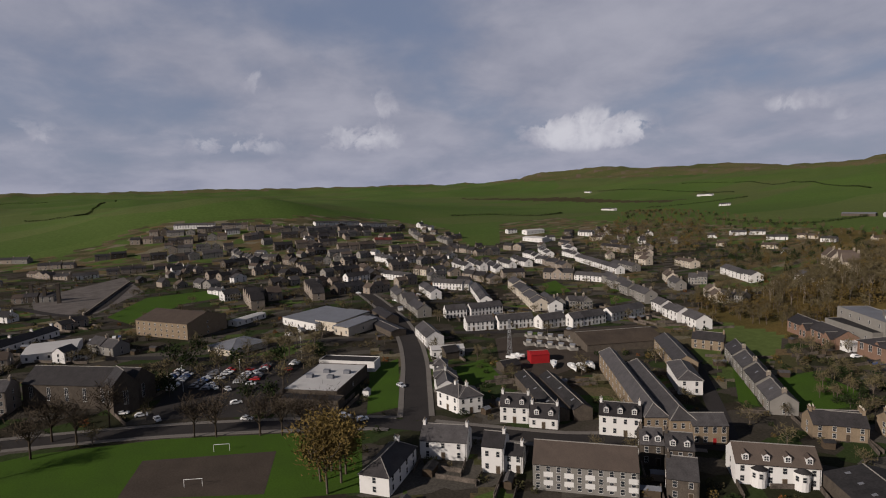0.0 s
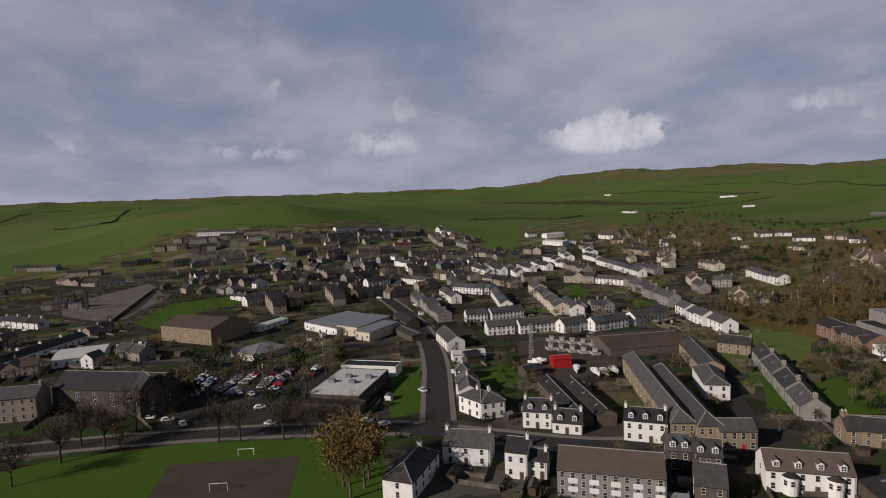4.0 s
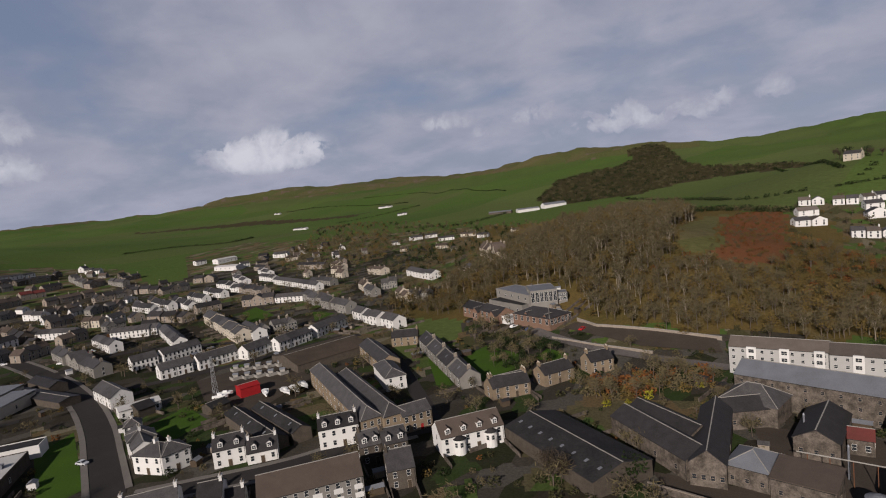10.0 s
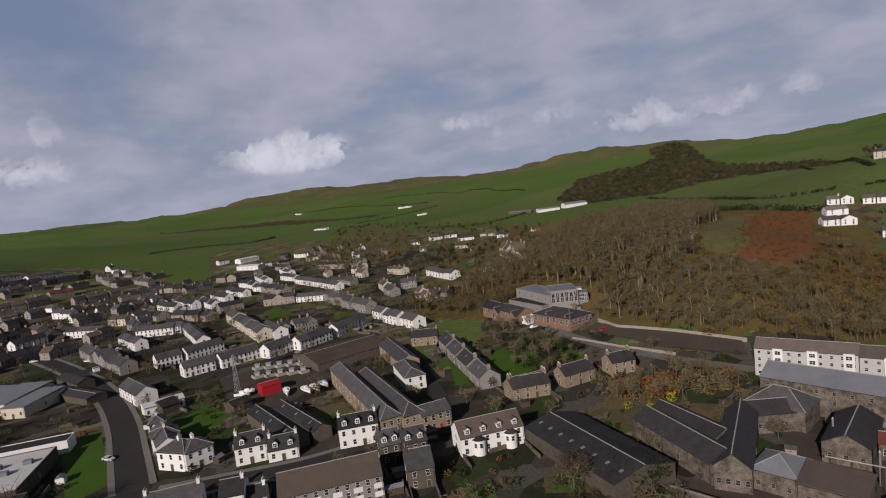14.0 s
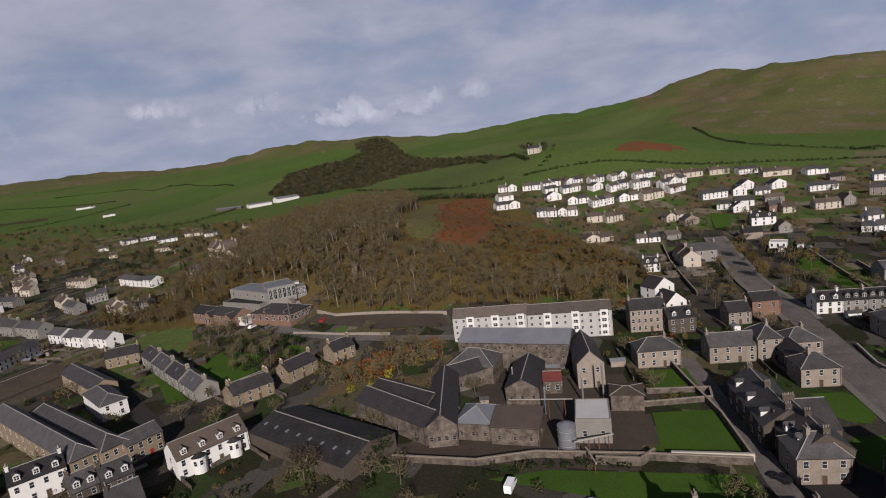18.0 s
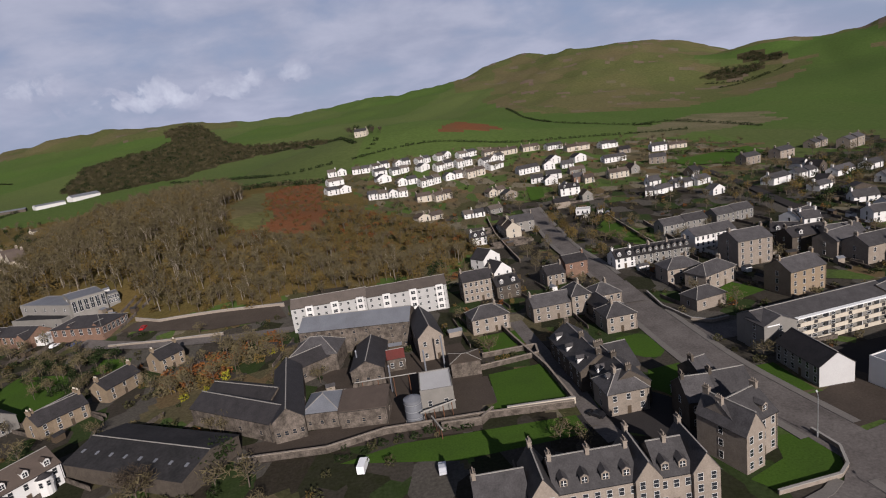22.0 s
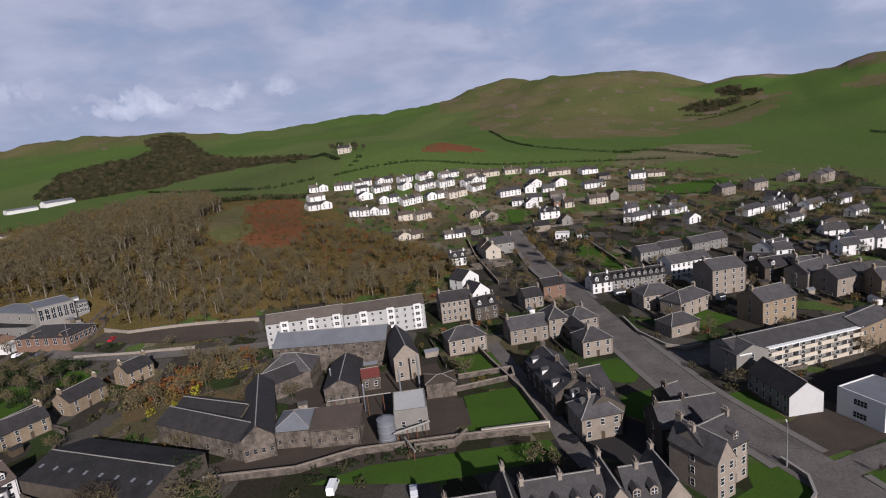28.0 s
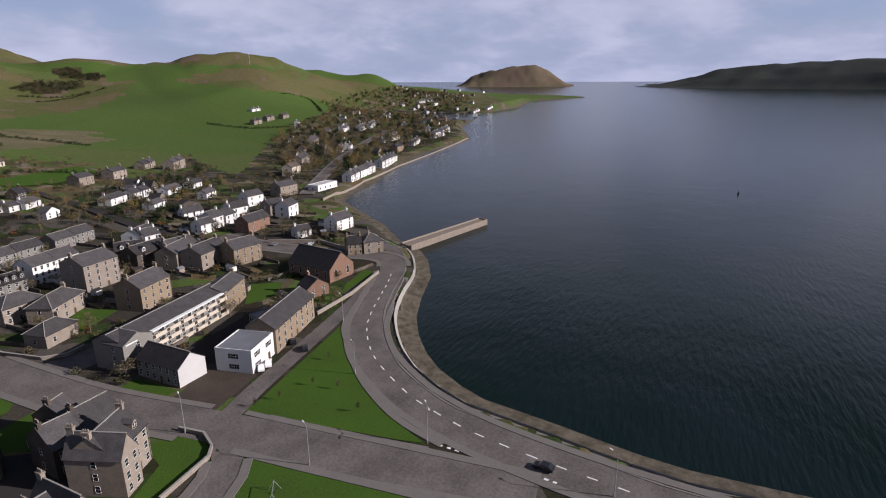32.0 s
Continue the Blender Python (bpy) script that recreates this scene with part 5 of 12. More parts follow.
house(-345.3, 49.6, 29.1, 32.2, 33.5, 4.5, 1.0, "low white community building with grey metal roof", "render_white", "sheet_grey", "mono", bays=5, floors=1, chim="", name="community_hall")
house(-330.6, 60.2, 36.5, 16.5, 28.9, 5.5, 1.0, "cream hall with a grey metal roof", "render_cream", "sheet_grey", "mono", bays=3, floors=1, chim="", name="community_hall")
house(-313.7, 64.2, 34.9, 11.3, 23.6, 5.0, 1.0, "cream hall with a grey metal roof", "render_cream", "sheet_grey", "mono", bays=3, floors=1, chim="", name="community_hall")
house(-224.3, 33.5, 57.0, 22.0, 33.0, 4.5, 0.5, "low supermarket with a pale flat roof", "stone_dark", "roof_pale", "flat", bays=6, floors=1, chim="", name="supermarket", category="shop", plant=4)
house(-206.0, 24.5, 57.0, 24.0, 6.0, 3.6, 0.3, "low dark flat-roofed wing of the supermarket", "stone_dark", "sheet_dark", "flat", bays=0, floors=1, chim="", door="", sides=0, name="supermarket", category="shop")
house(-246.0, 47.0, 57.0, 26.0, 8.0, 4.2, 0.3, "low dark flat-roofed wing of the supermarket", "render_white", "sheet_dark", "flat", bays=0, floors=1, chim="", door="", sides=0, name="supermarket", category="shop")
house(-338.7, -88.7, 95.2, 23.0, 25.0, 4.0, 0.8, "pale metal shed with a low roof", "render_white", "roof_pale", bays=5, floors=1, chim="", door="", name="shed", category="shed")
house(-344.5, -123.8, 152.5, 14.0, 9.0, 3.6, 2.5, "low white cottage in a row with slate roof", "render_white", "slate_dark", bays=3, floors=1, chim="R", group="low cottages", name="cottage")
house(-356.9, -117.3, 152.5, 14.0, 9.0, 3.6, 2.5, "low white cottage in a row with slate roof", "render_white", "slate_dark", bays=3, floors=1, chim="R", group="low cottages", name="cottage")
house(-369.4, -110.8, 152.5, 14.0, 9.0, 3.6, 2.5, "low white cottage in a row with slate roof", "render_white", "slate_dark", bays=3, floors=1, chim="R", group="low cottages", name="cottage")
house(-381.8, -104.4, 152.5, 14.0, 9.0, 3.6, 2.5, "low white cottage in a row with slate roof", "render_white", "slate_dark", bays=3, floors=1, chim="R", group="low cottages", name="cottage")
house(-460.1, -155.7, 53.0, 44.6, 8.0, 4.5, 3.0, "white rendered house with a dark slate roof", "render_white", "slate_dark", bays=2, chim="R")
house(-249.2, -54.4, 60.1, 46.3, 14.0, 9.0, 5.0, "large dark stone church with steep roof", "stone_dark", "slate_dark", floors=1, chim="", win=(1.4, 5.0), door="", name="church", category="church", bays=6)
house(-233.2, -40.7, 113.9, 8.6, 9.0, 11.0, 5.0, "large dark stone church with steep roof", "stone_dark", "slate_dark", floors=1, chim="", win=(1.4, 5.0), door="", name="church", category="church", bays=1, form="cross")
house(-253.1, -89.6, 82.6, 19.3, 11.0, 9.0, 3.0, "grey stone villa with tall chimneys", "stone", "slate", name="villa", bays=6, floors=3)

# white terraces in the middle of the town
house(-286.0, 124.3, 80.2, 7.8, 8.0, 5.0, 2.6, "white rendered terrace house with a slate roof", "render_white", "slate", bays=3, chim="", group="white terrace houses", name="terrace_house")
house(-284.7, 132.0, 80.2, 7.8, 8.0, 5.0, 2.6, "white rendered terrace house with a slate roof", "render_white", "slate", bays=3, chim="", group="white terrace houses", name="terrace_house")
house(-281.2, 140.9, 83.5, 7.0, 8.0, 5.0, 2.6, "white rendered terrace house with a slate roof", "render_white", "slate", bays=3, chim="", group="white terrace houses", name="terrace_house")
house(-280.4, 147.9, 83.5, 7.0, 8.0, 5.0, 2.6, "white rendered terrace house with a slate roof", "render_white", "slate", bays=3, chim="", group="white terrace houses", name="terrace_house")
house(-279.6, 154.8, 83.5, 7.0, 8.0, 5.0, 2.6, "white rendered terrace house with a slate roof", "render_white", "slate", bays=3, chim="", group="white terrace houses", name="terrace_house")
house(-271.6, 162.1, 96.4, 8.2, 8.0, 5.0, 2.6, "white rendered terrace house with a slate roof", "render_white", "slate", bays=3, chim="", group="white terrace houses", name="terrace_house")
house(-272.6, 170.3, 96.4, 8.2, 8.0, 5.0, 2.6, "white rendered terrace house with a slate roof", "render_white", "slate", bays=3, chim="", group="white terrace houses", name="terrace_house")
house(-267.1, 178.7, 95.3, 7.9, 8.0, 5.0, 2.6, "white rendered terrace house with a slate roof", "render_white", "slate", bays=3, chim="", group="white terrace houses", name="terrace_house")
house(-267.9, 186.6, 95.3, 7.9, 8.0, 5.0, 2.6, "white rendered terrace house with a slate roof", "render_white", "slate", bays=3, chim="", group="white terrace houses", name="terrace_house")
house(-268.6, 194.5, 95.3, 7.9, 8.0, 5.0, 2.6, "white rendered terrace house with a slate roof", "render_white", "slate", bays=3, chim="", group="white terrace houses", name="terrace_house")
house(-270.9, 207.8, 102.2, 9.9, 8.0, 5.0, 2.6, "white rendered terrace house with a slate roof", "render_white", "slate", bays=3, chim="", group="white terrace houses", name="terrace_house")
house(-273.0, 217.4, 102.2, 9.9, 8.0, 5.0, 2.6, "white rendered terrace house with a slate roof", "render_white", "slate", bays=3, chim="", group="white terrace houses", name="terrace_house")
house(-275.0, 227.1, 102.2, 9.9, 8.0, 5.0, 2.6, "white rendered terrace house with a slate roof", "render_white", "slate", bays=3, chim="", group="white terrace houses", name="terrace_house")
house(-321.6, 124.9, 80.9, 6.5, 8.0, 5.0, 2.6, "white rendered terrace house with a slate roof", "render_white", "slate", bays=3, chim="", group="white terrace houses", name="terrace_house")
house(-320.5, 131.4, 80.9, 6.5, 8.0, 5.0, 2.6, "white rendered terrace house with a slate roof", "render_white", "slate", bays=3, chim="", group="white terrace houses", name="terrace_house")
house(-318.8, 139.9, 91.3, 7.3, 8.0, 5.0, 2.6, "white rendered terrace house with a slate roof", "render_white", "slate", bays=3, chim="", group="white terrace houses", name="terrace_house")
house(-319.0, 147.2, 91.3, 7.3, 8.0, 5.0, 2.6, "white rendered terrace house with a slate roof", "render_white", "slate", bays=3, chim="", group="white terrace houses", name="terrace_house")
house(-319.1, 154.6, 91.3, 7.3, 8.0, 5.0, 2.6, "white rendered terrace house with a slate roof", "render_white", "slate", bays=3, chim="", group="white terrace houses", name="terrace_house")
house(-412.5, 169.9, 34.0, 6.7, 8.0, 5.0, 2.6, "white rendered terrace house with a slate roof", "render_white", "slate", bays=3, chim="", group="white terrace houses", name="terrace_house")
house(-406.9, 173.6, 34.0, 6.7, 8.0, 5.0, 2.6, "white rendered terrace house with a slate roof", "render_white", "slate", bays=3, chim="", group="white terrace houses", name="terrace_house")
house(-386.0, 172.2, -16.7, 19.5, 8.0, 5.0, 2.6, "white rendered terrace house with a slate roof", "render_white", "slate", bays=3, chim="", group="white terrace houses", name="terrace_house")
house(-367.3, 166.6, -16.7, 19.5, 8.0, 5.0, 2.6, "white rendered terrace house with a slate roof", "render_white", "slate", bays=3, chim="", group="white terrace houses", name="terrace_house")
house(-348.6, 161.0, -16.7, 19.5, 8.0, 5.0, 2.6, "white rendered terrace house with a slate roof", "render_white", "slate", bays=3, chim="", group="white terrace houses", name="terrace_house")
house(-424.5, 156.7, 39.6, 8.9, 8.0, 5.0, 2.6, "white rendered terrace house with a slate roof", "render_white", "slate", bays=3, chim="", group="white terrace houses", name="terrace_house")
house(-417.7, 162.4, 39.6, 8.9, 8.0, 5.0, 2.6, "white rendered terrace house with a slate roof", "render_white", "slate", bays=3, chim="", group="white terrace houses", name="terrace_house")
house(-410.8, 168.1, 39.6, 8.9, 8.0, 5.0, 2.6, "white rendered terrace house with a slate roof", "render_white", "slate", bays=3, chim="", group="white terrace houses", name="terrace_house")
house(-352.0, 195.4, -17.4, 93.9, 10.0, 6.0, 2.8, "long cream rendered two-storey row", "render_cream", "slate", floors=2, chim="", bays=22)
house(-323.0, 195.1, -17.1, 15.0, 9.0, 5.2, 2.6, "white rendered terrace house with a slate roof", "render_white", "slate", bays=3, chim="", group="white terrace houses", name="terrace_house")
house(-308.7, 190.7, -17.1, 15.0, 9.0, 5.2, 2.6, "white rendered terrace house with a slate roof", "render_white", "slate", bays=3, chim="", group="white terrace houses", name="terrace_house")
house(-310.0, 189.7, 75.2, 5.9, 8.0, 5.3, 2.6, "grey harled terrace house with a slate roof", "render_grey", "slate", bays=3, chim="R", group="grey terrace houses", name="terrace_house")
house(-308.5, 195.3, 75.2, 5.9, 8.0, 5.3, 2.6, "grey harled terrace house with a slate roof", "render_grey", "slate", bays=3, chim="R", group="grey terrace houses", name="terrace_house", form="cross")
house(-307.0, 203.9, 75.2, 5.9, 8.0, 5.7, 2.6, "grey harled terrace house with a slate roof", "render_grey", "slate", bays=3, chim="R", group="grey terrace houses", name="terrace_house")
house(-305.5, 208.5, 75.2, 5.9, 8.0, 5.1, 2.6, "grey harled terrace house with a slate roof", "render_grey", "slate", bays=3, chim="R", group="grey terrace houses", name="terrace_house")
house(-304.0, 212.4, 75.2, 5.9, 8.0, 5.1, 2.6, "grey harled terrace house with a slate roof", "render_grey", "slate", bays=3, chim="R", group="grey terrace houses", name="terrace_house", form="cross")
house(-397.0, 273.1, 28.7, 9.9, 8.0, 4.5, 2.4, "white rendered terrace house with a slate roof", "render_white", "slate", bays=3, chim="", group="white terrace houses", name="terrace_house")
house(-388.3, 277.8, 28.7, 9.9, 8.0, 4.5, 2.4, "white rendered terrace house with a slate roof", "render_white", "slate", bays=3, chim="", group="white terrace houses", name="terrace_house")
house(-379.6, 282.6, 28.7, 9.9, 8.0, 4.5, 2.4, "white rendered terrace house with a slate roof", "render_white", "slate", bays=3, chim="", group="white terrace houses", name="terrace_house")
house(-368.7, 280.7, -14.8, 13.4, 9.0, 6.4, 3.0, "grey harled terrace house with a slate roof", "render_grey", "slate", bays=3, chim="R", group="grey terrace houses", name="terrace_house")
house(-355.7, 274.8, -14.8, 13.4, 9.0, 5.8, 3.0, "grey harled terrace house with a slate roof", "render_grey", "slate", bays=3, chim="R", group="grey terrace houses", name="terrace_house")
house(-342.7, 273.5, -14.8, 13.4, 9.0, 6.4, 3.0, "grey harled terrace house with a slate roof", "render_grey", "slate", bays=3, chim="R", group="grey terrace houses", name="terrace_house")
house(-329.7, 267.5, -14.8, 13.4, 9.0, 6.1, 3.0, "grey harled terrace house with a slate roof", "render_grey", "slate", bays=3, chim="R", group="grey terrace houses", name="terrace_house")
house(-316.8, 265.7, -14.8, 13.4, 9.0, 5.6, 3.0, "grey harled terrace house with a slate roof", "render_grey", "slate", bays=3, chim="R", group="grey terrace houses", name="terrace_house")
house(-303.8, 260.6, -14.8, 13.4, 9.0, 6.5, 3.0, "grey harled terrace house with a slate roof", "render_grey", "slate", bays=3, chim="R", group="grey terrace houses", name="terrace_house")
house(-488.0, 299.0, -14.5, 32.9, 9.0, 5.5, 2.8, "brown stone terrace house with slate roof", "stone", "slate_dark", bays=2, chim="R", group="stone terrace houses", name="stone_terrace_house")
house(-456.1, 290.9, -14.5, 32.9, 9.0, 6.2, 2.8, "brown stone terrace house with slate roof", "stone", "slate_dark", bays=2, chim="R", group="stone terrace houses", name="stone_terrace_house")
house(-501.6, 344.7, -15.4, 18.4, 8.0, 5.0, 2.6, "white rendered terrace house with a slate roof", "render_white", "slate", bays=3, chim="", group="white terrace houses", name="terrace_house")
house(-483.8, 339.8, -15.4, 18.4, 8.0, 5.0, 2.6, "white rendered terrace house with a slate roof", "render_white", "slate", bays=3, chim="", group="white terrace houses", name="terrace_house")
house(-466.1, 334.9, -15.4, 18.4, 8.0, 5.0, 2.6, "white rendered terrace house with a slate roof", "render_white", "slate", bays=3, chim="", group="white terrace houses", name="terrace_house")
house(-448.3, 330.1, -15.4, 18.4, 8.0, 5.0, 2.6, "white rendered terrace house with a slate roof", "render_white", "slate", bays=3, chim="", group="white terrace houses", name="terrace_house")
house(-430.5, 325.2, -15.4, 18.4, 8.0, 5.0, 2.6, "white rendered terrace house with a slate roof", "render_white", "slate", bays=3, chim="", group="white terrace houses", name="terrace_house")
house(-412.8, 320.3, -15.4, 18.4, 8.0, 5.0, 2.6, "white rendered terrace house with a slate roof", "render_white", "slate", bays=3, chim="", group="white terrace houses", name="terrace_house")
house(-441.3, 226.3, 81.2, 10.0, 9.0, 5.6, 2.8, "brown stone terrace house with slate roof", "stone", "slate_dark", bays=2, chim="R", group="stone terrace houses", name="stone_terrace_house")
house(-439.8, 235.9, 81.2, 10.0, 9.0, 5.3, 2.8, "brown stone terrace house with slate roof", "stone", "slate_dark", bays=2, chim="R", group="stone terrace houses", name="stone_terrace_house")
house(-419.5, 256.0, 40.3, 9.1, 9.0, 5.7, 3.0, "brown stone terrace house with slate roof", "stone", "slate_dark", bays=2, chim="R", group="stone terrace houses", name="stone_terrace_house")
house(-412.6, 261.1, 40.3, 9.1, 9.0, 5.9, 3.0, "brown stone terrace house with slate roof", "stone", "slate_dark", bays=2, chim="R", group="stone terrace houses", name="stone_terrace_house", form="cross")
house(-405.7, 266.4, 40.3, 9.1, 9.0, 6.0, 3.0, "brown stone terrace house with slate roof", "stone", "slate_dark", bays=2, chim="R", group="stone terrace houses", name="stone_terrace_house")
house(-277.0, 250.5, -16.9, 13.0, 9.0, 5.5, 2.8, "white rendered terrace house with a slate roof", "render_white", "slate", bays=3, chim="", group="white terrace houses", name="terrace_house")
house(-258.5, 244.3, -17.7, 19.7, 9.0, 5.5, 2.8, "white rendered terrace house with a slate roof", "render_white", "slate", bays=3, chim="", group="white terrace houses", name="terrace_house")
house(-241.2, 241.3, -19.3, 20.2, 9.0, 5.5, 2.8, "white rendered terrace house with a slate roof", "render_white", "slate", bays=3, chim="", group="white terrace houses", name="terrace_house")
house(-202.4, 211.0, 35.3, 13.9, 8.0, 4.8, 3.0, "brown stone cottage with a dark slate roof", "stone_warm", "slate_dark", name="cottage", bays=4)
house(-178.5, 203.6, -35.4, 15.2, 8.6, 5.6, 3.0, "grey harled stepped terrace house with a skylight", "render_grey", "slate_dark", bays=3, chim="R", lights=1, name="terrace_house")
house(-164.6, 193.7, -35.4, 15.2, 8.6, 5.2, 3.0, "grey harled stepped terrace house with a skylight", "render_grey", "slate", bays=3, chim="R", lights=1, name="terrace_house")
house(-150.2, 183.4, -35.4, 15.2, 8.6, 5.0, 3.0, "grey harled stepped terrace house with a skylight", "render_grey", "slate_dark", bays=3, chim="R", lights=1, name="terrace_house")
house(-113.4, 169.1, 58.7, 14.9, 8.0, 4.6, 3.0, "brown stone cottage with a dark slate roof", "stone_warm", "slate_dark", name="cottage", bays=4)
house(-395.2, 114.1, -5.0, 27.2, 9.0, 5.1, 2.8, "grey harled terrace house with a slate roof", "render_grey", "slate", bays=3, chim="R", group="grey terrace houses", name="terrace_house")
house(-368.1, 113.4, -5.0, 27.2, 9.0, 4.9, 2.8, "grey harled terrace house with a slate roof", "render_grey", "slate", bays=3, chim="R", group="grey terrace houses", name="terrace_house", form="cross")
house(-340.9, 111.5, -5.0, 27.2, 9.0, 5.0, 2.8, "grey harled terrace house with a slate roof", "render_grey", "slate", bays=3, chim="R", group="grey terrace houses", name="terrace_house")
house(-280.6, 95.2, -4.7, 12.5, 9.0, 5.0, 2.8, "white rendered terrace house with a slate roof", "render_white", "slate", bays=3, chim="", group="white terrace houses", name="terrace_house")
house(-268.2, 94.2, -4.7, 12.5, 9.0, 5.0, 2.8, "white rendered terrace house with a slate roof", "render_white", "slate", bays=3, chim="", group="white terrace houses", name="terrace_house")
house(-410.5, 140.6, -6.5, 21.0, 8.0, 5.0, 2.6, "white rendered terrace house with a slate roof", "render_white", "slate", bays=3, chim="", group="white terrace houses", name="terrace_house")
house(-389.7, 138.2, -6.5, 21.0, 8.0, 5.0, 2.6, "white rendered terrace house with a slate roof", "render_white", "slate", bays=3, chim="", group="white terrace houses", name="terrace_house")
house(-454.1, 132.5, 105.9, 9.3, 8.0, 4.7, 2.6, "brown stone house with tiled roof", "stone", "tile_brown", bays=2, chim="R", group="dark town houses", name="town_house")
house(-456.7, 141.6, 105.9, 9.3, 8.0, 5.7, 2.6, "brown stone house with slate roof", "stone", "slate_dark", bays=2, chim="R", group="dark town houses", name="town_house")

# far side of the town
house(-757.5, 63.4, 102.0, 23.4, 9.0, 6.4, 3.5, "dark stone house with slate roof", "stone_dark", "slate_dark", bays=2, chim="R", group="dark town houses", name="town_house")
house(-760.7, 87.0, 97.6, 15.4, 9.0, 6.8, 3.5, "brown stone house with tiled roof", "stone", "tile_brown", bays=2, chim="R", group="dark town houses", name="town_house")
house(-762.7, 100.6, 97.6, 15.4, 9.0, 5.8, 3.5, "brown stone house with tiled roof", "stone", "tile_brown", bays=2, chim="R", group="dark town houses", name="town_house", form="cross")
house(-766.5, 117.6, 97.0, 13.6, 9.0, 6.1, 3.0, "brown stone terrace house with slate roof", "stone", "slate_dark", bays=2, chim="R", group="stone terrace houses", name="stone_terrace_house")
house(-768.2, 128.0, 97.0, 13.6, 9.0, 5.8, 3.0, "brown stone terrace house with slate roof", "stone", "slate_dark", bays=2, chim="R", group="stone terrace houses", name="stone_terrace_house")
house(-733.3, 135.8, 96.5, 12.6, 9.0, 6.6, 3.5, "brown stone house with tiled roof", "stone", "tile_brown", bays=2, chim="R", group="dark town houses", name="town_house")
house(-734.7, 150.1, 96.5, 12.6, 9.0, 6.5, 3.5, "brown stone house with tiled roof", "stone", "tile_brown", bays=2, chim="R", group="dark town houses", name="town_house")
house(-739.0, 168.6, 108.9, 24.7, 9.0, 6.5, 3.5, "brown stone house with tiled roof", "stone", "tile_brown", bays=2, chim="R", group="dark town houses", name="town_house")
house(-763.8, 198.3, 93.8, 24.6, 9.0, 6.0, 3.0, "stone house with a red tiled roof", "stone", "tile_red", bays=3)
house(-809.7, 72.5, 94.6, 12.2, 9.0, 4.8, 3.0, "dark stone house with slate roof", "stone_dark", "slate_dark", bays=2, chim="R", group="dark town houses", name="town_house")
house(-810.7, 83.2, 94.6, 12.2, 9.0, 4.7, 3.0, "dark stone house with slate roof", "stone_dark", "slate_dark", bays=2, chim="R", group="dark town houses", name="town_house")
house(-811.7, 97.5, 94.6, 12.2, 9.0, 5.3, 3.0, "brown stone house with slate roof", "stone", "slate_dark", bays=2, chim="R", group="dark town houses", name="town_house", form="cross")
house(-808.1, 109.3, 101.4, 13.6, 9.0, 4.6, 3.0, "brown stone terrace house with slate roof", "stone", "slate_dark", bays=2, chim="R", group="stone terrace houses", name="stone_terrace_house")
house(-810.8, 122.6, 101.4, 13.6, 9.0, 5.8, 3.0, "brown stone terrace house with slate roof", "stone", "slate_dark", bays=2, chim="R", group="stone terrace houses", name="stone_terrace_house")
house(-813.5, 135.5, 101.4, 13.6, 9.0, 4.8, 3.0, "brown stone terrace house with slate roof", "stone", "slate_dark", bays=2, chim="R", group="stone terrace houses", name="stone_terrace_house")
house(-812.7, 150.7, 100.3, 11.7, 9.0, 5.1, 3.0, "grey harled house with slate roof", "render_grey", "slate", bays=2, chim="R", group="dark town houses", name="town_house")
house(-814.8, 165.3, 100.3, 11.7, 9.0, 5.2, 3.0, "grey harled house with slate roof", "render_grey", "slate", bays=2, chim="R", group="dark town houses", name="town_house")
house(-816.9, 174.5, 100.3, 11.7, 9.0, 5.2, 3.0, "brown stone house with tiled roof", "stone", "tile_brown", bays=2, chim="R", group="dark town houses", name="town_house", form="cross")
house(-819.0, 188.5, 100.3, 11.7, 9.0, 4.8, 3.0, "grey harled house with slate roof", "render_grey", "slate", bays=2, chim="R", group="dark town houses", name="town_house")
house(-869.8, 126.0, 108.8, 12.7, 9.0, 4.0, 2.0, "white rendered terrace house with a slate roof", "render_white", "slate", bays=3, chim="", group="white terrace houses", name="terrace_house")
house(-873.9, 138.0, 108.8, 12.7, 9.0, 4.0, 2.0, "white rendered terrace house with a slate roof", "render_white", "slate", bays=3, chim="", group="white terrace houses", name="terrace_house")
house(-878.0, 150.1, 108.8, 12.7, 9.0, 4.0, 2.0, "white rendered terrace house with a slate roof", "render_white", "slate", bays=3, chim="", group="white terrace houses", name="terrace_house")
house(-882.1, 162.2, 108.8, 12.7, 9.0, 4.0, 2.0, "white rendered terrace house with a slate roof", "render_white", "slate", bays=3, chim="", group="white terrace houses", name="terrace_house")
house(-886.2, 174.2, 108.8, 12.7, 9.0, 4.0, 2.0, "white rendered terrace house with a slate roof", "render_white", "slate", bays=3, chim="", group="white terrace houses", name="terrace_house")
house(-890.3, 186.3, 108.8, 12.7, 9.0, 4.0, 2.0, "white rendered terrace house with a slate roof", "render_white", "slate", bays=3, chim="", group="white terrace houses", name="terrace_house")
house(-883.7, 201.1, 113.1, 16.3, 9.0, 4.0, 2.0, "white rendered terrace house with a slate roof", "render_white", "slate", bays=3, chim="", group="white terrace houses", name="terrace_house")
house(-890.1, 216.1, 113.1, 16.3, 9.0, 4.0, 2.0, "white rendered terrace house with a slate roof", "render_white", "slate", bays=3, chim="", group="white terrace houses", name="terrace_house")
house(-896.4, 231.1, 113.1, 16.3, 9.0, 4.0, 2.0, "white rendered terrace house with a slate roof", "render_white", "slate", bays=3, chim="", group="white terrace houses", name="terrace_house")
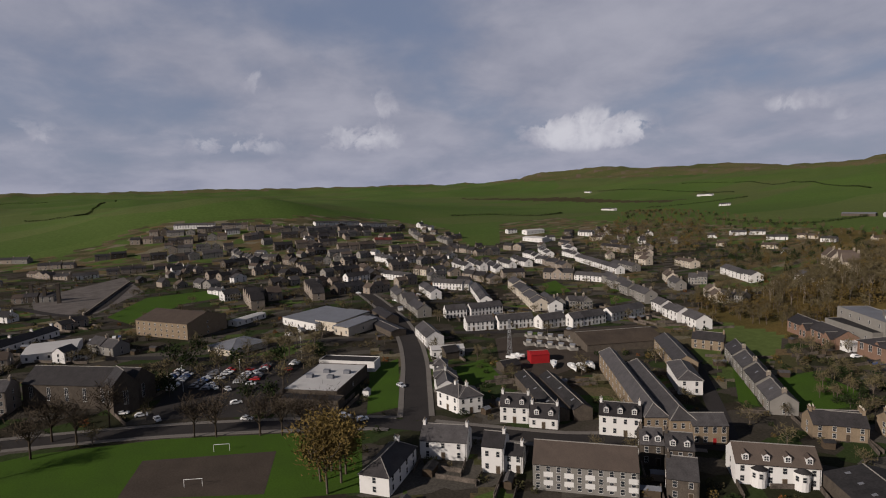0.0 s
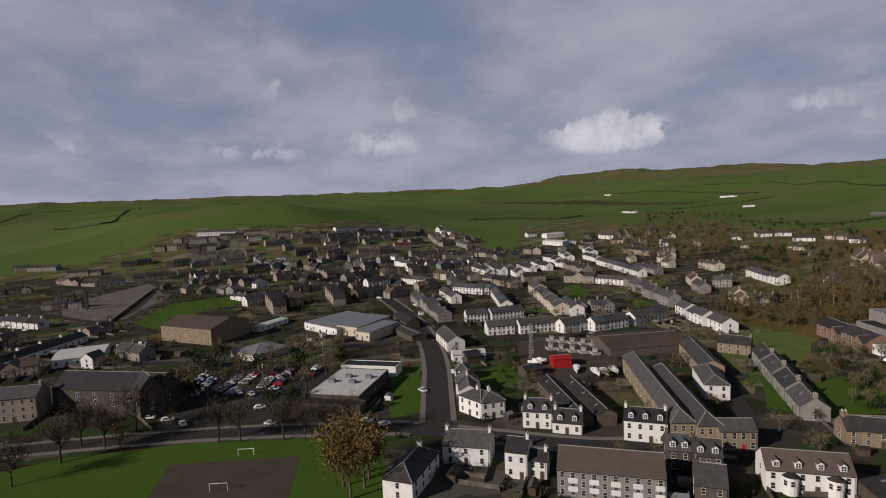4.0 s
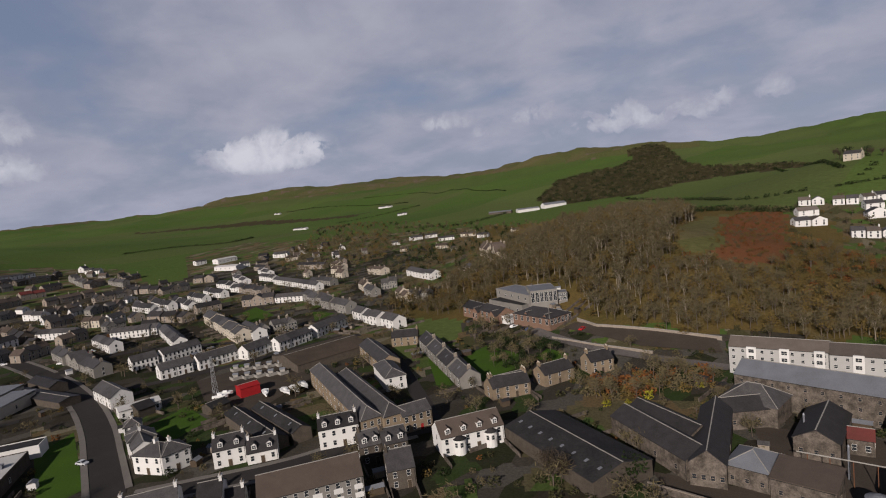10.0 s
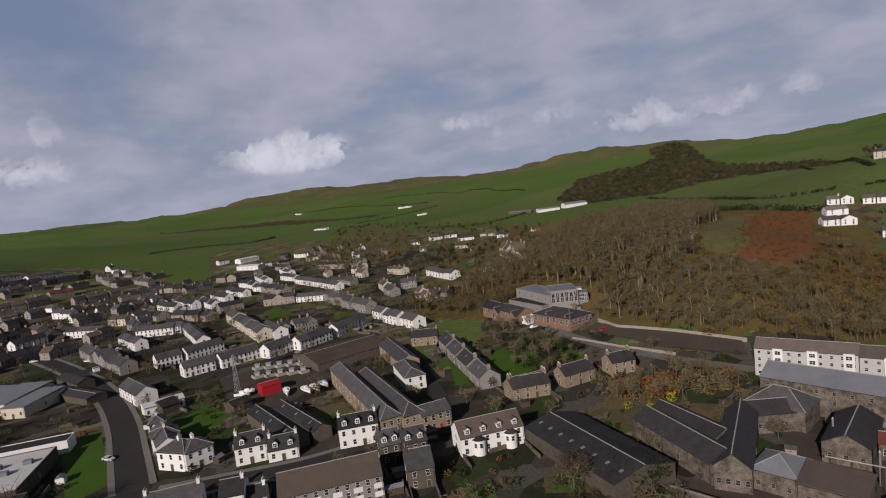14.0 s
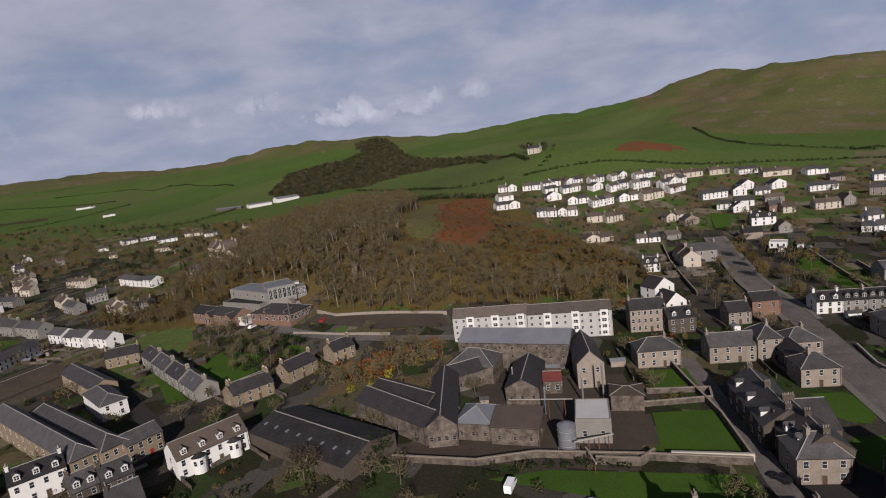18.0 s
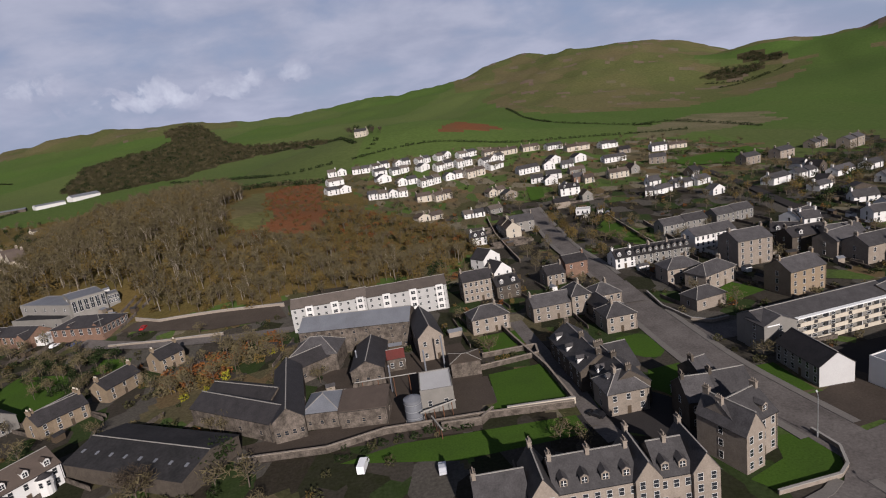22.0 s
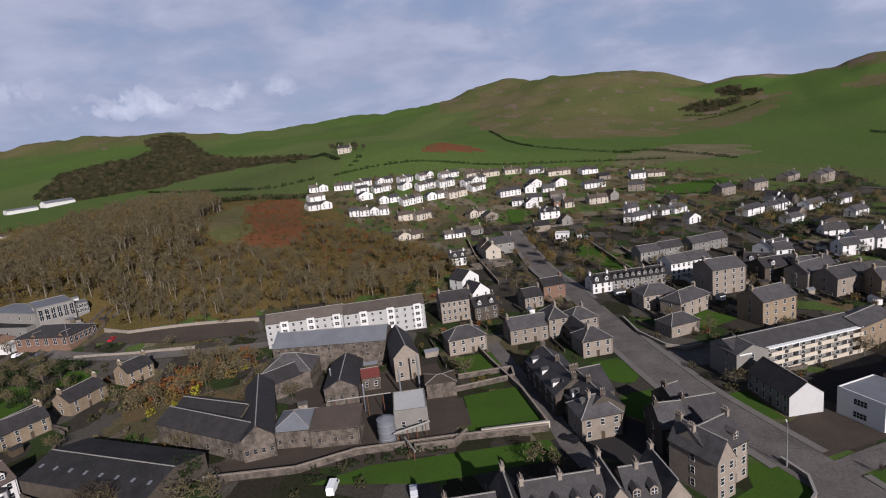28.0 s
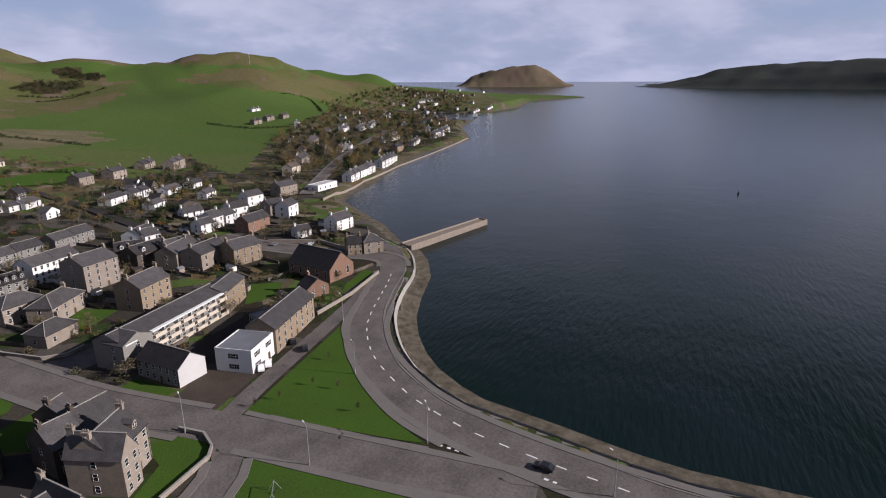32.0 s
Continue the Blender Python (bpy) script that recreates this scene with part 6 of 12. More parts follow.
house(-815.6, 260.9, -1.2, 27.9, 9.0, 6.3, 3.0, "grey harled terrace house with a slate roof", "render_grey", "slate", bays=3, chim="R", group="grey terrace houses", name="terrace_house", form="cross")
house(-787.7, 258.2, -1.2, 27.9, 9.0, 6.7, 3.0, "grey harled terrace house with a slate roof", "render_grey", "slate", bays=3, chim="R", group="grey terrace houses", name="terrace_house")
house(-871.9, 302.1, 38.6, 20.8, 9.0, 5.0, 3.0, "white rendered terrace house with a slate roof", "render_white", "slate", bays=3, chim="", group="white terrace houses", name="terrace_house")
house(-750.5, 285.4, 5.3, 35.1, 9.0, 5.5, 3.0, "grey harled terrace house with a slate roof", "render_grey", "slate", bays=3, chim="R", group="grey terrace houses", name="terrace_house")
house(-774.6, 308.9, 103.9, 23.8, 9.0, 4.4, 2.0, "brown stone terrace house with slate roof", "stone", "slate_dark", bays=2, chim="R", group="stone terrace houses", name="stone_terrace_house")
house(-627.0, 163.4, 16.2, 26.7, 9.0, 5.5, 3.0, "two-storey white rendered house with a slate roof", "render_white")
house(-708.6, 199.2, 98.8, 11.9, 9.0, 5.4, 3.0, "brown stone house with slate roof", "stone", "slate_dark", bays=2, chim="R", group="dark town houses", name="town_house")
house(-710.5, 212.9, 98.8, 11.9, 9.0, 5.2, 3.0, "brown stone house with tiled roof", "stone", "tile_brown", bays=2, chim="R", group="dark town houses", name="town_house")
house(-712.3, 222.7, 98.8, 11.9, 9.0, 5.1, 3.0, "brown stone house with tiled roof", "stone", "tile_brown", bays=2, chim="R", group="dark town houses", name="town_house")
house(-714.1, 237.0, 98.8, 11.9, 9.0, 5.4, 3.0, "brown stone house with tiled roof", "stone", "tile_brown", bays=2, chim="R", group="dark town houses", name="town_house")
house(-667.3, 231.2, 93.0, 10.5, 9.0, 4.9, 3.0, "brown stone house with slate roof", "stone", "slate_dark", bays=2, chim="R", group="dark town houses", name="town_house", form="cross")
house(-667.8, 241.4, 93.0, 10.5, 9.0, 5.2, 3.0, "brown stone house with slate roof", "stone", "slate_dark", bays=2, chim="R", group="dark town houses", name="town_house")
house(-668.4, 252.9, 93.0, 10.5, 9.0, 4.9, 3.0, "grey harled house with slate roof", "render_grey", "slate", bays=2, chim="R", group="dark town houses", name="town_house")
house(-668.9, 259.7, 93.0, 10.5, 9.0, 5.7, 3.0, "brown stone house with slate roof", "stone", "slate_dark", bays=2, chim="R", group="dark town houses", name="town_house", form="cross")
house(-669.5, 273.7, 93.0, 10.5, 9.0, 5.3, 3.0, "grey harled house with slate roof", "render_grey", "slate", bays=2, chim="R", group="dark town houses", name="town_house", form="cross")
house(-727.0, 8.9, 16.4, 30.9, 9.0, 6.4, 3.0, "grey harled terrace house with a slate roof", "render_grey", "slate", bays=3, chim="R", group="grey terrace houses", name="terrace_house")
house(-697.3, 20.4, 16.4, 30.9, 9.0, 6.5, 3.0, "grey harled terrace house with a slate roof", "render_grey", "slate", bays=3, chim="R", group="grey terrace houses", name="terrace_house")
house(-712.7, 30.7, 41.8, 11.9, 9.0, 4.6, 3.0, "grey harled house with slate roof", "render_grey", "slate", bays=2, chim="R", group="dark town houses", name="town_house")
house(-703.7, 40.8, 41.8, 11.9, 9.0, 4.9, 3.0, "grey harled house with slate roof", "render_grey", "slate", bays=2, chim="R", group="dark town houses", name="town_house")
house(-694.8, 48.0, 41.8, 11.9, 9.0, 5.5, 3.0, "dark stone house with slate roof", "stone_dark", "slate_dark", bays=2, chim="R", group="dark town houses", name="town_house")
house(-594.0, 71.0, 7.0, 46.7, 9.0, 5.0, 3.0, "old stone house with a steep gable", "stone", "slate_dark", "cross", bays=1, chim="")
house(-646.0, 92.2, 81.8, 9.1, 9.0, 5.0, 3.0, "dark stone house with slate roof", "stone_dark", "slate_dark", bays=2, chim="R", group="dark town houses", name="town_house")
house(-644.7, 101.6, 81.8, 9.1, 9.0, 5.5, 3.0, "grey harled house with slate roof", "render_grey", "slate", bays=2, chim="R", group="dark town houses", name="town_house", form="cross")
house(-625.9, 119.9, 114.5, 10.5, 9.0, 5.6, 3.0, "brown stone house with slate roof", "stone", "slate_dark", bays=2, chim="R", group="dark town houses", name="town_house")
house(-630.3, 126.9, 114.5, 10.5, 9.0, 5.3, 3.0, "dark stone house with slate roof", "stone_dark", "slate_dark", bays=2, chim="R", group="dark town houses", name="town_house")
house(-539.3, 84.6, 117.5, 10.0, 9.0, 5.5, 3.0, "grey harled house with slate roof", "render_grey", "slate", bays=2, chim="R", group="dark town houses", name="town_house")
house(-544.0, 94.4, 117.5, 10.0, 9.0, 5.7, 3.0, "brown stone house with slate roof", "stone", "slate_dark", bays=2, chim="R", group="dark town houses", name="town_house")
house(-548.6, 103.9, 117.5, 10.0, 9.0, 4.8, 3.0, "dark stone house with slate roof", "stone_dark", "slate_dark", bays=2, chim="R", group="dark town houses", name="town_house")
house(-553.2, 112.5, 117.5, 10.0, 9.0, 5.0, 3.0, "brown stone house with slate roof", "stone", "slate_dark", bays=2, chim="R", group="dark town houses", name="town_house")
house(-547.8, 122.9, 0.4, 27.5, 9.0, 5.7, 3.0, "brown stone house with tiled roof", "stone", "tile_brown", bays=2, chim="R", group="dark town houses", name="town_house")
house(-520.3, 123.5, 0.4, 27.5, 9.0, 4.7, 3.0, "dark stone house with slate roof", "stone_dark", "slate_dark", bays=2, chim="R", group="dark town houses", name="town_house")
house(-497.0, 133.8, 26.8, 11.5, 9.0, 5.0, 2.5, "white rendered terrace house with a slate roof", "render_white", "slate", bays=3, chim="", group="white terrace houses", name="terrace_house")
house(-486.8, 139.0, 26.8, 11.5, 9.0, 5.0, 2.5, "white rendered terrace house with a slate roof", "render_white", "slate", bays=3, chim="", group="white terrace houses", name="terrace_house")
house(-476.5, 144.1, 26.8, 11.5, 9.0, 5.0, 2.5, "white rendered terrace house with a slate roof", "render_white", "slate", bays=3, chim="", group="white terrace houses", name="terrace_house")
house(-502.5, 168.9, 22.1, 20.4, 9.0, 5.5, 2.5, "cream rendered house with a slate roof", "render_cream", "tile_brown", bays=2, chim="L", name="villa")
house(-499.7, 182.7, 109.1, 13.3, 9.0, 5.0, 3.0, "white rendered terrace house with a slate roof", "render_white", "slate", bays=3, chim="", group="white terrace houses", name="terrace_house")
house(-445.2, 58.9, -0.1, 52.2, 9.0, 6.0, 3.5, "old stone house with a steep gable", "stone", "slate_dark", "cross", bays=1, chim="")
house(-478.8, 63.8, 135.7, 9.9, 9.0, 5.2, 3.0, "grey harled house with slate roof", "render_grey", "slate", bays=2, chim="R", group="dark town houses", name="town_house", form="cross")
house(-485.9, 70.1, 135.7, 9.9, 9.0, 5.5, 3.0, "brown stone house with tiled roof", "stone", "tile_brown", bays=2, chim="R", group="dark town houses", name="town_house")
house(-440.0, 77.6, 118.4, 9.4, 9.0, 5.3, 3.0, "dark stone house with slate roof", "stone_dark", "slate_dark", bays=2, chim="R", group="dark town houses", name="town_house")
house(-444.4, 86.3, 118.4, 9.4, 9.0, 5.3, 3.0, "grey harled house with slate roof", "render_grey", "slate", bays=2, chim="R", group="dark town houses", name="town_house")
house(-448.9, 93.8, 118.4, 9.4, 9.0, 5.1, 3.0, "grey harled house with slate roof", "render_grey", "slate", bays=2, chim="R", group="dark town houses", name="town_house")
house(-430.6, 100.7, 112.2, 8.0, 9.0, 5.0, 3.0, "brown stone house with tiled roof", "stone", "tile_brown", bays=2, chim="R", group="dark town houses", name="town_house", form="cross")
house(-433.7, 106.8, 112.2, 8.0, 9.0, 5.3, 3.0, "brown stone house with slate roof", "stone", "slate_dark", bays=2, chim="R", group="dark town houses", name="town_house")
house(-436.7, 112.4, 112.2, 8.0, 9.0, 5.6, 3.0, "brown stone house with tiled roof", "stone", "tile_brown", bays=2, chim="R", group="dark town houses", name="town_house")
house(-427.8, 13.3, 5.5, 45.0, 9.0, 7.0, 4.0, "old stone house with a steep gable", "stone", "slate_dark", "cross", bays=1, chim="")
house(-440.3, 15.3, 103.1, 10.5, 12.0, 6.4, 4.0, "dark stone house with slate roof", "stone_dark", "slate_dark", bays=2, chim="R", group="dark town houses", name="town_house")
house(-442.7, 27.9, 103.1, 10.5, 12.0, 6.0, 4.0, "brown stone house with tiled roof", "stone", "tile_brown", bays=2, chim="R", group="dark town houses", name="town_house")
house(-812.8, -70.3, 84.8, 10.6, 9.0, 5.2, 3.0, "dark stone house with slate roof", "stone_dark", "slate_dark", bays=2, chim="R", group="dark town houses", name="town_house")
house(-811.8, -59.0, 84.8, 10.6, 9.0, 5.6, 3.0, "dark stone house with slate roof", "stone_dark", "slate_dark", bays=2, chim="R", group="dark town houses", name="town_house")
house(-810.9, -50.9, 84.8, 10.6, 9.0, 5.8, 3.0, "brown stone house with slate roof", "stone", "slate_dark", bays=2, chim="R", group="dark town houses", name="town_house")
house(-817.9, -34.1, 86.2, 11.9, 9.0, 5.8, 3.0, "dark stone house with slate roof", "stone_dark", "slate_dark", bays=2, chim="R", group="dark town houses", name="town_house")
house(-817.1, -22.5, 86.2, 11.9, 9.0, 5.5, 3.0, "grey harled house with slate roof", "render_grey", "slate", bays=2, chim="R", group="dark town houses", name="town_house", form="cross")
house(-816.3, -9.8, 86.2, 11.9, 9.0, 5.4, 3.0, "brown stone house with tiled roof", "stone", "tile_brown", bays=2, chim="R", group="dark town houses", name="town_house")
house(-879.2, -67.2, 77.0, 11.0, 9.0, 4.5, 2.5, "white rendered terrace house with a slate roof", "render_white", "slate", bays=3, chim="", group="white terrace houses", name="terrace_house")
house(-876.7, -56.5, 77.0, 11.0, 9.0, 4.5, 2.5, "white rendered terrace house with a slate roof", "render_white", "slate", bays=3, chim="", group="white terrace houses", name="terrace_house")
house(-874.2, -45.8, 77.0, 11.0, 9.0, 4.5, 2.5, "white rendered terrace house with a slate roof", "render_white", "slate", bays=3, chim="", group="white terrace houses", name="terrace_house")
house(-871.8, -35.1, 77.0, 11.0, 9.0, 4.5, 2.5, "white rendered terrace house with a slate roof", "render_white", "slate", bays=3, chim="", group="white terrace houses", name="terrace_house")
house(-869.3, -24.4, 77.0, 11.0, 9.0, 4.5, 2.5, "white rendered terrace house with a slate roof", "render_white", "slate", bays=3, chim="", group="white terrace houses", name="terrace_house")
house(-863.0, -5.7, 85.4, 9.5, 9.0, 4.9, 2.5, "brown stone house with slate roof", "stone", "slate_dark", bays=2, chim="R", group="dark town houses", name="town_house")
house(-862.3, 3.2, 85.4, 9.5, 9.0, 4.7, 2.5, "brown stone house with slate roof", "stone", "slate_dark", bays=2, chim="R", group="dark town houses", name="town_house")
house(-861.5, 13.3, 85.4, 9.5, 9.0, 4.6, 2.5, "grey harled house with slate roof", "render_grey", "slate", bays=2, chim="R", group="dark town houses", name="town_house")
house(-860.8, 20.4, 85.4, 9.5, 9.0, 4.6, 2.5, "brown stone house with tiled roof", "stone", "tile_brown", bays=2, chim="R", group="dark town houses", name="town_house")
house(-848.1, 28.5, 90.8, 9.6, 9.0, 4.7, 2.5, "brown stone terrace house with slate roof", "stone", "slate_dark", bays=2, chim="R", group="stone terrace houses", name="stone_terrace_house", form="cross")
house(-848.2, 39.8, 90.8, 9.6, 9.0, 4.5, 2.5, "brown stone terrace house with slate roof", "stone", "slate_dark", bays=2, chim="R", group="stone terrace houses", name="stone_terrace_house")
house(-848.3, 49.4, 90.8, 9.6, 9.0, 4.3, 2.5, "brown stone terrace house with slate roof", "stone", "slate_dark", bays=2, chim="R", group="stone terrace houses", name="stone_terrace_house")
house(-848.5, 60.4, 90.8, 9.6, 9.0, 5.3, 2.5, "brown stone terrace house with slate roof", "stone", "slate_dark", bays=2, chim="R", group="stone terrace houses", name="stone_terrace_house", form="cross")
house(-806.9, 21.2, 103.9, 10.1, 9.0, 5.5, 3.0, "brown stone house with tiled roof", "stone", "tile_brown", bays=2, chim="R", group="dark town houses", name="town_house")
house(-809.3, 31.0, 103.9, 10.1, 9.0, 5.5, 3.0, "grey harled house with slate roof", "render_grey", "slate", bays=2, chim="R", group="dark town houses", name="town_house")
house(-811.7, 37.5, 103.9, 10.1, 9.0, 4.8, 3.0, "brown stone house with slate roof", "stone", "slate_dark", bays=2, chim="R", group="dark town houses", name="town_house", form="cross")
house(-737.9, -65.7, 106.0, 10.9, 9.0, 5.4, 3.0, "grey harled house with slate roof", "render_grey", "slate", bays=2, chim="R", group="dark town houses", name="town_house", form="cross")
house(-740.9, -58.3, 106.0, 10.9, 9.0, 4.9, 3.0, "brown stone house with tiled roof", "stone", "tile_brown", bays=2, chim="R", group="dark town houses", name="town_house")
house(-743.9, -47.7, 106.0, 10.9, 9.0, 5.0, 3.0, "brown stone house with slate roof", "stone", "slate_dark", bays=2, chim="R", group="dark town houses", name="town_house")
house(-738.4, -41.9, 98.7, 12.0, 9.0, 6.3, 3.0, "grey harled terrace house with a slate roof", "render_grey", "slate", bays=3, chim="R", group="grey terrace houses", name="terrace_house", form="cross")
house(-740.2, -26.7, 98.7, 12.0, 9.0, 5.9, 3.0, "grey harled terrace house with a slate roof", "render_grey", "slate", bays=3, chim="R", group="grey terrace houses", name="terrace_house")
house(-742.0, -15.8, 98.7, 12.0, 9.0, 6.2, 3.0, "grey harled terrace house with a slate roof", "render_grey", "slate", bays=3, chim="R", group="grey terrace houses", name="terrace_house")
house(-677.8, -3.2, 127.3, 15.5, 9.0, 5.4, 3.0, "dark stone house with slate roof", "stone_dark", "slate_dark", bays=2, chim="R", group="dark town houses", name="town_house")
house(-687.2, 8.9, 127.3, 15.5, 9.0, 4.8, 3.0, "brown stone house with slate roof", "stone", "slate_dark", bays=2, chim="R", group="dark town houses", name="town_house")
house(-536.6, -25.8, 30.3, 13.4, 9.0, 4.7, 3.0, "grey harled terrace house with a slate roof", "render_grey", "slate", bays=3, chim="R", group="grey terrace houses", name="terrace_house")
house(-525.1, -17.5, 30.3, 13.4, 9.0, 4.9, 3.0, "grey harled terrace house with a slate roof", "render_grey", "slate", bays=3, chim="R", group="grey terrace houses", name="terrace_house", form="cross")
house(-661.5, -61.1, 109.4, 8.9, 9.0, 5.6, 3.0, "brown stone terrace house with slate roof", "stone", "slate_dark", bays=2, chim="R", group="stone terrace houses", name="stone_terrace_house")
house(-664.5, -53.8, 109.4, 8.9, 9.0, 5.1, 3.0, "brown stone terrace house with slate roof", "stone", "slate_dark", bays=2, chim="R", group="stone terrace houses", name="stone_terrace_house")
house(-667.4, -43.4, 109.4, 8.9, 9.0, 4.6, 3.0, "brown stone terrace house with slate roof", "stone", "slate_dark", bays=2, chim="R", group="stone terrace houses", name="stone_terrace_house", form="cross")
house(-491.3, -12.5, 28.3, 20.9, 6.0, 3.5, 2.0, "two-storey white rendered house with a slate roof", "render_white")
house(-774.5, -144.3, 100.1, 16.4, 10.0, 4.7, 2.0, "brown stone house with slate roof", "stone", "slate_dark", bays=2, chim="R", group="dark town houses", name="town_house")
house(-777.3, -127.5, 100.1, 16.4, 10.0, 5.3, 2.0, "dark stone house with slate roof", "stone_dark", "slate_dark", bays=2, chim="R", group="dark town houses", name="town_house")
house(-684.8, -119.1, 97.9, 12.0, 10.0, 4.3, 2.0, "brown stone terrace house with slate roof", "stone", "slate_dark", bays=2, chim="R", group="stone terrace houses", name="stone_terrace_house")
house(-686.5, -106.1, 97.9, 12.0, 10.0, 4.9, 2.0, "brown stone terrace house with slate roof", "stone", "slate_dark", bays=2, chim="R", group="stone terrace houses", name="stone_terrace_house")
house(-688.2, -94.4, 97.9, 12.0, 10.0, 4.6, 2.0, "brown stone terrace house with slate roof", "stone", "slate_dark", bays=2, chim="R", group="stone terrace houses", name="stone_terrace_house")
house(-832.2, -115.4, 78.3, 12.4, 9.0, 5.3, 3.0, "brown stone house with slate roof", "stone", "slate_dark", bays=2, chim="R", group="dark town houses", name="town_house")
house(-829.7, -100.0, 78.3, 12.4, 9.0, 5.6, 3.0, "brown stone house with tiled roof", "stone", "tile_brown", bays=2, chim="R", group="dark town houses", name="town_house")
house(-827.2, -88.3, 78.3, 12.4, 9.0, 4.9, 3.0, "dark stone house with slate roof", "stone_dark", "slate_dark", bays=2, chim="R", group="dark town houses", name="town_house")
house(-750.7, -95.6, 97.3, 9.6, 9.0, 5.2, 3.0, "brown stone house with tiled roof", "stone", "tile_brown", bays=2, chim="R", group="dark town houses", name="town_house")
house(-751.9, -85.6, 97.3, 9.6, 9.0, 5.7, 3.0, "dark stone house with slate roof", "stone_dark", "slate_dark", bays=2, chim="R", group="dark town houses", name="town_house")
house(-753.2, -77.2, 97.3, 9.6, 9.0, 5.2, 3.0, "dark stone house with slate roof", "stone_dark", "slate_dark", bays=2, chim="R", group="dark town houses", name="town_house")
house(-664.4, -146.0, 104.5, 11.3, 8.0, 4.0, 2.5, "white rendered terrace house with a slate roof", "render_white", "slate", bays=3, chim="", group="white terrace houses", name="terrace_house")
house(-667.2, -135.1, 104.5, 11.3, 8.0, 4.0, 2.5, "white rendered terrace house with a slate roof", "render_white", "slate", bays=3, chim="", group="white terrace houses", name="terrace_house")
house(-705.1, -192.9, 46.0, 22.3, 8.0, 3.8, 2.5, "brown stone house with tiled roof", "stone", "tile_brown", bays=2, chim="R", group="dark town houses", name="town_house")
house(-689.6, -180.4, 46.0, 22.3, 8.0, 4.4, 2.5, "brown stone house with slate roof", "stone", "slate_dark", bays=2, chim="R", group="dark town houses", name="town_house", form="cross")
house(-674.1, -161.7, 46.0, 22.3, 8.0, 3.7, 2.5, "brown stone house with slate roof", "stone", "slate_dark", bays=2, chim="R", group="dark town houses", name="town_house")
house(-660.1, -237.3, 91.6, 10.6, 8.0, 3.9, 2.5, "dark stone house with slate roof", "stone_dark", "slate_dark", bays=2, chim="R", group="dark town houses", name="town_house")
house(-660.4, -223.5, 91.6, 10.6, 8.0, 4.8, 2.5, "dark stone house with slate roof", "stone_dark", "slate_dark", bays=2, chim="R", group="dark town houses", name="town_house")
house(-660.7, -215.6, 91.6, 10.6, 8.0, 3.9, 2.5, "brown stone house with slate roof", "stone", "slate_dark", bays=2, chim="R", group="dark town houses", name="town_house", form="cross")
house(-530.8, 216.8, -2.4, 19.9, 8.0, 5.0, 3.0, "dark roofed house with white gables", "render_white", "slate_dark", bays=2, chim="", group="dark roofed houses", name="town_house")
house(-510.8, 216.0, -2.4, 19.9, 8.0, 5.0, 3.0, "dark roofed house with white gables", "render_white", "slate_dark", bays=2, chim="", group="dark roofed houses", name="town_house")
house(-527.2, 232.1, -7.9, 23.7, 8.0, 5.0, 3.0, "dark roofed house with white gables", "render_white", "slate_dark", bays=2, chim="", group="dark roofed houses", name="town_house")
house(-503.6, 228.8, -7.9, 23.7, 8.0, 5.0, 3.0, "dark roofed house with white gables", "render_white", "slate_dark", bays=2, chim="", group="dark roofed houses", name="town_house")
house(-507.1, 241.1, -11.6, 26.3, 8.0, 5.0, 3.0, "dark roofed house with white gables", "render_white", "slate_dark", bays=2, chim="", group="dark roofed houses", name="town_house")
house(-481.3, 235.8, -11.6, 26.3, 8.0, 5.0, 3.0, "dark roofed house with white gables", "render_white", "slate_dark", bays=2, chim="", group="dark roofed houses", name="town_house")
house(-518.6, 261.2, -8.5, 20.0, 8.0, 5.0, 3.0, "dark roofed house with white gables", "render_white", "slate_dark", bays=2, chim="", group="dark roofed houses", name="town_house")
house(-498.8, 258.2, -8.5, 20.0, 8.0, 5.0, 3.0, "dark roofed house with white gables", "render_white", "slate_dark", bays=2, chim="", group="dark roofed houses", name="town_house")
house(-526.4, 282.2, -8.1, 21.9, 8.0, 5.0, 3.0, "dark roofed house with white gables", "render_white", "slate_dark", bays=2, chim="", group="dark roofed houses", name="town_house")
house(-504.7, 279.1, -8.1, 21.9, 8.0, 5.0, 3.0, "dark roofed house with white gables", "render_white", "slate_dark", bays=2, chim="", group="dark roofed houses", name="town_house")
house(-451.1, 195.5, 19.2, 13.1, 9.0, 5.8, 3.0, "brown stone terrace house with slate roof", "stone", "slate_dark", bays=2, chim="R", group="stone terrace houses", name="stone_terrace_house")
house(-438.8, 200.9, 19.2, 13.1, 9.0, 5.1, 3.0, "brown stone terrace house with slate roof", "stone", "slate_dark", bays=2, chim="R", group="stone terrace houses", name="stone_terrace_house")
house(-424.2, 204.7, 87.2, 10.8, 9.0, 4.7, 3.0, "brown stone terrace house with slate roof", "stone", "slate_dark", bays=2, chim="R", group="stone terrace houses", name="stone_terrace_house", form="cross")
house(-559.4, 318.4, -8.6, 37.9, 9.0, 5.0, 3.0, "dark roofed house with white gables", "render_white", "slate_dark", bays=2, chim="", group="dark roofed houses", name="town_house")
house(-510.1, 303.6, -5.4, 23.8, 9.0, 5.0, 3.0, "two-storey white rendered house with a slate roof", "render_white")
house(-784.7, 409.8, 87.7, 15.8, 10.0, 5.0, 1.5, "white rendered terrace house with a slate roof", "render_white", "slate", bays=3, chim="", group="white terrace houses", name="terrace_house")
house(-756.3, 432.5, 93.6, 31.3, 14.0, 5.0, 1.5, "pale metal shed with a low roof", "render_white", "roof_pale", bays=5, floors=1, chim="", door="", name="shed", category="shed")
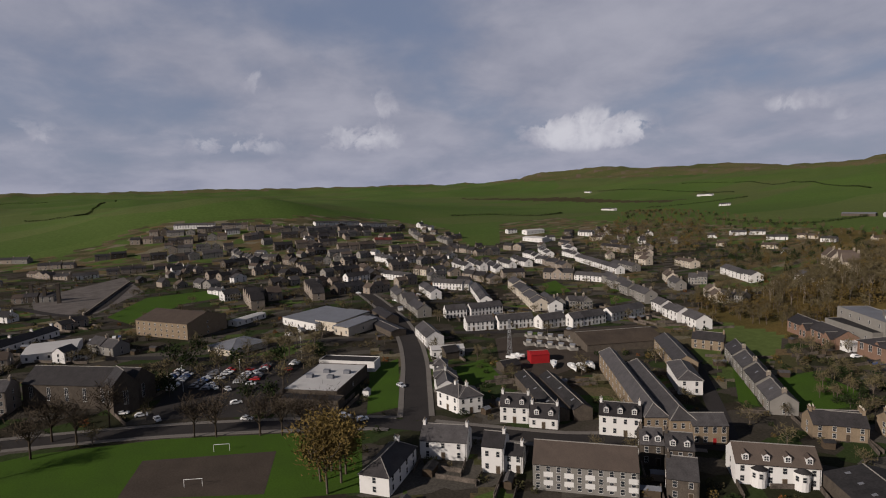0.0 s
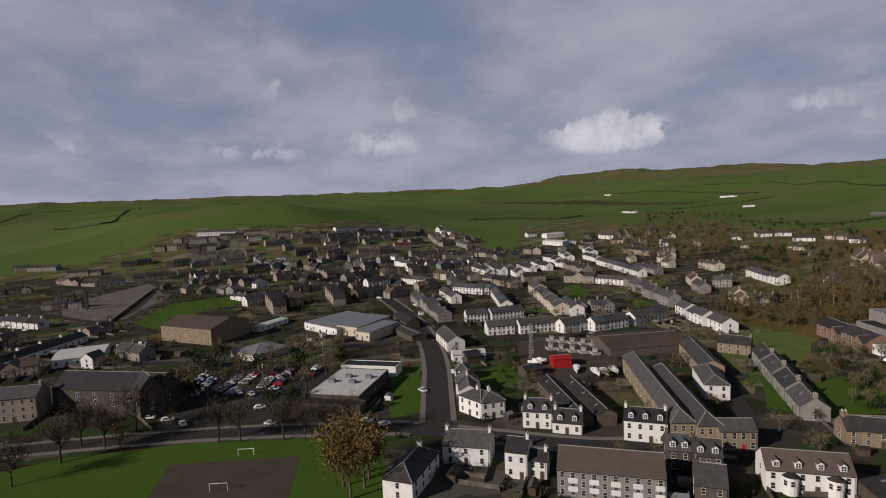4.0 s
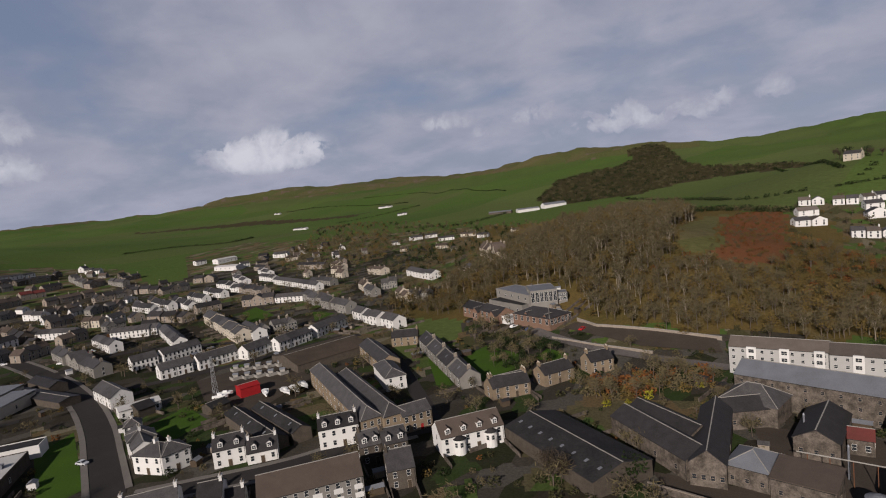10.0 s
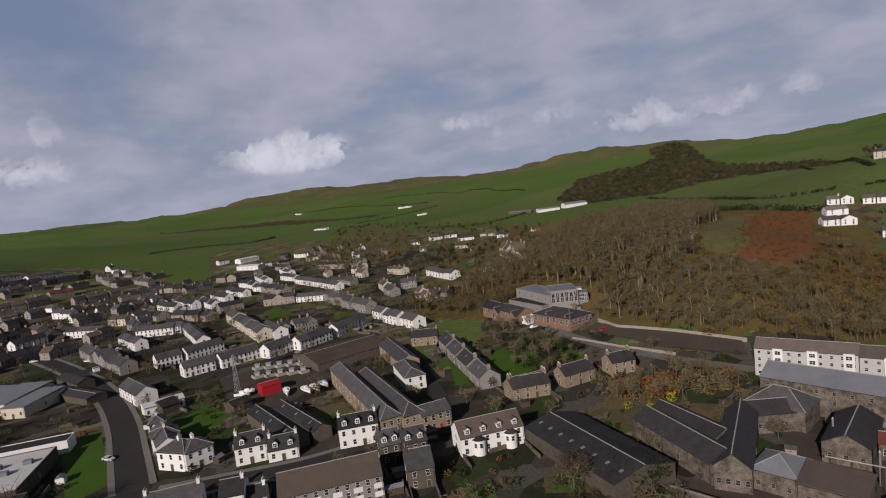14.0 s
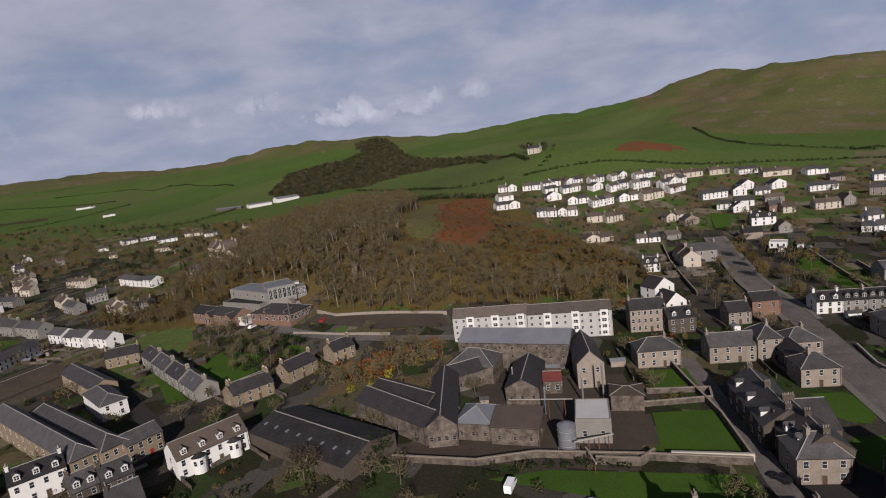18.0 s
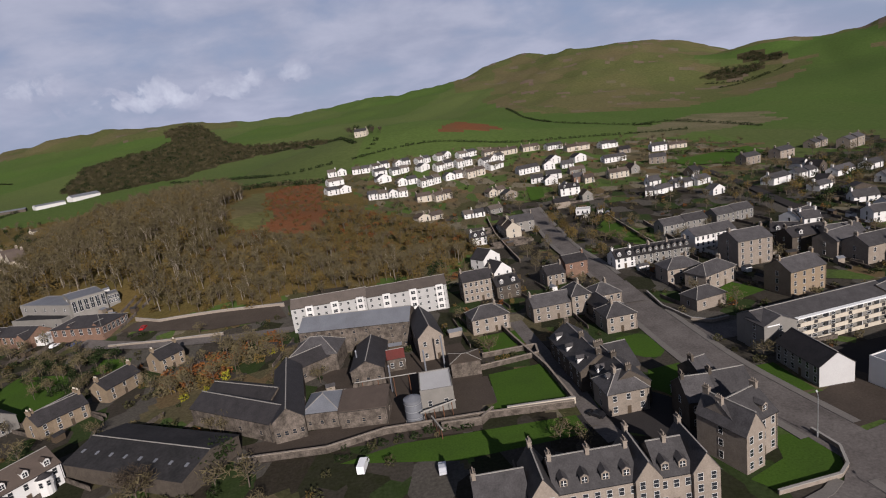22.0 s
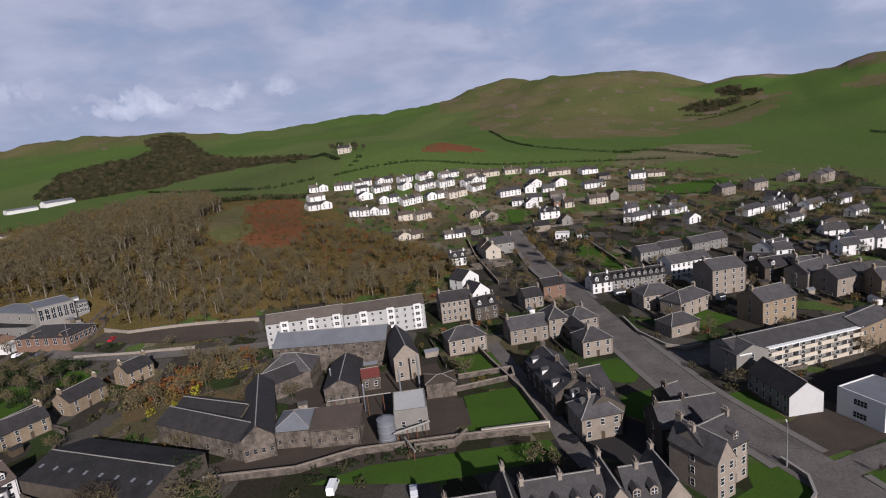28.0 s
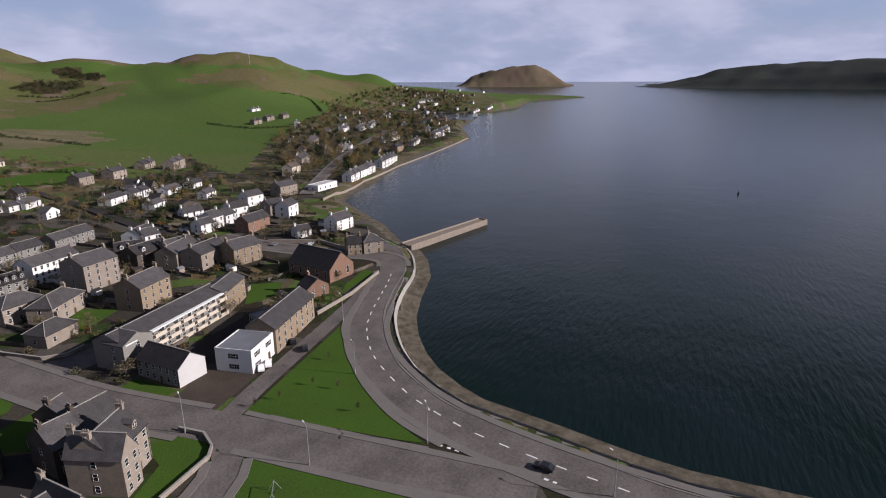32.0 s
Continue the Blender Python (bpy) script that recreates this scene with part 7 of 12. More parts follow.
house(-692.4, 400.0, 16.3, 37.5, 14.0, 5.0, 1.5, "pale metal shed with a low roof", "render_white", "roof_pale", bays=5, floors=1, chim="", door="", name="shed", category="shed")
house(-688.9, 481.0, 28.5, 14.6, 9.0, 5.0, 2.5, "white rendered terrace house with a slate roof", "render_white", "slate", bays=3, chim="", group="white terrace houses", name="terrace_house")
house(-630.8, 409.0, -2.6, 23.7, 9.0, 5.3, 2.5, "brown stone terrace house with slate roof", "stone", "slate_dark", bays=2, chim="R", group="stone terrace houses", name="stone_terrace_house")
house(-546.1, 361.4, -7.1, 31.9, 8.0, 5.0, 2.5, "white rendered terrace house with a slate roof", "render_white", "slate", bays=3, chim="", group="white terrace houses", name="terrace_house")
house(-504.6, 382.8, -4.9, 6.5, 8.0, 5.5, 3.0, "cream rendered house with a slate roof", "render_cream", "tile_brown", bays=2, chim="L", name="villa")
house(-480.0, 406.8, -4.4, 20.2, 9.0, 5.5, 2.5, "cream rendered house with a slate roof", "render_cream", "tile_brown", bays=2, chim="L", name="villa")

# houses below the wood
house(-516.0, 437.9, -19.6, 34.0, 9.0, 5.5, 2.5, "cream rendered house with a slate roof", "render_cream", "tile_brown", bays=2, chim="L", name="villa")
house(-444.7, 379.7, -7.6, 12.3, 8.0, 5.5, 3.0, "cream rendered house with a slate roof", "render_cream", "tile_brown", bays=2, chim="L", name="villa")
house(-404.0, 392.3, -22.2, 37.6, 9.0, 5.5, 2.0, "cream rendered house with a slate roof", "render_cream", "tile_brown", bays=2, chim="L", name="villa")
house(-351.9, 324.8, -32.1, 23.6, 8.0, 5.0, 3.0, "cream rendered house with a slate roof", "render_cream", "tile_brown", bays=2, chim="L", name="villa")
house(-332.0, 311.1, -23.5, 8.6, 8.0, 5.4, 3.0, "grey harled terrace house with a slate roof", "render_grey", "slate", bays=3, chim="R", group="grey terrace houses", name="terrace_house")
house(-324.1, 307.6, -23.5, 8.6, 8.0, 5.2, 3.0, "grey harled terrace house with a slate roof", "render_grey", "slate", bays=3, chim="R", group="grey terrace houses", name="terrace_house")
house(-333.0, 330.0, 39.3, 6.6, 8.0, 5.0, 3.0, "grey harled terrace house with a slate roof", "render_grey", "slate", bays=3, chim="R", group="grey terrace houses", name="terrace_house")
house(-327.9, 334.1, 39.3, 6.6, 8.0, 5.7, 3.0, "grey harled terrace house with a slate roof", "render_grey", "slate", bays=3, chim="R", group="grey terrace houses", name="terrace_house")
house(-286.9, 302.7, -31.2, 24.9, 8.0, 5.0, 3.0, "cream rendered house with a slate roof", "render_cream", "tile_brown", bays=2, chim="L", name="villa")
house(-278.8, 303.9, 7.4, 6.1, 8.0, 4.4, 2.5, "grey harled terrace house with a slate roof", "render_grey", "slate", bays=3, chim="R", group="grey terrace houses", name="terrace_house")
house(-272.8, 302.0, 7.4, 6.1, 8.0, 4.6, 2.5, "grey harled terrace house with a slate roof", "render_grey", "slate", bays=3, chim="R", group="grey terrace houses", name="terrace_house")
house(-266.8, 305.2, 7.4, 6.1, 8.0, 4.9, 2.5, "grey harled terrace house with a slate roof", "render_grey", "slate", bays=3, chim="R", group="grey terrace houses", name="terrace_house")
house(-332.0, 369.2, -23.6, 25.3, 9.0, 4.5, 2.5, "white rendered terrace house with a slate roof", "render_white", "slate", bays=3, chim="", group="white terrace houses", name="terrace_house")
house(-308.7, 359.0, -23.6, 25.3, 9.0, 4.5, 2.5, "white rendered terrace house with a slate roof", "render_white", "slate", bays=3, chim="", group="white terrace houses", name="terrace_house")
house(-554.9, 623.0, 59.2, 18.7, 9.0, 4.0, 2.2, "white rendered terrace house with a slate roof", "render_white", "slate", bays=3, chim="", group="white terrace houses", name="terrace_house")
house(-542.4, 642.3, 42.0, 18.7, 9.0, 4.0, 2.2, "white rendered terrace house with a slate roof", "render_white", "slate", bays=3, chim="", group="white terrace houses", name="terrace_house")
house(-499.2, 624.4, 38.9, 23.1, 9.0, 4.0, 2.2, "white rendered terrace house with a slate roof", "render_white", "slate", bays=3, chim="", group="white terrace houses", name="terrace_house")
house(-480.7, 653.3, 24.7, 23.8, 9.0, 4.0, 2.2, "cream rendered house with a slate roof", "render_cream", "tile_brown", bays=2, chim="L", name="villa")
house(-447.3, 642.4, 18.5, 15.6, 9.0, 4.0, 2.2, "white rendered terrace house with a slate roof", "render_white", "slate", bays=3, chim="", group="white terrace houses", name="terrace_house")
house(-457.7, 564.4, 23.1, 18.2, 9.0, 4.0, 2.2, "cream rendered house with a slate roof", "render_cream", "tile_brown", bays=2, chim="L", name="villa")
house(-409.9, 530.2, -1.0, 12.5, 7.0, 3.5, 2.0, "white rendered terrace house with a slate roof", "render_white", "slate", bays=3, chim="", group="white terrace houses", name="terrace_house")
house(-279.4, 407.2, -39.9, 24.7, 10.0, 6.5, 5.0, "gabled cream villa among trees", "render_cream", "tile_brown", bays=2, chim="R", name="villa")
house(-256.7, 388.1, -42.5, 20.0, 10.0, 7.0, 5.5, "gabled cream villa among trees", "render_cream", "tile_brown", bays=2, chim="R", name="villa", form="cross")
house(-263.9, 361.4, -24.7, 21.2, 8.0, 4.0, 2.4, "white rendered terrace house with a slate roof", "render_white", "slate", bays=3, chim="", group="white terrace houses", name="terrace_house")
house(-249.5, 354.1, 19.0, 6.2, 8.0, 4.0, 2.4, "white rendered terrace house with a slate roof", "render_white", "slate", bays=3, chim="", group="white terrace houses", name="terrace_house")
house(-510.7, 547.6, 20.2, 9.4, 7.0, 3.5, 2.0, "cream rendered house with a slate roof", "render_cream", "tile_brown", bays=2, chim="L", name="villa")
house(-562.5, 587.2, 42.8, 11.8, 7.0, 3.5, 2.0, "white rendered terrace house with a slate roof", "render_white", "slate", bays=3, chim="", group="white terrace houses", name="terrace_house")
house(-413.5, 673.0, 56.9, 12.5, 8.0, 3.5, 2.0, "cream rendered house with a slate roof", "render_cream", "tile_brown", bays=2, chim="L", name="villa")
house(-382.6, 662.1, 24.1, 15.2, 8.0, 3.5, 2.0, "white rendered terrace house with a slate roof", "render_white", "slate", bays=3, chim="", group="white terrace houses", name="terrace_house")
house(-1170.6, 884.1, -1.6, 52.0, 9.0, 4.0, 2.2, "white rendered terrace house with a slate roof", "render_white", "slate", bays=3, chim="", group="white terrace houses", name="terrace_house")
house(-690.8, 482.8, 27.4, 22.7, 9.0, 5.0, 2.5, "white rendered terrace house with a slate roof", "render_white", "slate", bays=3, chim="", group="white terrace houses", name="terrace_house")
house(-595.2, 390.9, -18.3, 38.9, 9.0, 5.0, 2.5, "white rendered terrace house with a slate roof", "render_white", "slate", bays=3, chim="", group="white terrace houses", name="terrace_house")
house(-581.1, 349.1, -20.8, 59.3, 9.0, 5.0, 2.5, "white rendered terrace house with a slate roof", "render_white", "slate", bays=3, chim="", group="white terrace houses", name="terrace_house")
house(-1255.7, 1281.1, -3.5, 56.7, 9.0, 4.0, 2.2, "white rendered terrace house with a slate roof", "render_white", "slate", bays=3, chim="", group="white terrace houses", name="terrace_house")
house(-967.5, 1035.3, 40.0, 11.7, 9.0, 4.0, 2.2, "white rendered terrace house with a slate roof", "render_white", "slate", bays=3, chim="", group="white terrace houses", name="terrace_house")
house(-958.5, 1042.8, 40.0, 11.7, 9.0, 4.0, 2.2, "white rendered terrace house with a slate roof", "render_white", "slate", bays=3, chim="", group="white terrace houses", name="terrace_house")
house(-566.0, 874.0, 22.0, 42.0, 14.0, 3.6, 1.5, "long dark farm shed", "stone_dark", "sheet_grey", bays=0, chim="", name="shed", category="shed", door="", sides=0)
house(-518.0, 890.0, 48.0, 40.0, 14.0, 4.6, 2.0, "white farm shed with a grey roof", "render_white", "sheet_grey", bays=0, chim="", name="shed", category="shed", door="", sides=0)
house(-488.0, 932.0, 56.0, 44.0, 16.0, 5.0, 3.4, "white farm shed with a grey roof", "render_white", "sheet_grey", bays=0, chim="", name="shed", category="shed", door="", sides=0)
house(-1869.9, 1313.6, 5.4, 32.4, 8.0, 4.0, 2.0, "white rendered terrace house with a slate roof", "render_white", "slate", bays=3, chim="", group="white terrace houses", name="terrace_house")

# the school
house(-191.3, 263.2, -24.0, 19.4, 10.0, 4.6, 3.0, "red sandstone school wing with white windows", "stone_red", "slate_dark", bays=4, floors=1, chim="", win=(1.6, 3.0), door="", name="school", category="school")
house(-173.5, 255.3, -24.0, 19.4, 10.0, 4.6, 3.0, "red sandstone school wing with white windows", "stone_red", "slate_dark", bays=4, floors=1, chim="", win=(1.6, 3.0), door="", name="school", category="school")
house(-161.3, 249.9, -20.2, 9.5, 6.0, 3.2, 0.3, "low white building with a flat roof", "render_white", "roof_pale", "flat", bays=3, floors=1, chim="", door="")
house(-142.6, 250.3, -15.5, 26.0, 15.5, 4.6, 3.0, "red sandstone school block with hipped slate roof", "stone_red", "slate_dark", "hip", bays=6, floors=1, chim="", win=(1.6, 3.0), door="", sides=6, name="school", category="school")
house(-169.1, 266.3, -20.0, 29.8, 12.0, 5.0, 0.3, "low school block with dark flat roof", "render_grey", "sheet_dark", "flat", bays=4, floors=1, chim="", door="", name="school", category="school")
house(-167.2, 273.7, -26.8, 35.0, 14.0, 7.5, 0.3, "grey concrete block with a flat roof", "render_grey", "sheet_grey", "flat", bays=5, floors=2, chim="", door="", name="school", category="school")
house(-153.8, 271.6, 37.8, 14.3, 18.6, 8.5, 0.3, "grey school hall with tall glazed strips", "render_grey", "sheet_grey", "flat", bays=6, floors=1, chim="", door="", win=(1.5, 5.5), name="school", category="school")
house(-142.0, 273.5, 30.7, 4.7, 8.0, 4.5, 0.3, "grey concrete block with a flat roof", "render_grey", "sheet_grey", "flat", bays=5, floors=2, chim="", door="", name="school", category="school")
house(-112.6, 169.3, 49.7, 14.0, 8.0, 4.6, 2.8, "brown stone cottage with a dark slate roof", "stone_warm", "slate_dark", name="cottage", bays=4)
house(-103.8, 187.4, 64.3, 13.6, 8.0, 4.6, 2.8, "brown stone cottage with a dark slate roof", "stone_warm", "slate_dark", name="cottage", bays=3)
house(-92.8, 203.2, 55.1, 10.0, 8.0, 5.0, 2.8, "brown stone cottage with a dark slate roof", "stone_warm", "slate_dark", name="cottage", bays=3, chim="LR")

for gx, gy in ((-186.5, 256.0), (-170.0, 248.6), (-134.8, 243.2), (-147.4, 246.6)):
    house(gx, gy, -21.0, 5.4, 5.0, 4.8, 2.4, "small gabled school bay with tall white windows", "stone_red", "slate_dark", "cross", bays=2, floors=1, chim="", win=(1.2, 2.6), door="", sides=0, name="school", category="school")

# big white house and sheds
house(-136.0, 173.3, -35.4, 15.2, 8.6, 4.7, 3.0, "grey harled stepped terrace house with a skylight", "render_grey", "slate", bays=3, chim="R", lights=1, name="terrace_house")
house(-102.6, 129.7, 55.7, 19.7, 10.0, 5.6, 3.4, "large white house with four dark roof dormers", "render_white", "tile_brown", bays=6, dormers=4, chim="", turrets=2)
house(-70.9, 135.2, -26.5, 40.4, 18.6, 4.5, 2.2, "wide low warehouse with a dark felted roof", "stone_dark", "sheet_dark", bays=0, chim="", name="warehouse", category="warehouse", door="", sides=0, lights=8)

# distillery
house(-51.0, 148.5, -34.0, 31.4, 9.9, 5.5, 2.6, "old stone distillery range with dark slate roof", "rubble", "slate_dark", bays=4, floors=1, chim="", door="", win=(0.9, 1.2), name="distillery_range", category="distillery", style="stone")
house(-51.5, 156.9, -29.9, 24.2, 10.9, 5.5, 2.6, "old stone distillery range with dark slate roof", "rubble", "slate_dark", bays=4, floors=1, chim="", door="", win=(0.9, 1.2), name="distillery_range", category="distillery", style="stone")
house(-38.7, 152.3, 9.6, 8.1, 34.6, 6.0, 3.2, "old stone distillery range with dark slate roof", "rubble", "slate_dark", bays=4, floors=1, chim="", door="", win=(0.9, 1.2), name="distillery_range", category="distillery", style="stone", form="cross")
house(-33.8, 181.6, -9.3, 15.8, 12.0, 6.0, 4.0, "stone distillery building with a pyramid roof", "rubble", "slate", "hip", bays=0, chim="", door="", sides=0, name="distillery_range", category="distillery")
house(-15.9, 169.5, -3.0, 10.0, 21.0, 5.2, 2.8, "old stone distillery range with rooflights", "rubble", "slate_dark", bays=3, floors=1, chim="", door="", win=(0.9, 1.2), name="distillery_range", category="distillery", style="stone", form="cross")
house(-27.5, 143.8, -6.8, 9.7, 11.0, 5.0, 2.6, "rubble warehouse with a pale hipped sheet roof", "rubble", "sheet_grey", "hip", bays=3, floors=1, chim="", door="", win=(0.8, 1.0), name="distillery_range", category="distillery", style="stone")
house(-16.4, 140.3, -6.1, 12.5, 9.0, 5.0, 1.5, "rubble warehouse with a mossy lean roof", "rubble", "tile_brown", "mono", bays=3, floors=1, chim="", door="", win=(0.8, 1.0), name="distillery_range", category="distillery", style="stone")
house(-20.5, 194.7, -9.6, 39.6, 14.0, 9.0, 3.0, "tall old warehouse with a grey sheet roof", "rubble", "sheet_grey", bays=9, floors=3, chim="", door="", win=(0.8, 1.0), name="warehouse", category="warehouse", style="stone")
house(2.9, 179.6, 6.1, 8.2, 20.2, 8.0, 4.0, "stone still house with dark roof and rooflights", "stone", "slate_dark", "cross", bays=2, floors=2, chim="", name="still_house", category="distillery", lights=0)
house(3.1, 142.3, -1.0, 8.8, 11.4, 6.3, 0.3, "pale flat-roofed distillery block", "render_grey", "roof_pale", "flat", bays=2, floors=1, chim="", door="", name="distillery_block", category="distillery")
house(-7.9, 169.6, 2.0, 5.6, 7.0, 4.2, 1.6, "small distillery building with a dull red roof", "rubble", "tile_red", bays=2, floors=1, chim="", door="", name="distillery_block", category="distillery")
house(13.0, 157.6, -2.0, 8.8, 7.4, 4.6, 1.0, "squat old stone store with a mossy roof", "rubble", "sheet_brown", "hip", bays=0, chim="", door="", sides=0, name="store", category="shed")
house(-33.0, 221.0, 2.0, 30.0, 10.0, 10.0, 2.4, "four-storey pale harled flats below a wooded bank", "harl_pale", "tile_pale", bays=10, floors=4, chim="", door="", win=(0.9, 1.0), sides=2, name="flats", bay_every=3)
house(-2.0, 221.4, 2.0, 32.0, 10.6, 10.3, 2.4, "four-storey pale harled flats below a wooded bank", "harl_pale", "tile_pale", bays=10, floors=4, chim="", door="", win=(0.9, 1.0), sides=3, name="flats", bay_every=3)

# by the kirk street
house(27.2, 224.0, 4.8, 13.4, 9.0, 9.0, 3.0, "three-storey stone tenement with white shops below", "stone", "slate_dark", bays=6, floors=3, chim="LR", name="tenement")
house(38.2, 220.7, 11.4, 10.4, 9.0, 6.0, 3.0, "dark stone house with roof dormers", "stone_dark", "slate_dark", bays=3, dormers=2)
house(38.2, 268.9, 35.8, 11.6, 9.0, 5.5, 4.0, "white house with its gable to the street", "render_white", "slate_dark", "cross", bays=2, chim="")
house(39.2, 243.1, 26.9, 9.6, 9.0, 5.5, 4.0, "white house with its gable to the street", "render_white", "slate_dark", "cross", bays=2, chim="")
house(25.4, 188.8, 7.4, 13.6, 9.0, 5.6, 3.0, "grey sandstone house with a hipped slate roof", "stone", "slate", "hip", bays=4, chim="R", name="villa")
house(48.2, 190.2, 4.0, 14.4, 9.0, 5.6, 3.0, "grey sandstone house with a slate roof", "stone", "slate", bays=4, chim="L", name="villa")
house(58.8, 190.6, 3.0, 7.2, 10.0, 7.6, 3.0, "tall grey sandstone house with a hipped slate roof", "stone", "slate", "hip", chim="R", name="villa", bays=2, floors=3)
house(68.0, 190.0, 6.4, 10.6, 9.4, 6.2, 3.0, "grey sandstone house with a hipped slate roof", "stone", "slate", "hip", bays=4, chim="R", name="villa")
house(64.4, 179.6, 3.5, 6.6, 10.6, 5.0, 2.8, "narrow gabled link between two villas", "stone_dark", "slate_dark", "cross", bays=1, chim="", door="", name="villa")
house(60.1, 226.7, 8.2, 8.3, 8.0, 5.0, 3.0, "stone house with a blue slate roof", "stone", "slate_dark", bays=3, chim="R")
house(71.1, 233.1, 7.5, 10.2, 8.0, 7.0, 2.5, "red stone house with slate roof", "stone_red", "slate_dark", bays=2, chim="R")
house(65.3, 170.6, 3.5, 10.2, 9.0, 5.6, 3.0, "sandstone villa with a hipped slate roof", "stone", "slate", "hip", bays=3, chim="L", name="villa")
house(47.8, 124.3, 3.0, 10.4, 9.0, 6.0, 3.4, "sandstone villa with a hipped slate roof", "stone", "slate", "hip", bays=3, chim="L", name="villa")
house(45.6, 145.6, -87.1, 24.7, 11.0, 6.0, 4.0, "rambling dark stone house with many gables", "stone_dark", "slate", bays=5, dormers=3, chim="LCR", name="mansion")
house(48.9, 130.5, -85.8, 16.6, 11.0, 6.0, 4.0, "rambling dark stone house with many gables", "stone_dark", "slate", bays=5, dormers=3, chim="LCR", name="mansion")
house(50.9, 138.4, -83.9, 15.0, 9.0, 6.0, 4.0, "dark stone building with a slate roof", "stone_dark", "slate", bays=2, chim="L", form="cross")
house(42.2, 318.2, 7.1, 8.8, 8.0, 4.5, 3.0, "white house with two roof dormers", "render_white", "slate_dark", bays=3, dormers=2)
house(62.9, 329.2, -87.2, 24.1, 9.0, 6.0, 3.5, "cream rendered house with a slate roof", "render_cream", "tile_brown", bays=2, chim="L", name="villa")
house(70.4, 334.3, 3.5, 16.6, 9.0, 6.7, 3.5, "grey harled terrace house with a slate roof", "render_grey", "slate", bays=3, chim="R", group="grey terrace houses", name="terrace_house")

# tenements
house(28.6, 92.6, -1.0, 15.6, 10.0, 7.0, 4.2, "long sandstone tenement with stone gablets", "stone", "slate", bays=7, floors=2, chim="LCR", dormers=4, name="tenement")
house(38.0, 92.3, -1.0, 5.0, 11.4, 7.4, 3.6, "sandstone tenement bay with a pointed gable", "stone", "slate", "cross", bays=2, floors=3, chim="R", door="", name="tenement")
house(43.2, 92.0, -1.0, 6.6, 10.0, 7.0, 4.2, "long sandstone tenement with stone gablets", "stone", "slate", floors=2, chim="C", dormers=2, name="tenement", bays=3)
house(48.6, 91.8, -1.0, 5.0, 11.4, 7.4, 3.6, "sandstone tenement bay with a pointed gable", "stone", "slate", "cross", bays=2, floors=3, chim="R", door="", name="tenement")
house(18.8, 92.8, -1.0, 5.0, 11.4, 7.4, 3.6, "sandstone tenement bay with a pointed gable", "stone", "slate", "cross", bays=2, floors=3, chim="R", door="", name="tenement")
house(11.4, 93.4, -1.0, 10.0, 9.0, 6.0, 3.6, "low end of the sandstone tenement", "stone", "slate", floors=2, chim="L", name="tenement", bays=4)
house(63.2, 100.4, 20.7, 11.2, 9.6, 8.6, 3.8, "three-storey sandstone corner tenement with gablets", "stone", "slate", bays=4, floors=3, chim="LR", dormers=2, name="tenement")
house(60.0, 98.0, 20.7, 5.2, 11.6, 8.6, 4.0, "tall gabled bay of the corner tenement", "stone", "slate", "cross", bays=2, floors=3, chim="R", door="", name="tenement")
house(60.9, 113.4, -5.2, 6.5, 10.0, 7.0, 3.6, "dark stone building with a slate roof", "stone_dark", "slate", bays=2, chim="L")
house(68.6, 113.8, 0.8, 8.8, 10.0, 7.0, 3.6, "dark stone building with a slate roof", "stone_dark", "slate", bays=2, chim="L")

# main road
house(93.4, 234.3, 1.3, 9.0, 9.0, 4.8, 2.8, "white house with two roof dormers", "render_white", "slate_dark", bays=3, dormers=2)
house(102.4, 234.3, -0.6, 8.2, 9.0, 4.8, 2.8, "grey stone terrace shop with white dormers", "render_grey", "slate_dark", bays=3, dormers=3, chim="R", name="shop_house")
house(110.6, 234.2, -0.6, 8.2, 9.0, 4.8, 2.8, "grey stone terrace shop with white dormers", "render_grey", "slate_dark", bays=3, dormers=3, chim="R", name="shop_house")
house(118.8, 234.1, -0.6, 8.2, 9.0, 4.8, 2.8, "grey stone terrace shop with white dormers", "render_grey", "slate_dark", bays=3, dormers=3, chim="R", name="shop_house")
house(130.4, 236.7, 7.1, 10.3, 10.0, 8.0, 2.8, "three-storey white flats with a slate roof", "render_white", "slate", bays=4, floors=3, chim="", name="flats")
house(140.6, 238.0, 7.1, 10.3, 10.0, 8.0, 2.8, "three-storey white flats with a slate roof", "render_white", "slate", bays=4, floors=3, chim="", name="flats")
house(136.6, 212.4, 3.6, 15.0, 13.0, 10.5, 3.0, "tall dark stone tenement with slate roof", "stone", "slate", bays=4, floors=4, chim="LR", name="tenement")
house(134.9, 272.4, 5.7, 12.3, 9.0, 5.2, 2.6, "two-storey pale grey flats with slate roof", "render_grey", "slate", bays=4, floors=2, chim="", name="flats")
house(147.2, 273.6, 5.7, 12.3, 9.0, 5.2, 2.6, "two-storey pale grey flats with slate roof", "render_grey", "slate", bays=4, floors=2, chim="", name="flats")
house(163.0, 274.6, 9.1, 11.0, 9.0, 5.2, 2.6, "two-storey pale grey flats with slate roof", "render_grey", "slate", bays=4, floors=2, chim="", name="flats")
house(173.9, 276.3, 9.1, 11.0, 9.0, 5.2, 2.6, "two-storey pale grey flats with slate roof", "render_grey", "slate", bays=4, floors=2, chim="", name="flats")
house(104.8, 205.2, 1.0, 14.2, 10.0, 6.0, 3.0, "grey sandstone house with a hipped slate roof", "stone", "slate", "hip", bays=4, chim="R", name="villa")
house(111.3, 193.9, 23.7, 17.0, 9.0, 6.0, 3.0, "grey sandstone house with a hipped slate roof", "stone", "slate", "hip", bays=4, chim="R", name="villa")
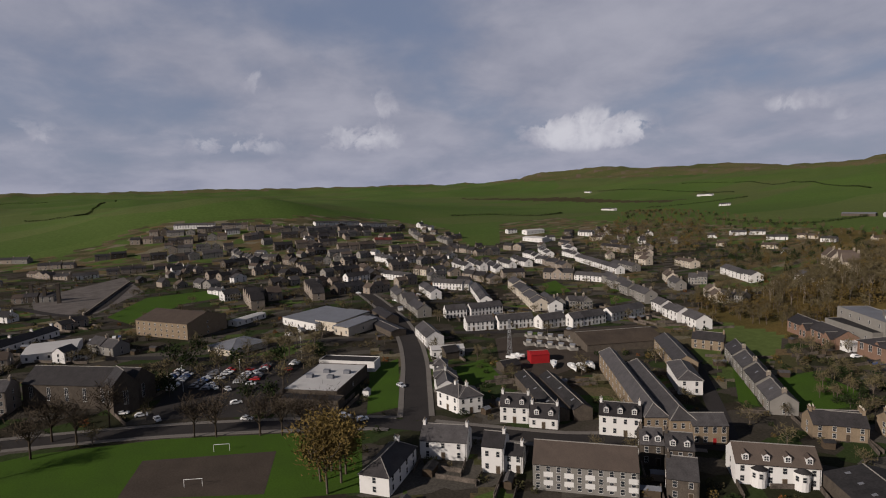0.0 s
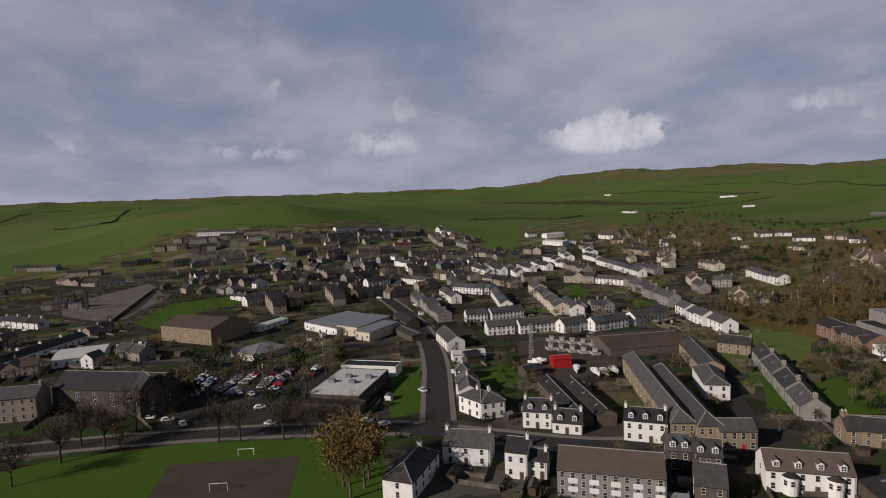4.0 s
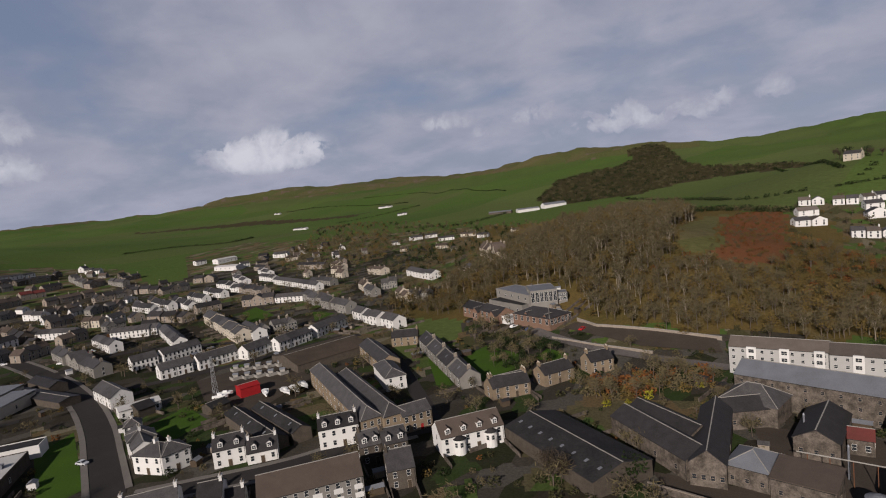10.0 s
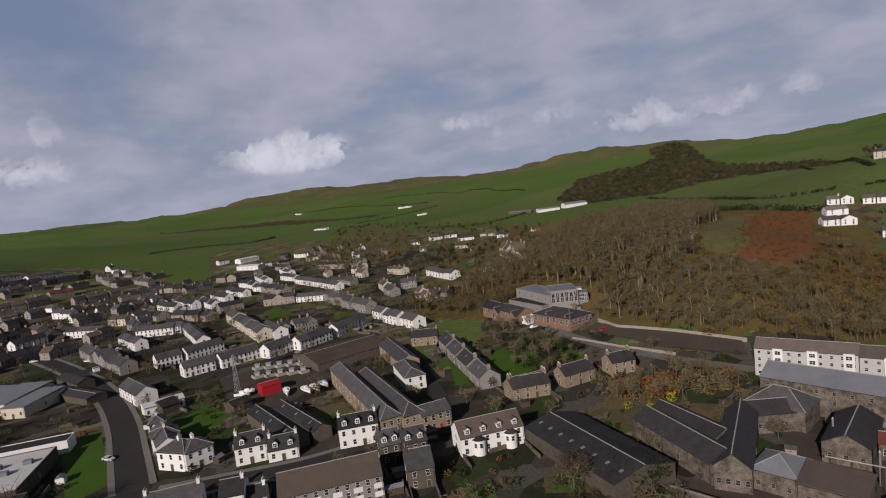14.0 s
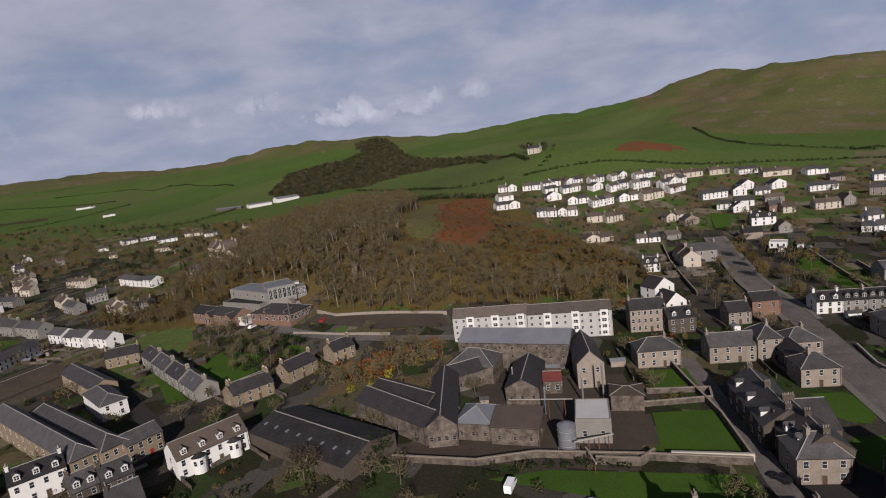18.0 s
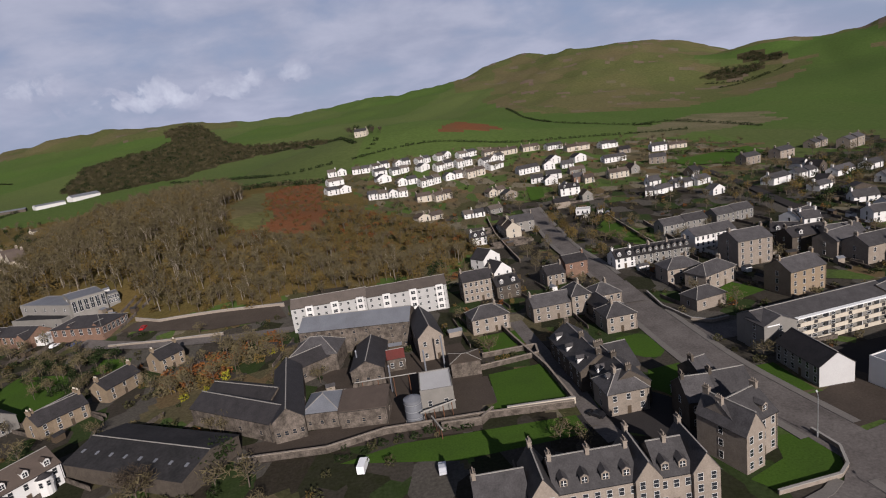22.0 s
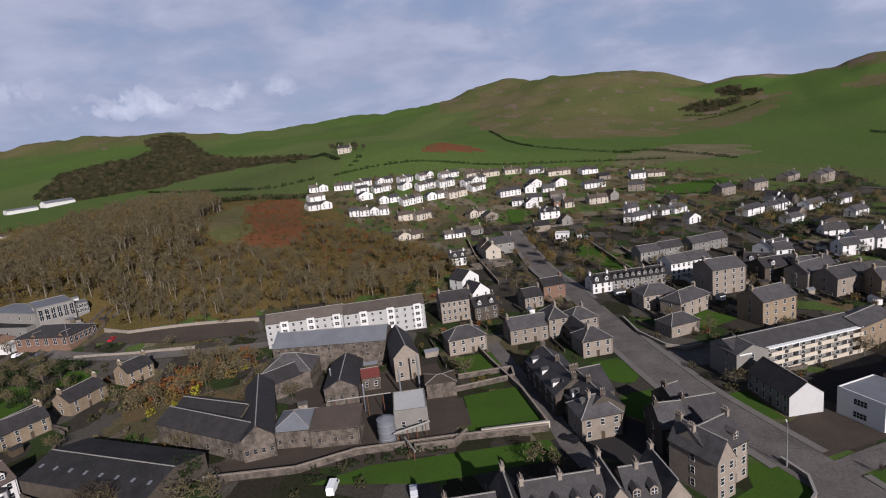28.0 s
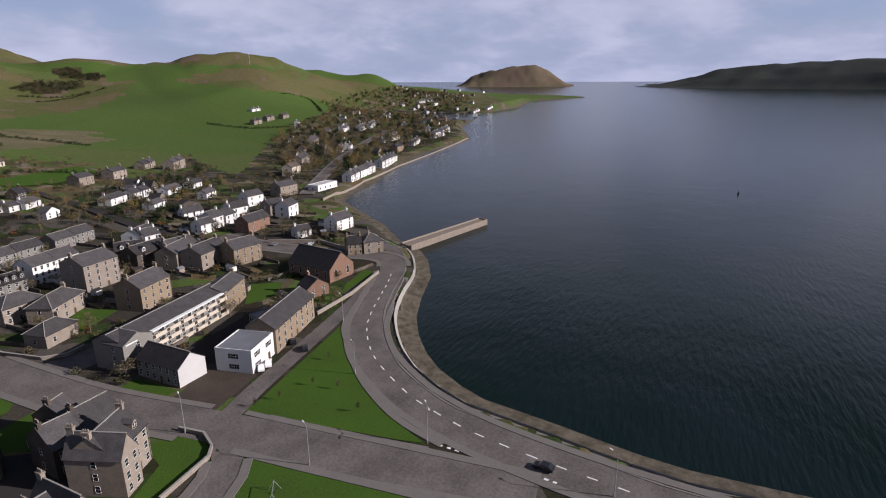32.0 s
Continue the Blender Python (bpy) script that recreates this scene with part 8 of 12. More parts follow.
house(98.4, 176.3, 13.0, 12.2, 8.0, 4.2, 2.6, "grey sandstone house with a hipped slate roof", "stone", "slate", "hip", chim="R", name="villa", bays=2, floors=1)
house(131.6, 176.5, 11.3, 15.1, 11.0, 8.6, 3.2, "three-storey pale sandstone tenement", "stone_warm", "slate", bays=4, floors=3, chim="LR", name="tenement")
house(114.2, 144.9, 7.9, 43.1, 10.0, 8.2, 2.2, "three-storey grey flats with long white balconies", "render_grey", "slate", bays=14, floors=3, chim="", door="", win=(1.3, 1.4), name="flats", balcony=True)
house(97.6, 139.8, -85.5, 7.7, 10.0, 8.2, 2.2, "three-storey pale end block of the flats", "render_grey", "slate", bays=1, floors=3, chim="", door="", name="flats")
house(141.8, 148.5, 21.0, 17.3, 9.0, 8.0, 2.0, "warm sandstone building with tall windows", "stone_warm", "slate", bays=4, floors=2, chim="R")
house(98.0, 124.0, -91.0, 16.0, 8.9, 5.2, 3.2, "low grey house with a sunlit-pale gable and dark roof", "render_grey", "slate_dark", bays=6, chim="", sides=0, ends="roof_pale")
house(111.9, 110.6, 12.7, 12.3, 11.0, 6.6, 0.3, "white flat-roofed shop with long windows", "render_white", "sheet_grey", "flat", bays=2, floors=2, chim="", win=(3.0, 1.4), name="shop", category="shop")
house(131.7, 113.7, 13.5, 27.6, 9.6, 7.8, 3.0, "three-storey orange sandstone block on the shore road", "stone_warm", "slate", bays=7, floors=3, chim="", sides=2, name="tenement")
house(132.6, 121.1, -106.0, 7.1, 8.0, 5.0, 0.3, "grey concrete block with a flat roof", "render_grey", "sheet_grey", "flat", bays=5, floors=2, chim="", door="", name="school", category="school")
house(185.1, 138.0, -98.1, 23.3, 14.1, 5.2, 6.0, "red sandstone church hall with a slate roof", "stone_red", "slate_dark", bays=5, floors=1, chim="", win=(1.2, 3.2), door="", name="church", category="church", sides=2)
house(163.9, 126.1, -19.9, 9.2, 7.0, 4.0, 3.0, "red stone house with slate roof", "stone_red", "slate_dark", bays=2, chim="R", form="cross")
house(222.5, 136.6, -40.0, 9.7, 9.0, 5.6, 3.0, "pale stone house by the pier", "stone", "slate", "hip", bays=2, chim="L", name="villa")
house(216.5, 142.3, -46.1, 6.9, 8.0, 5.2, 3.0, "brown stone cottage with a dark slate roof", "stone_warm", "slate_dark", bays=3, name="cottage")
house(184.9, 181.3, -11.3, 14.3, 11.0, 7.6, 3.0, "three-storey pale sandstone tenement", "stone_warm", "slate", bays=4, floors=3, chim="LR", name="tenement")
house(179.6, 238.5, 18.9, 13.9, 10.0, 8.0, 2.6, "tall white house with a grey slate roof", "render_white", "slate", bays=2, floors=3, chim="LR", name="tall_house")
house(165.1, 216.8, 1.3, 17.5, 10.0, 6.5, 3.0, "dark stone house with roof dormers", "stone_dark", "slate_dark", bays=3, dormers=2)
house(169.4, 203.4, 16.7, 15.3, 10.0, 7.0, 3.0, "grey stone villa with tall chimneys", "stone", "slate", bays=3, floors=2, name="villa")
house(174.8, 192.6, 8.4, 17.4, 11.0, 7.0, 3.0, "grey stone villa with tall chimneys", "stone", "slate", bays=3, floors=2, name="villa")
house(179.2, 233.3, -6.0, 7.7, 9.0, 8.0, 2.6, "tall white house with a grey slate roof", "render_white", "slate", bays=2, floors=3, chim="LR", name="tall_house")
house(228.2, 238.4, 4.1, 20.2, 9.0, 6.0, 3.0, "white rendered villa by the shore", "render_white", "slate", bays=2, chim="L", name="villa")
house(248.5, 245.4, -7.8, 12.6, 9.0, 6.0, 3.0, "white rendered villa by the shore", "render_white", "slate", bays=2, chim="L", name="villa")
house(230.1, 215.6, 2.0, 17.4, 9.0, 6.0, 3.0, "pink rendered villa with slate roof", "stone_red", "slate", bays=2, chim="L", name="villa")
house(262.1, 228.7, -11.9, 12.2, 10.0, 7.0, 3.0, "grey stone villa with tall chimneys", "stone", "slate", bays=3, floors=2, name="villa")
house(263.9, 220.3, 11.5, 12.0, 9.0, 7.0, 3.0, "white rendered villa by the shore", "render_white", "slate", bays=2, chim="L", name="villa")
house(314.0, 263.8, -4.6, 16.4, 10.0, 7.0, 3.0, "grey stone villa with tall chimneys", "stone", "slate", bays=3, floors=2, name="villa")
house(277.2, 260.0, -4.8, 13.2, 9.0, 6.5, 3.0, "white rendered villa by the shore", "render_white", "slate", bays=2, chim="L", name="villa")
house(345.9, 254.0, 0.8, 24.7, 9.0, 4.0, 1.0, "low white building with a flat roof", "render_white", "roof_pale", "flat", bays=3, floors=1, chim="", door="")
house(387.5, 256.2, 11.2, 20.2, 8.0, 6.0, 3.0, "white rendered villa by the shore", "render_white", "slate", bays=2, chim="L", name="villa")
house(409.6, 261.2, 10.8, 19.0, 8.0, 6.0, 3.0, "white rendered villa by the shore", "render_white", "slate", bays=2, chim="L", name="villa")
house(428.5, 265.5, 15.0, 20.4, 8.0, 6.0, 3.0, "white rendered villa by the shore", "render_white", "slate", bays=2, chim="L", name="villa")
house(475.4, 277.5, 12.8, 32.1, 8.0, 6.0, 3.0, "white rendered villa by the shore", "render_white", "slate", bays=2, chim="L", name="villa")
house(504.6, 285.5, 15.6, 23.5, 8.0, 5.0, 2.5, "white rendered villa by the shore", "render_white", "slate", bays=2, chim="L", name="villa")
house(585.2, 322.5, 13.1, 28.4, 8.0, 6.0, 3.0, "brown stone cottage with a dark slate roof", "stone_warm", "slate_dark", bays=3, name="cottage")
house(657.0, 337.7, 14.6, 38.9, 8.0, 5.0, 2.5, "white rendered villa by the shore", "render_white", "slate", bays=2, chim="L", name="villa")
house(748.3, 349.2, 10.9, 38.6, 8.0, 7.0, 3.0, "white rendered villa by the shore", "render_white", "slate", bays=2, chim="L", name="villa")
house(786.7, 354.0, 13.6, 57.7, 8.0, 8.0, 3.0, "white rendered villa by the shore", "render_white", "slate", bays=2, chim="L", name="villa")
house(1437.0, 557.4, -8.1, 35.0, 8.0, 5.0, 2.5, "white rendered villa by the shore", "render_white", "slate", bays=2, chim="L", name="villa")
house(1497.4, 541.5, 1.9, 47.7, 8.0, 4.0, 2.5, "white rendered villa by the shore", "render_white", "slate", bays=2, chim="L", name="villa")
house(449.9, 355.0, 22.2, 29.7, 9.0, 7.0, 3.0, "grey stone villa with tall chimneys", "stone", "slate", bays=3, floors=2, name="villa")
house(390.6, 319.0, 19.7, 23.1, 9.0, 7.0, 3.0, "cream rendered house with a slate roof", "render_cream", "tile_brown", bays=2, chim="L", name="villa")
house(591.1, 448.3, 27.0, 44.9, 9.0, 8.0, 4.0, "grey stone villa with tall chimneys", "stone", "slate", bays=3, floors=2, name="villa")
house(698.3, 503.2, 21.0, 32.0, 8.0, 7.0, 3.0, "brown stone cottage with a dark slate roof", "stone_warm", "slate_dark", bays=3, name="cottage")
house(749.5, 507.7, 18.9, 39.3, 8.0, 6.0, 3.0, "white rendered villa by the shore", "render_white", "slate", bays=2, chim="L", name="villa")
house(780.2, 494.6, 13.5, 35.0, 8.0, 6.0, 3.0, "white rendered villa by the shore", "render_white", "slate", bays=2, chim="L", name="villa")
house(813.9, 497.5, 17.3, 44.6, 8.0, 6.0, 3.0, "white rendered villa by the shore", "render_white", "slate", bays=2, chim="L", name="villa")
house(735.8, 668.7, 4.6, 22.0, 9.0, 6.0, 2.5, "grey stone villa with tall chimneys", "stone", "slate", bays=3, floors=2, name="villa")
house(773.4, 674.7, 6.0, 22.7, 9.0, 6.0, 2.5, "grey stone villa with tall chimneys", "stone", "slate", bays=3, floors=2, name="villa")
house(806.9, 669.8, 13.1, 23.6, 9.0, 6.0, 2.5, "grey stone villa with tall chimneys", "stone", "slate", bays=3, floors=2, name="villa")
house(823.5, 749.5, -8.5, 20.4, 9.0, 4.0, 2.0, "white rendered villa by the shore", "render_white", "slate", bays=2, chim="L", name="villa")
house(690.9, 387.5, 6.7, 27.5, 8.0, 5.0, 3.0, "white rendered villa by the shore", "render_white", "slate", bays=2, chim="L", name="villa")
house(1463.7, 730.3, -16.5, 26.7, 8.0, 5.0, 3.0, "white rendered villa by the shore", "render_white", "slate", bays=2, chim="L", name="villa")
house(1499.6, 723.4, -11.9, 27.8, 8.0, 5.0, 3.0, "white rendered villa by the shore", "render_white", "slate", bays=2, chim="L", name="villa")

# villas on the slope
house(268.2, 413.3, 15.9, 14.5, 10.0, 6.0, 2.6, "grey stone villa with tall chimneys", "stone", "slate", bays=3, floors=2, name="villa")
house(300.5, 420.8, 19.2, 16.4, 10.0, 6.0, 2.6, "grey stone villa with tall chimneys", "stone", "slate", bays=3, floors=2, name="villa")
house(350.0, 448.6, 23.3, 19.7, 10.0, 5.0, 2.6, "grey stone villa with tall chimneys", "stone", "slate", bays=3, floors=2, name="villa")
house(364.1, 428.4, 24.9, 24.8, 10.0, 7.0, 2.6, "grey stone villa with tall chimneys", "stone", "slate", bays=3, floors=2, name="villa")
house(238.1, 338.4, 20.4, 16.6, 9.0, 4.2, 2.4, "white rendered villa by the shore", "render_white", "slate", bays=2, chim="L", name="villa")
house(257.8, 341.3, 17.8, 19.2, 9.0, 4.4, 2.4, "white rendered villa by the shore", "render_white", "slate", bays=2, chim="L", name="villa")
house(241.6, 305.5, 18.2, 11.2, 8.0, 3.2, 2.0, "white rendered villa by the shore", "render_white", "slate", bays=2, chim="L", name="villa")
house(279.4, 335.7, 19.0, 17.5, 8.0, 3.5, 2.4, "white rendered villa by the shore", "render_white", "slate", bays=2, chim="L", name="villa")
house(304.1, 340.7, 20.2, 13.1, 8.0, 3.5, 2.4, "white rendered villa by the shore", "render_white", "slate", bays=2, chim="L", name="villa")
house(196.8, 371.6, 10.9, 9.5, 8.0, 3.5, 2.2, "white rendered villa by the shore", "render_white", "slate", bays=2, chim="L", name="villa")
house(206.2, 372.2, 22.2, 13.1, 8.0, 3.6, 2.4, "white rendered villa by the shore", "render_white", "slate", bays=2, chim="L", name="villa")
house(168.5, 364.9, -28.9, 7.2, 8.0, 3.5, 2.2, "white rendered villa by the shore", "render_white", "slate", bays=2, chim="L", name="villa")
house(175.3, 365.1, 19.5, 13.5, 8.0, 3.5, 2.2, "white rendered villa by the shore", "render_white", "slate", bays=2, chim="L", name="villa")
house(191.3, 375.2, 8.1, 7.3, 8.0, 3.5, 2.2, "white rendered villa by the shore", "render_white", "slate", bays=2, chim="L", name="villa")
house(115.9, 350.0, -22.7, 8.7, 8.0, 3.0, 1.0, "low white building with a flat roof", "render_white", "roof_pale", "flat", bays=3, floors=1, chim="", door="")
house(125.8, 408.6, -4.2, 14.4, 8.0, 5.2, 2.8, "white house with two roof dormers", "render_white", "slate_dark", bays=3, dormers=2)
house(123.4, 449.1, -2.8, 10.3, 8.0, 4.0, 3.0, "white house with its gable to the street", "render_white", "slate_dark", "cross", bays=2, chim="")
house(143.7, 441.3, 1.3, 9.2, 8.0, 4.5, 2.6, "pink rendered villa with slate roof", "stone_red", "slate", bays=2, chim="L", name="villa")
house(149.7, 434.9, 4.5, 8.4, 8.0, 4.0, 2.4, "cream rendered house with a slate roof", "render_cream", "tile_brown", bays=2, chim="L", name="villa")
house(115.1, 459.5, -10.3, 9.9, 8.0, 4.0, 2.6, "white rendered terrace house with a slate roof", "render_white", "slate", bays=3, chim="", group="white terrace houses", name="terrace_house")
house(170.0, 435.6, 2.1, 7.9, 8.0, 4.5, 2.6, "cream rendered house with a slate roof", "render_cream", "tile_brown", bays=2, chim="L", name="villa")
house(178.0, 435.9, 2.1, 7.9, 8.0, 4.5, 2.6, "cream rendered house with a slate roof", "render_cream", "tile_brown", bays=2, chim="L", name="villa")
house(221.8, 466.0, -21.9, 13.6, 8.0, 5.5, 2.6, "grey stone villa with tall chimneys", "stone", "slate", bays=3, floors=2, name="villa")
house(248.5, 520.8, -0.3, 14.6, 8.0, 5.0, 2.6, "two-storey white rendered house with a slate roof", "render_white")
house(145.7, 515.8, 23.4, 11.8, 8.0, 4.5, 3.0, "white house with its gable to the street", "render_white", "slate_dark", "cross", bays=2, chim="")
house(136.4, 498.3, -2.5, 9.9, 8.0, 4.5, 3.0, "white house with its gable to the street", "render_white", "slate_dark", "cross", bays=2, chim="")
house(168.4, 513.1, 21.0, 13.0, 8.0, 4.5, 3.0, "white house with its gable to the street", "render_white", "slate_dark", "cross", bays=2, chim="")
house(111.0, 492.5, 14.2, 10.1, 8.0, 4.5, 2.6, "white rendered terrace house with a slate roof", "render_white", "slate", bays=3, chim="", group="white terrace houses", name="terrace_house")
house(120.8, 495.0, 14.2, 10.1, 8.0, 4.5, 2.6, "white rendered terrace house with a slate roof", "render_white", "slate", bays=3, chim="", group="white terrace houses", name="terrace_house")
house(190.0, 495.5, 7.4, 10.5, 8.0, 4.0, 2.4, "white rendered terrace house with a slate roof", "render_white", "slate", bays=3, chim="", group="white terrace houses", name="terrace_house")
house(200.4, 496.8, 7.4, 10.5, 8.0, 4.0, 2.4, "white rendered terrace house with a slate roof", "render_white", "slate", bays=3, chim="", group="white terrace houses", name="terrace_house")
house(109.9, 564.7, 19.0, 9.5, 8.0, 4.0, 2.4, "cream rendered house with a slate roof", "render_cream", "tile_brown", bays=2, chim="L", name="villa")
house(118.9, 567.8, 19.0, 9.5, 8.0, 4.0, 2.4, "cream rendered house with a slate roof", "render_cream", "tile_brown", bays=2, chim="L", name="villa")
house(134.1, 571.6, 16.6, 9.6, 8.0, 4.0, 2.4, "cream rendered house with a slate roof", "render_cream", "tile_brown", bays=2, chim="L", name="villa")
house(143.3, 574.4, 16.6, 9.6, 8.0, 4.0, 2.4, "cream rendered house with a slate roof", "render_cream", "tile_brown", bays=2, chim="L", name="villa")
house(158.6, 570.6, 20.4, 9.3, 8.0, 4.0, 2.4, "white rendered terrace house with a slate roof", "render_white", "slate", bays=3, chim="", group="white terrace houses", name="terrace_house")
house(167.3, 573.8, 20.4, 9.3, 8.0, 4.0, 2.4, "white rendered terrace house with a slate roof", "render_white", "slate", bays=3, chim="", group="white terrace houses", name="terrace_house")
house(176.8, 558.5, 15.1, 13.0, 8.0, 4.0, 2.4, "cream rendered house with a slate roof", "render_cream", "tile_brown", bays=2, chim="L", name="villa")
house(189.4, 561.9, 15.1, 13.0, 8.0, 4.0, 2.4, "cream rendered house with a slate roof", "render_cream", "tile_brown", bays=2, chim="L", name="villa")
house(215.1, 560.5, 19.0, 19.9, 8.0, 4.0, 2.4, "white rendered terrace house with a slate roof", "render_white", "slate", bays=3, chim="", group="white terrace houses", name="terrace_house")
house(92.8, 563.3, 19.1, 8.7, 8.0, 4.0, 2.4, "cream rendered house with a slate roof", "render_cream", "tile_brown", bays=2, chim="L", name="villa")
house(101.1, 566.2, 19.1, 8.7, 8.0, 4.0, 2.4, "cream rendered house with a slate roof", "render_cream", "tile_brown", bays=2, chim="L", name="villa")
house(264.6, 525.2, -1.9, 8.5, 8.0, 3.5, 2.2, "cream rendered house with a slate roof", "render_cream", "tile_brown", bays=2, chim="L", name="villa")
house(273.1, 524.9, -1.9, 8.5, 8.0, 3.5, 2.2, "cream rendered house with a slate roof", "render_cream", "tile_brown", bays=2, chim="L", name="villa")

# white estate on the hill
house(-59.4, 549.8, 8.3, 8.4, 8.0, 4.0, 2.4, "white rendered terrace house with a weathered tile roof", "render_white", "tile_pale", bays=2, chim="R", group="white terrace houses", name="terrace_house")
house(-50.2, 551.1, 8.3, 8.4, 8.0, 4.0, 2.4, "white rendered terrace house with a slate roof", "render_white", "slate", bays=2, chim="", group="white terrace houses", name="terrace_house", form="cross")
house(-36.1, 549.8, 4.0, 7.9, 8.0, 4.0, 2.4, "white rendered terrace house with a weathered tile roof", "render_white", "tile_pale", bays=2, chim="", group="white terrace houses", name="terrace_house")
house(-27.3, 550.5, 4.0, 7.9, 8.0, 4.0, 2.4, "white rendered terrace house with a slate roof", "render_white", "slate", bays=2, chim="", group="white terrace houses", name="terrace_house")
house(-18.1, 553.4, 27.5, 8.6, 8.0, 4.0, 2.4, "white rendered terrace house with a weathered tile roof", "render_white", "tile_pale", bays=2, chim="R", group="white terrace houses", name="terrace_house")
house(-9.6, 557.9, 27.5, 8.6, 8.0, 4.0, 2.4, "white rendered terrace house with a slate roof", "render_white", "slate", bays=2, chim="", group="white terrace houses", name="terrace_house")
house(3.7, 556.3, 23.5, 7.5, 8.0, 4.0, 2.4, "white rendered terrace house with a weathered tile roof", "render_white", "tile_pale", bays=2, chim="", group="white terrace houses", name="terrace_house", form="cross")
house(11.4, 559.7, 23.5, 7.5, 8.0, 4.0, 2.4, "white rendered terrace house with a slate roof", "render_white", "slate", bays=2, chim="", group="white terrace houses", name="terrace_house")
house(24.8, 557.6, 32.8, 7.0, 8.0, 4.0, 2.4, "white rendered terrace house with a weathered tile roof", "render_white", "tile_pale", bays=2, chim="R", group="white terrace houses", name="terrace_house")
house(31.4, 561.8, 32.8, 7.0, 8.0, 4.0, 2.4, "white rendered terrace house with a slate roof", "render_white", "slate", bays=2, chim="", group="white terrace houses", name="terrace_house")
house(44.7, 564.8, 34.6, 8.5, 8.0, 4.0, 2.4, "white rendered terrace house with a weathered tile roof", "render_white", "tile_pale", bays=2, chim="", group="white terrace houses", name="terrace_house")
house(52.4, 570.2, 34.6, 8.5, 8.0, 4.0, 2.4, "white rendered terrace house with a slate roof", "render_white", "slate", bays=2, chim="", group="white terrace houses", name="terrace_house", form="cross")
house(67.9, 566.0, 27.6, 10.1, 8.0, 4.0, 2.4, "white rendered terrace house with a weathered tile roof", "render_white", "tile_pale", bays=2, chim="R", group="white terrace houses", name="terrace_house")
house(77.8, 571.2, 27.6, 10.1, 8.0, 4.0, 2.4, "white rendered terrace house with a slate roof", "render_white", "slate", bays=2, chim="", group="white terrace houses", name="terrace_house")
house(-54.9, 517.3, 31.3, 14.8, 8.0, 4.0, 2.4, "white rendered terrace house with a weathered tile roof", "render_white", "tile_pale", bays=2, chim="", group="white terrace houses", name="terrace_house")
house(-55.3, 484.2, 31.2, 10.3, 8.0, 4.0, 2.4, "white rendered terrace house with a slate roof", "render_white", "slate", bays=2, chim="", group="white terrace houses", name="terrace_house")
house(-45.5, 490.2, 31.2, 10.3, 8.0, 4.0, 2.4, "white rendered terrace house with a weathered tile roof", "render_white", "tile_pale", bays=2, chim="R", group="white terrace houses", name="terrace_house", form="cross")
house(-14.2, 535.8, 24.9, 12.2, 8.0, 4.0, 2.4, "white rendered terrace house with a slate roof", "render_white", "slate", bays=2, chim="", group="white terrace houses", name="terrace_house")
house(-11.6, 514.7, 22.5, 13.4, 8.0, 4.0, 3.0, "white house with its gable to the street", "render_white", "slate_dark", "cross", bays=2, chim="")
house(-0.1, 534.2, 25.6, 8.4, 8.0, 4.0, 2.4, "white rendered terrace house with a slate roof", "render_white", "slate", bays=2, chim="", group="white terrace houses", name="terrace_house")
house(8.2, 538.2, 25.6, 8.4, 8.0, 4.0, 2.4, "white rendered terrace house with a weathered tile roof", "render_white", "tile_pale", bays=2, chim="R", group="white terrace houses", name="terrace_house")
house(26.5, 539.1, 40.4, 12.0, 8.0, 4.0, 2.4, "white rendered terrace house with a slate roof", "render_white", "slate", bays=2, chim="", group="white terrace houses", name="terrace_house", form="cross")
house(41.2, 532.5, 29.9, 8.9, 8.0, 5.0, 2.4, "white rendered terrace house with a weathered tile roof", "render_white", "tile_pale", bays=2, chim="", group="white terrace houses", name="terrace_house")
house(49.8, 537.5, 29.9, 8.9, 8.0, 5.0, 2.4, "white rendered terrace house with a slate roof", "render_white", "slate", bays=2, chim="", group="white terrace houses", name="terrace_house")
house(61.3, 537.3, 25.3, 7.8, 8.0, 5.0, 2.4, "white rendered terrace house with a weathered tile roof", "render_white", "tile_pale", bays=2, chim="R", group="white terrace houses", name="terrace_house")
house(69.2, 541.0, 25.3, 7.8, 8.0, 5.0, 2.4, "white rendered terrace house with a slate roof", "render_white", "slate", bays=2, chim="", group="white terrace houses", name="terrace_house")
house(4.4, 501.0, 16.1, 8.6, 8.0, 4.0, 2.4, "white rendered terrace house with a weathered tile roof", "render_white", "tile_pale", bays=2, chim="", group="white terrace houses", name="terrace_house", form="cross")
house(13.7, 503.7, 16.1, 8.6, 8.0, 4.0, 2.4, "white rendered terrace house with a slate roof", "render_white", "slate", bays=2, chim="", group="white terrace houses", name="terrace_house")
house(22.2, 490.3, 29.0, 6.2, 8.0, 5.0, 2.4, "white rendered terrace house with a weathered tile roof", "render_white", "tile_pale", bays=2, chim="R", group="white terrace houses", name="terrace_house")
house(28.2, 493.7, 29.0, 6.2, 8.0, 5.0, 2.4, "white rendered terrace house with a slate roof", "render_white", "slate", bays=2, chim="", group="white terrace houses", name="terrace_house")
house(34.3, 497.0, 29.0, 6.2, 8.0, 5.0, 2.4, "white rendered terrace house with a weathered tile roof", "render_white", "tile_pale", bays=2, chim="", group="white terrace houses", name="terrace_house")
house(46.7, 502.5, 18.5, 9.0, 8.0, 4.0, 2.4, "white rendered terrace house with a slate roof", "render_white", "slate", bays=2, chim="", group="white terrace houses", name="terrace_house", form="cross")
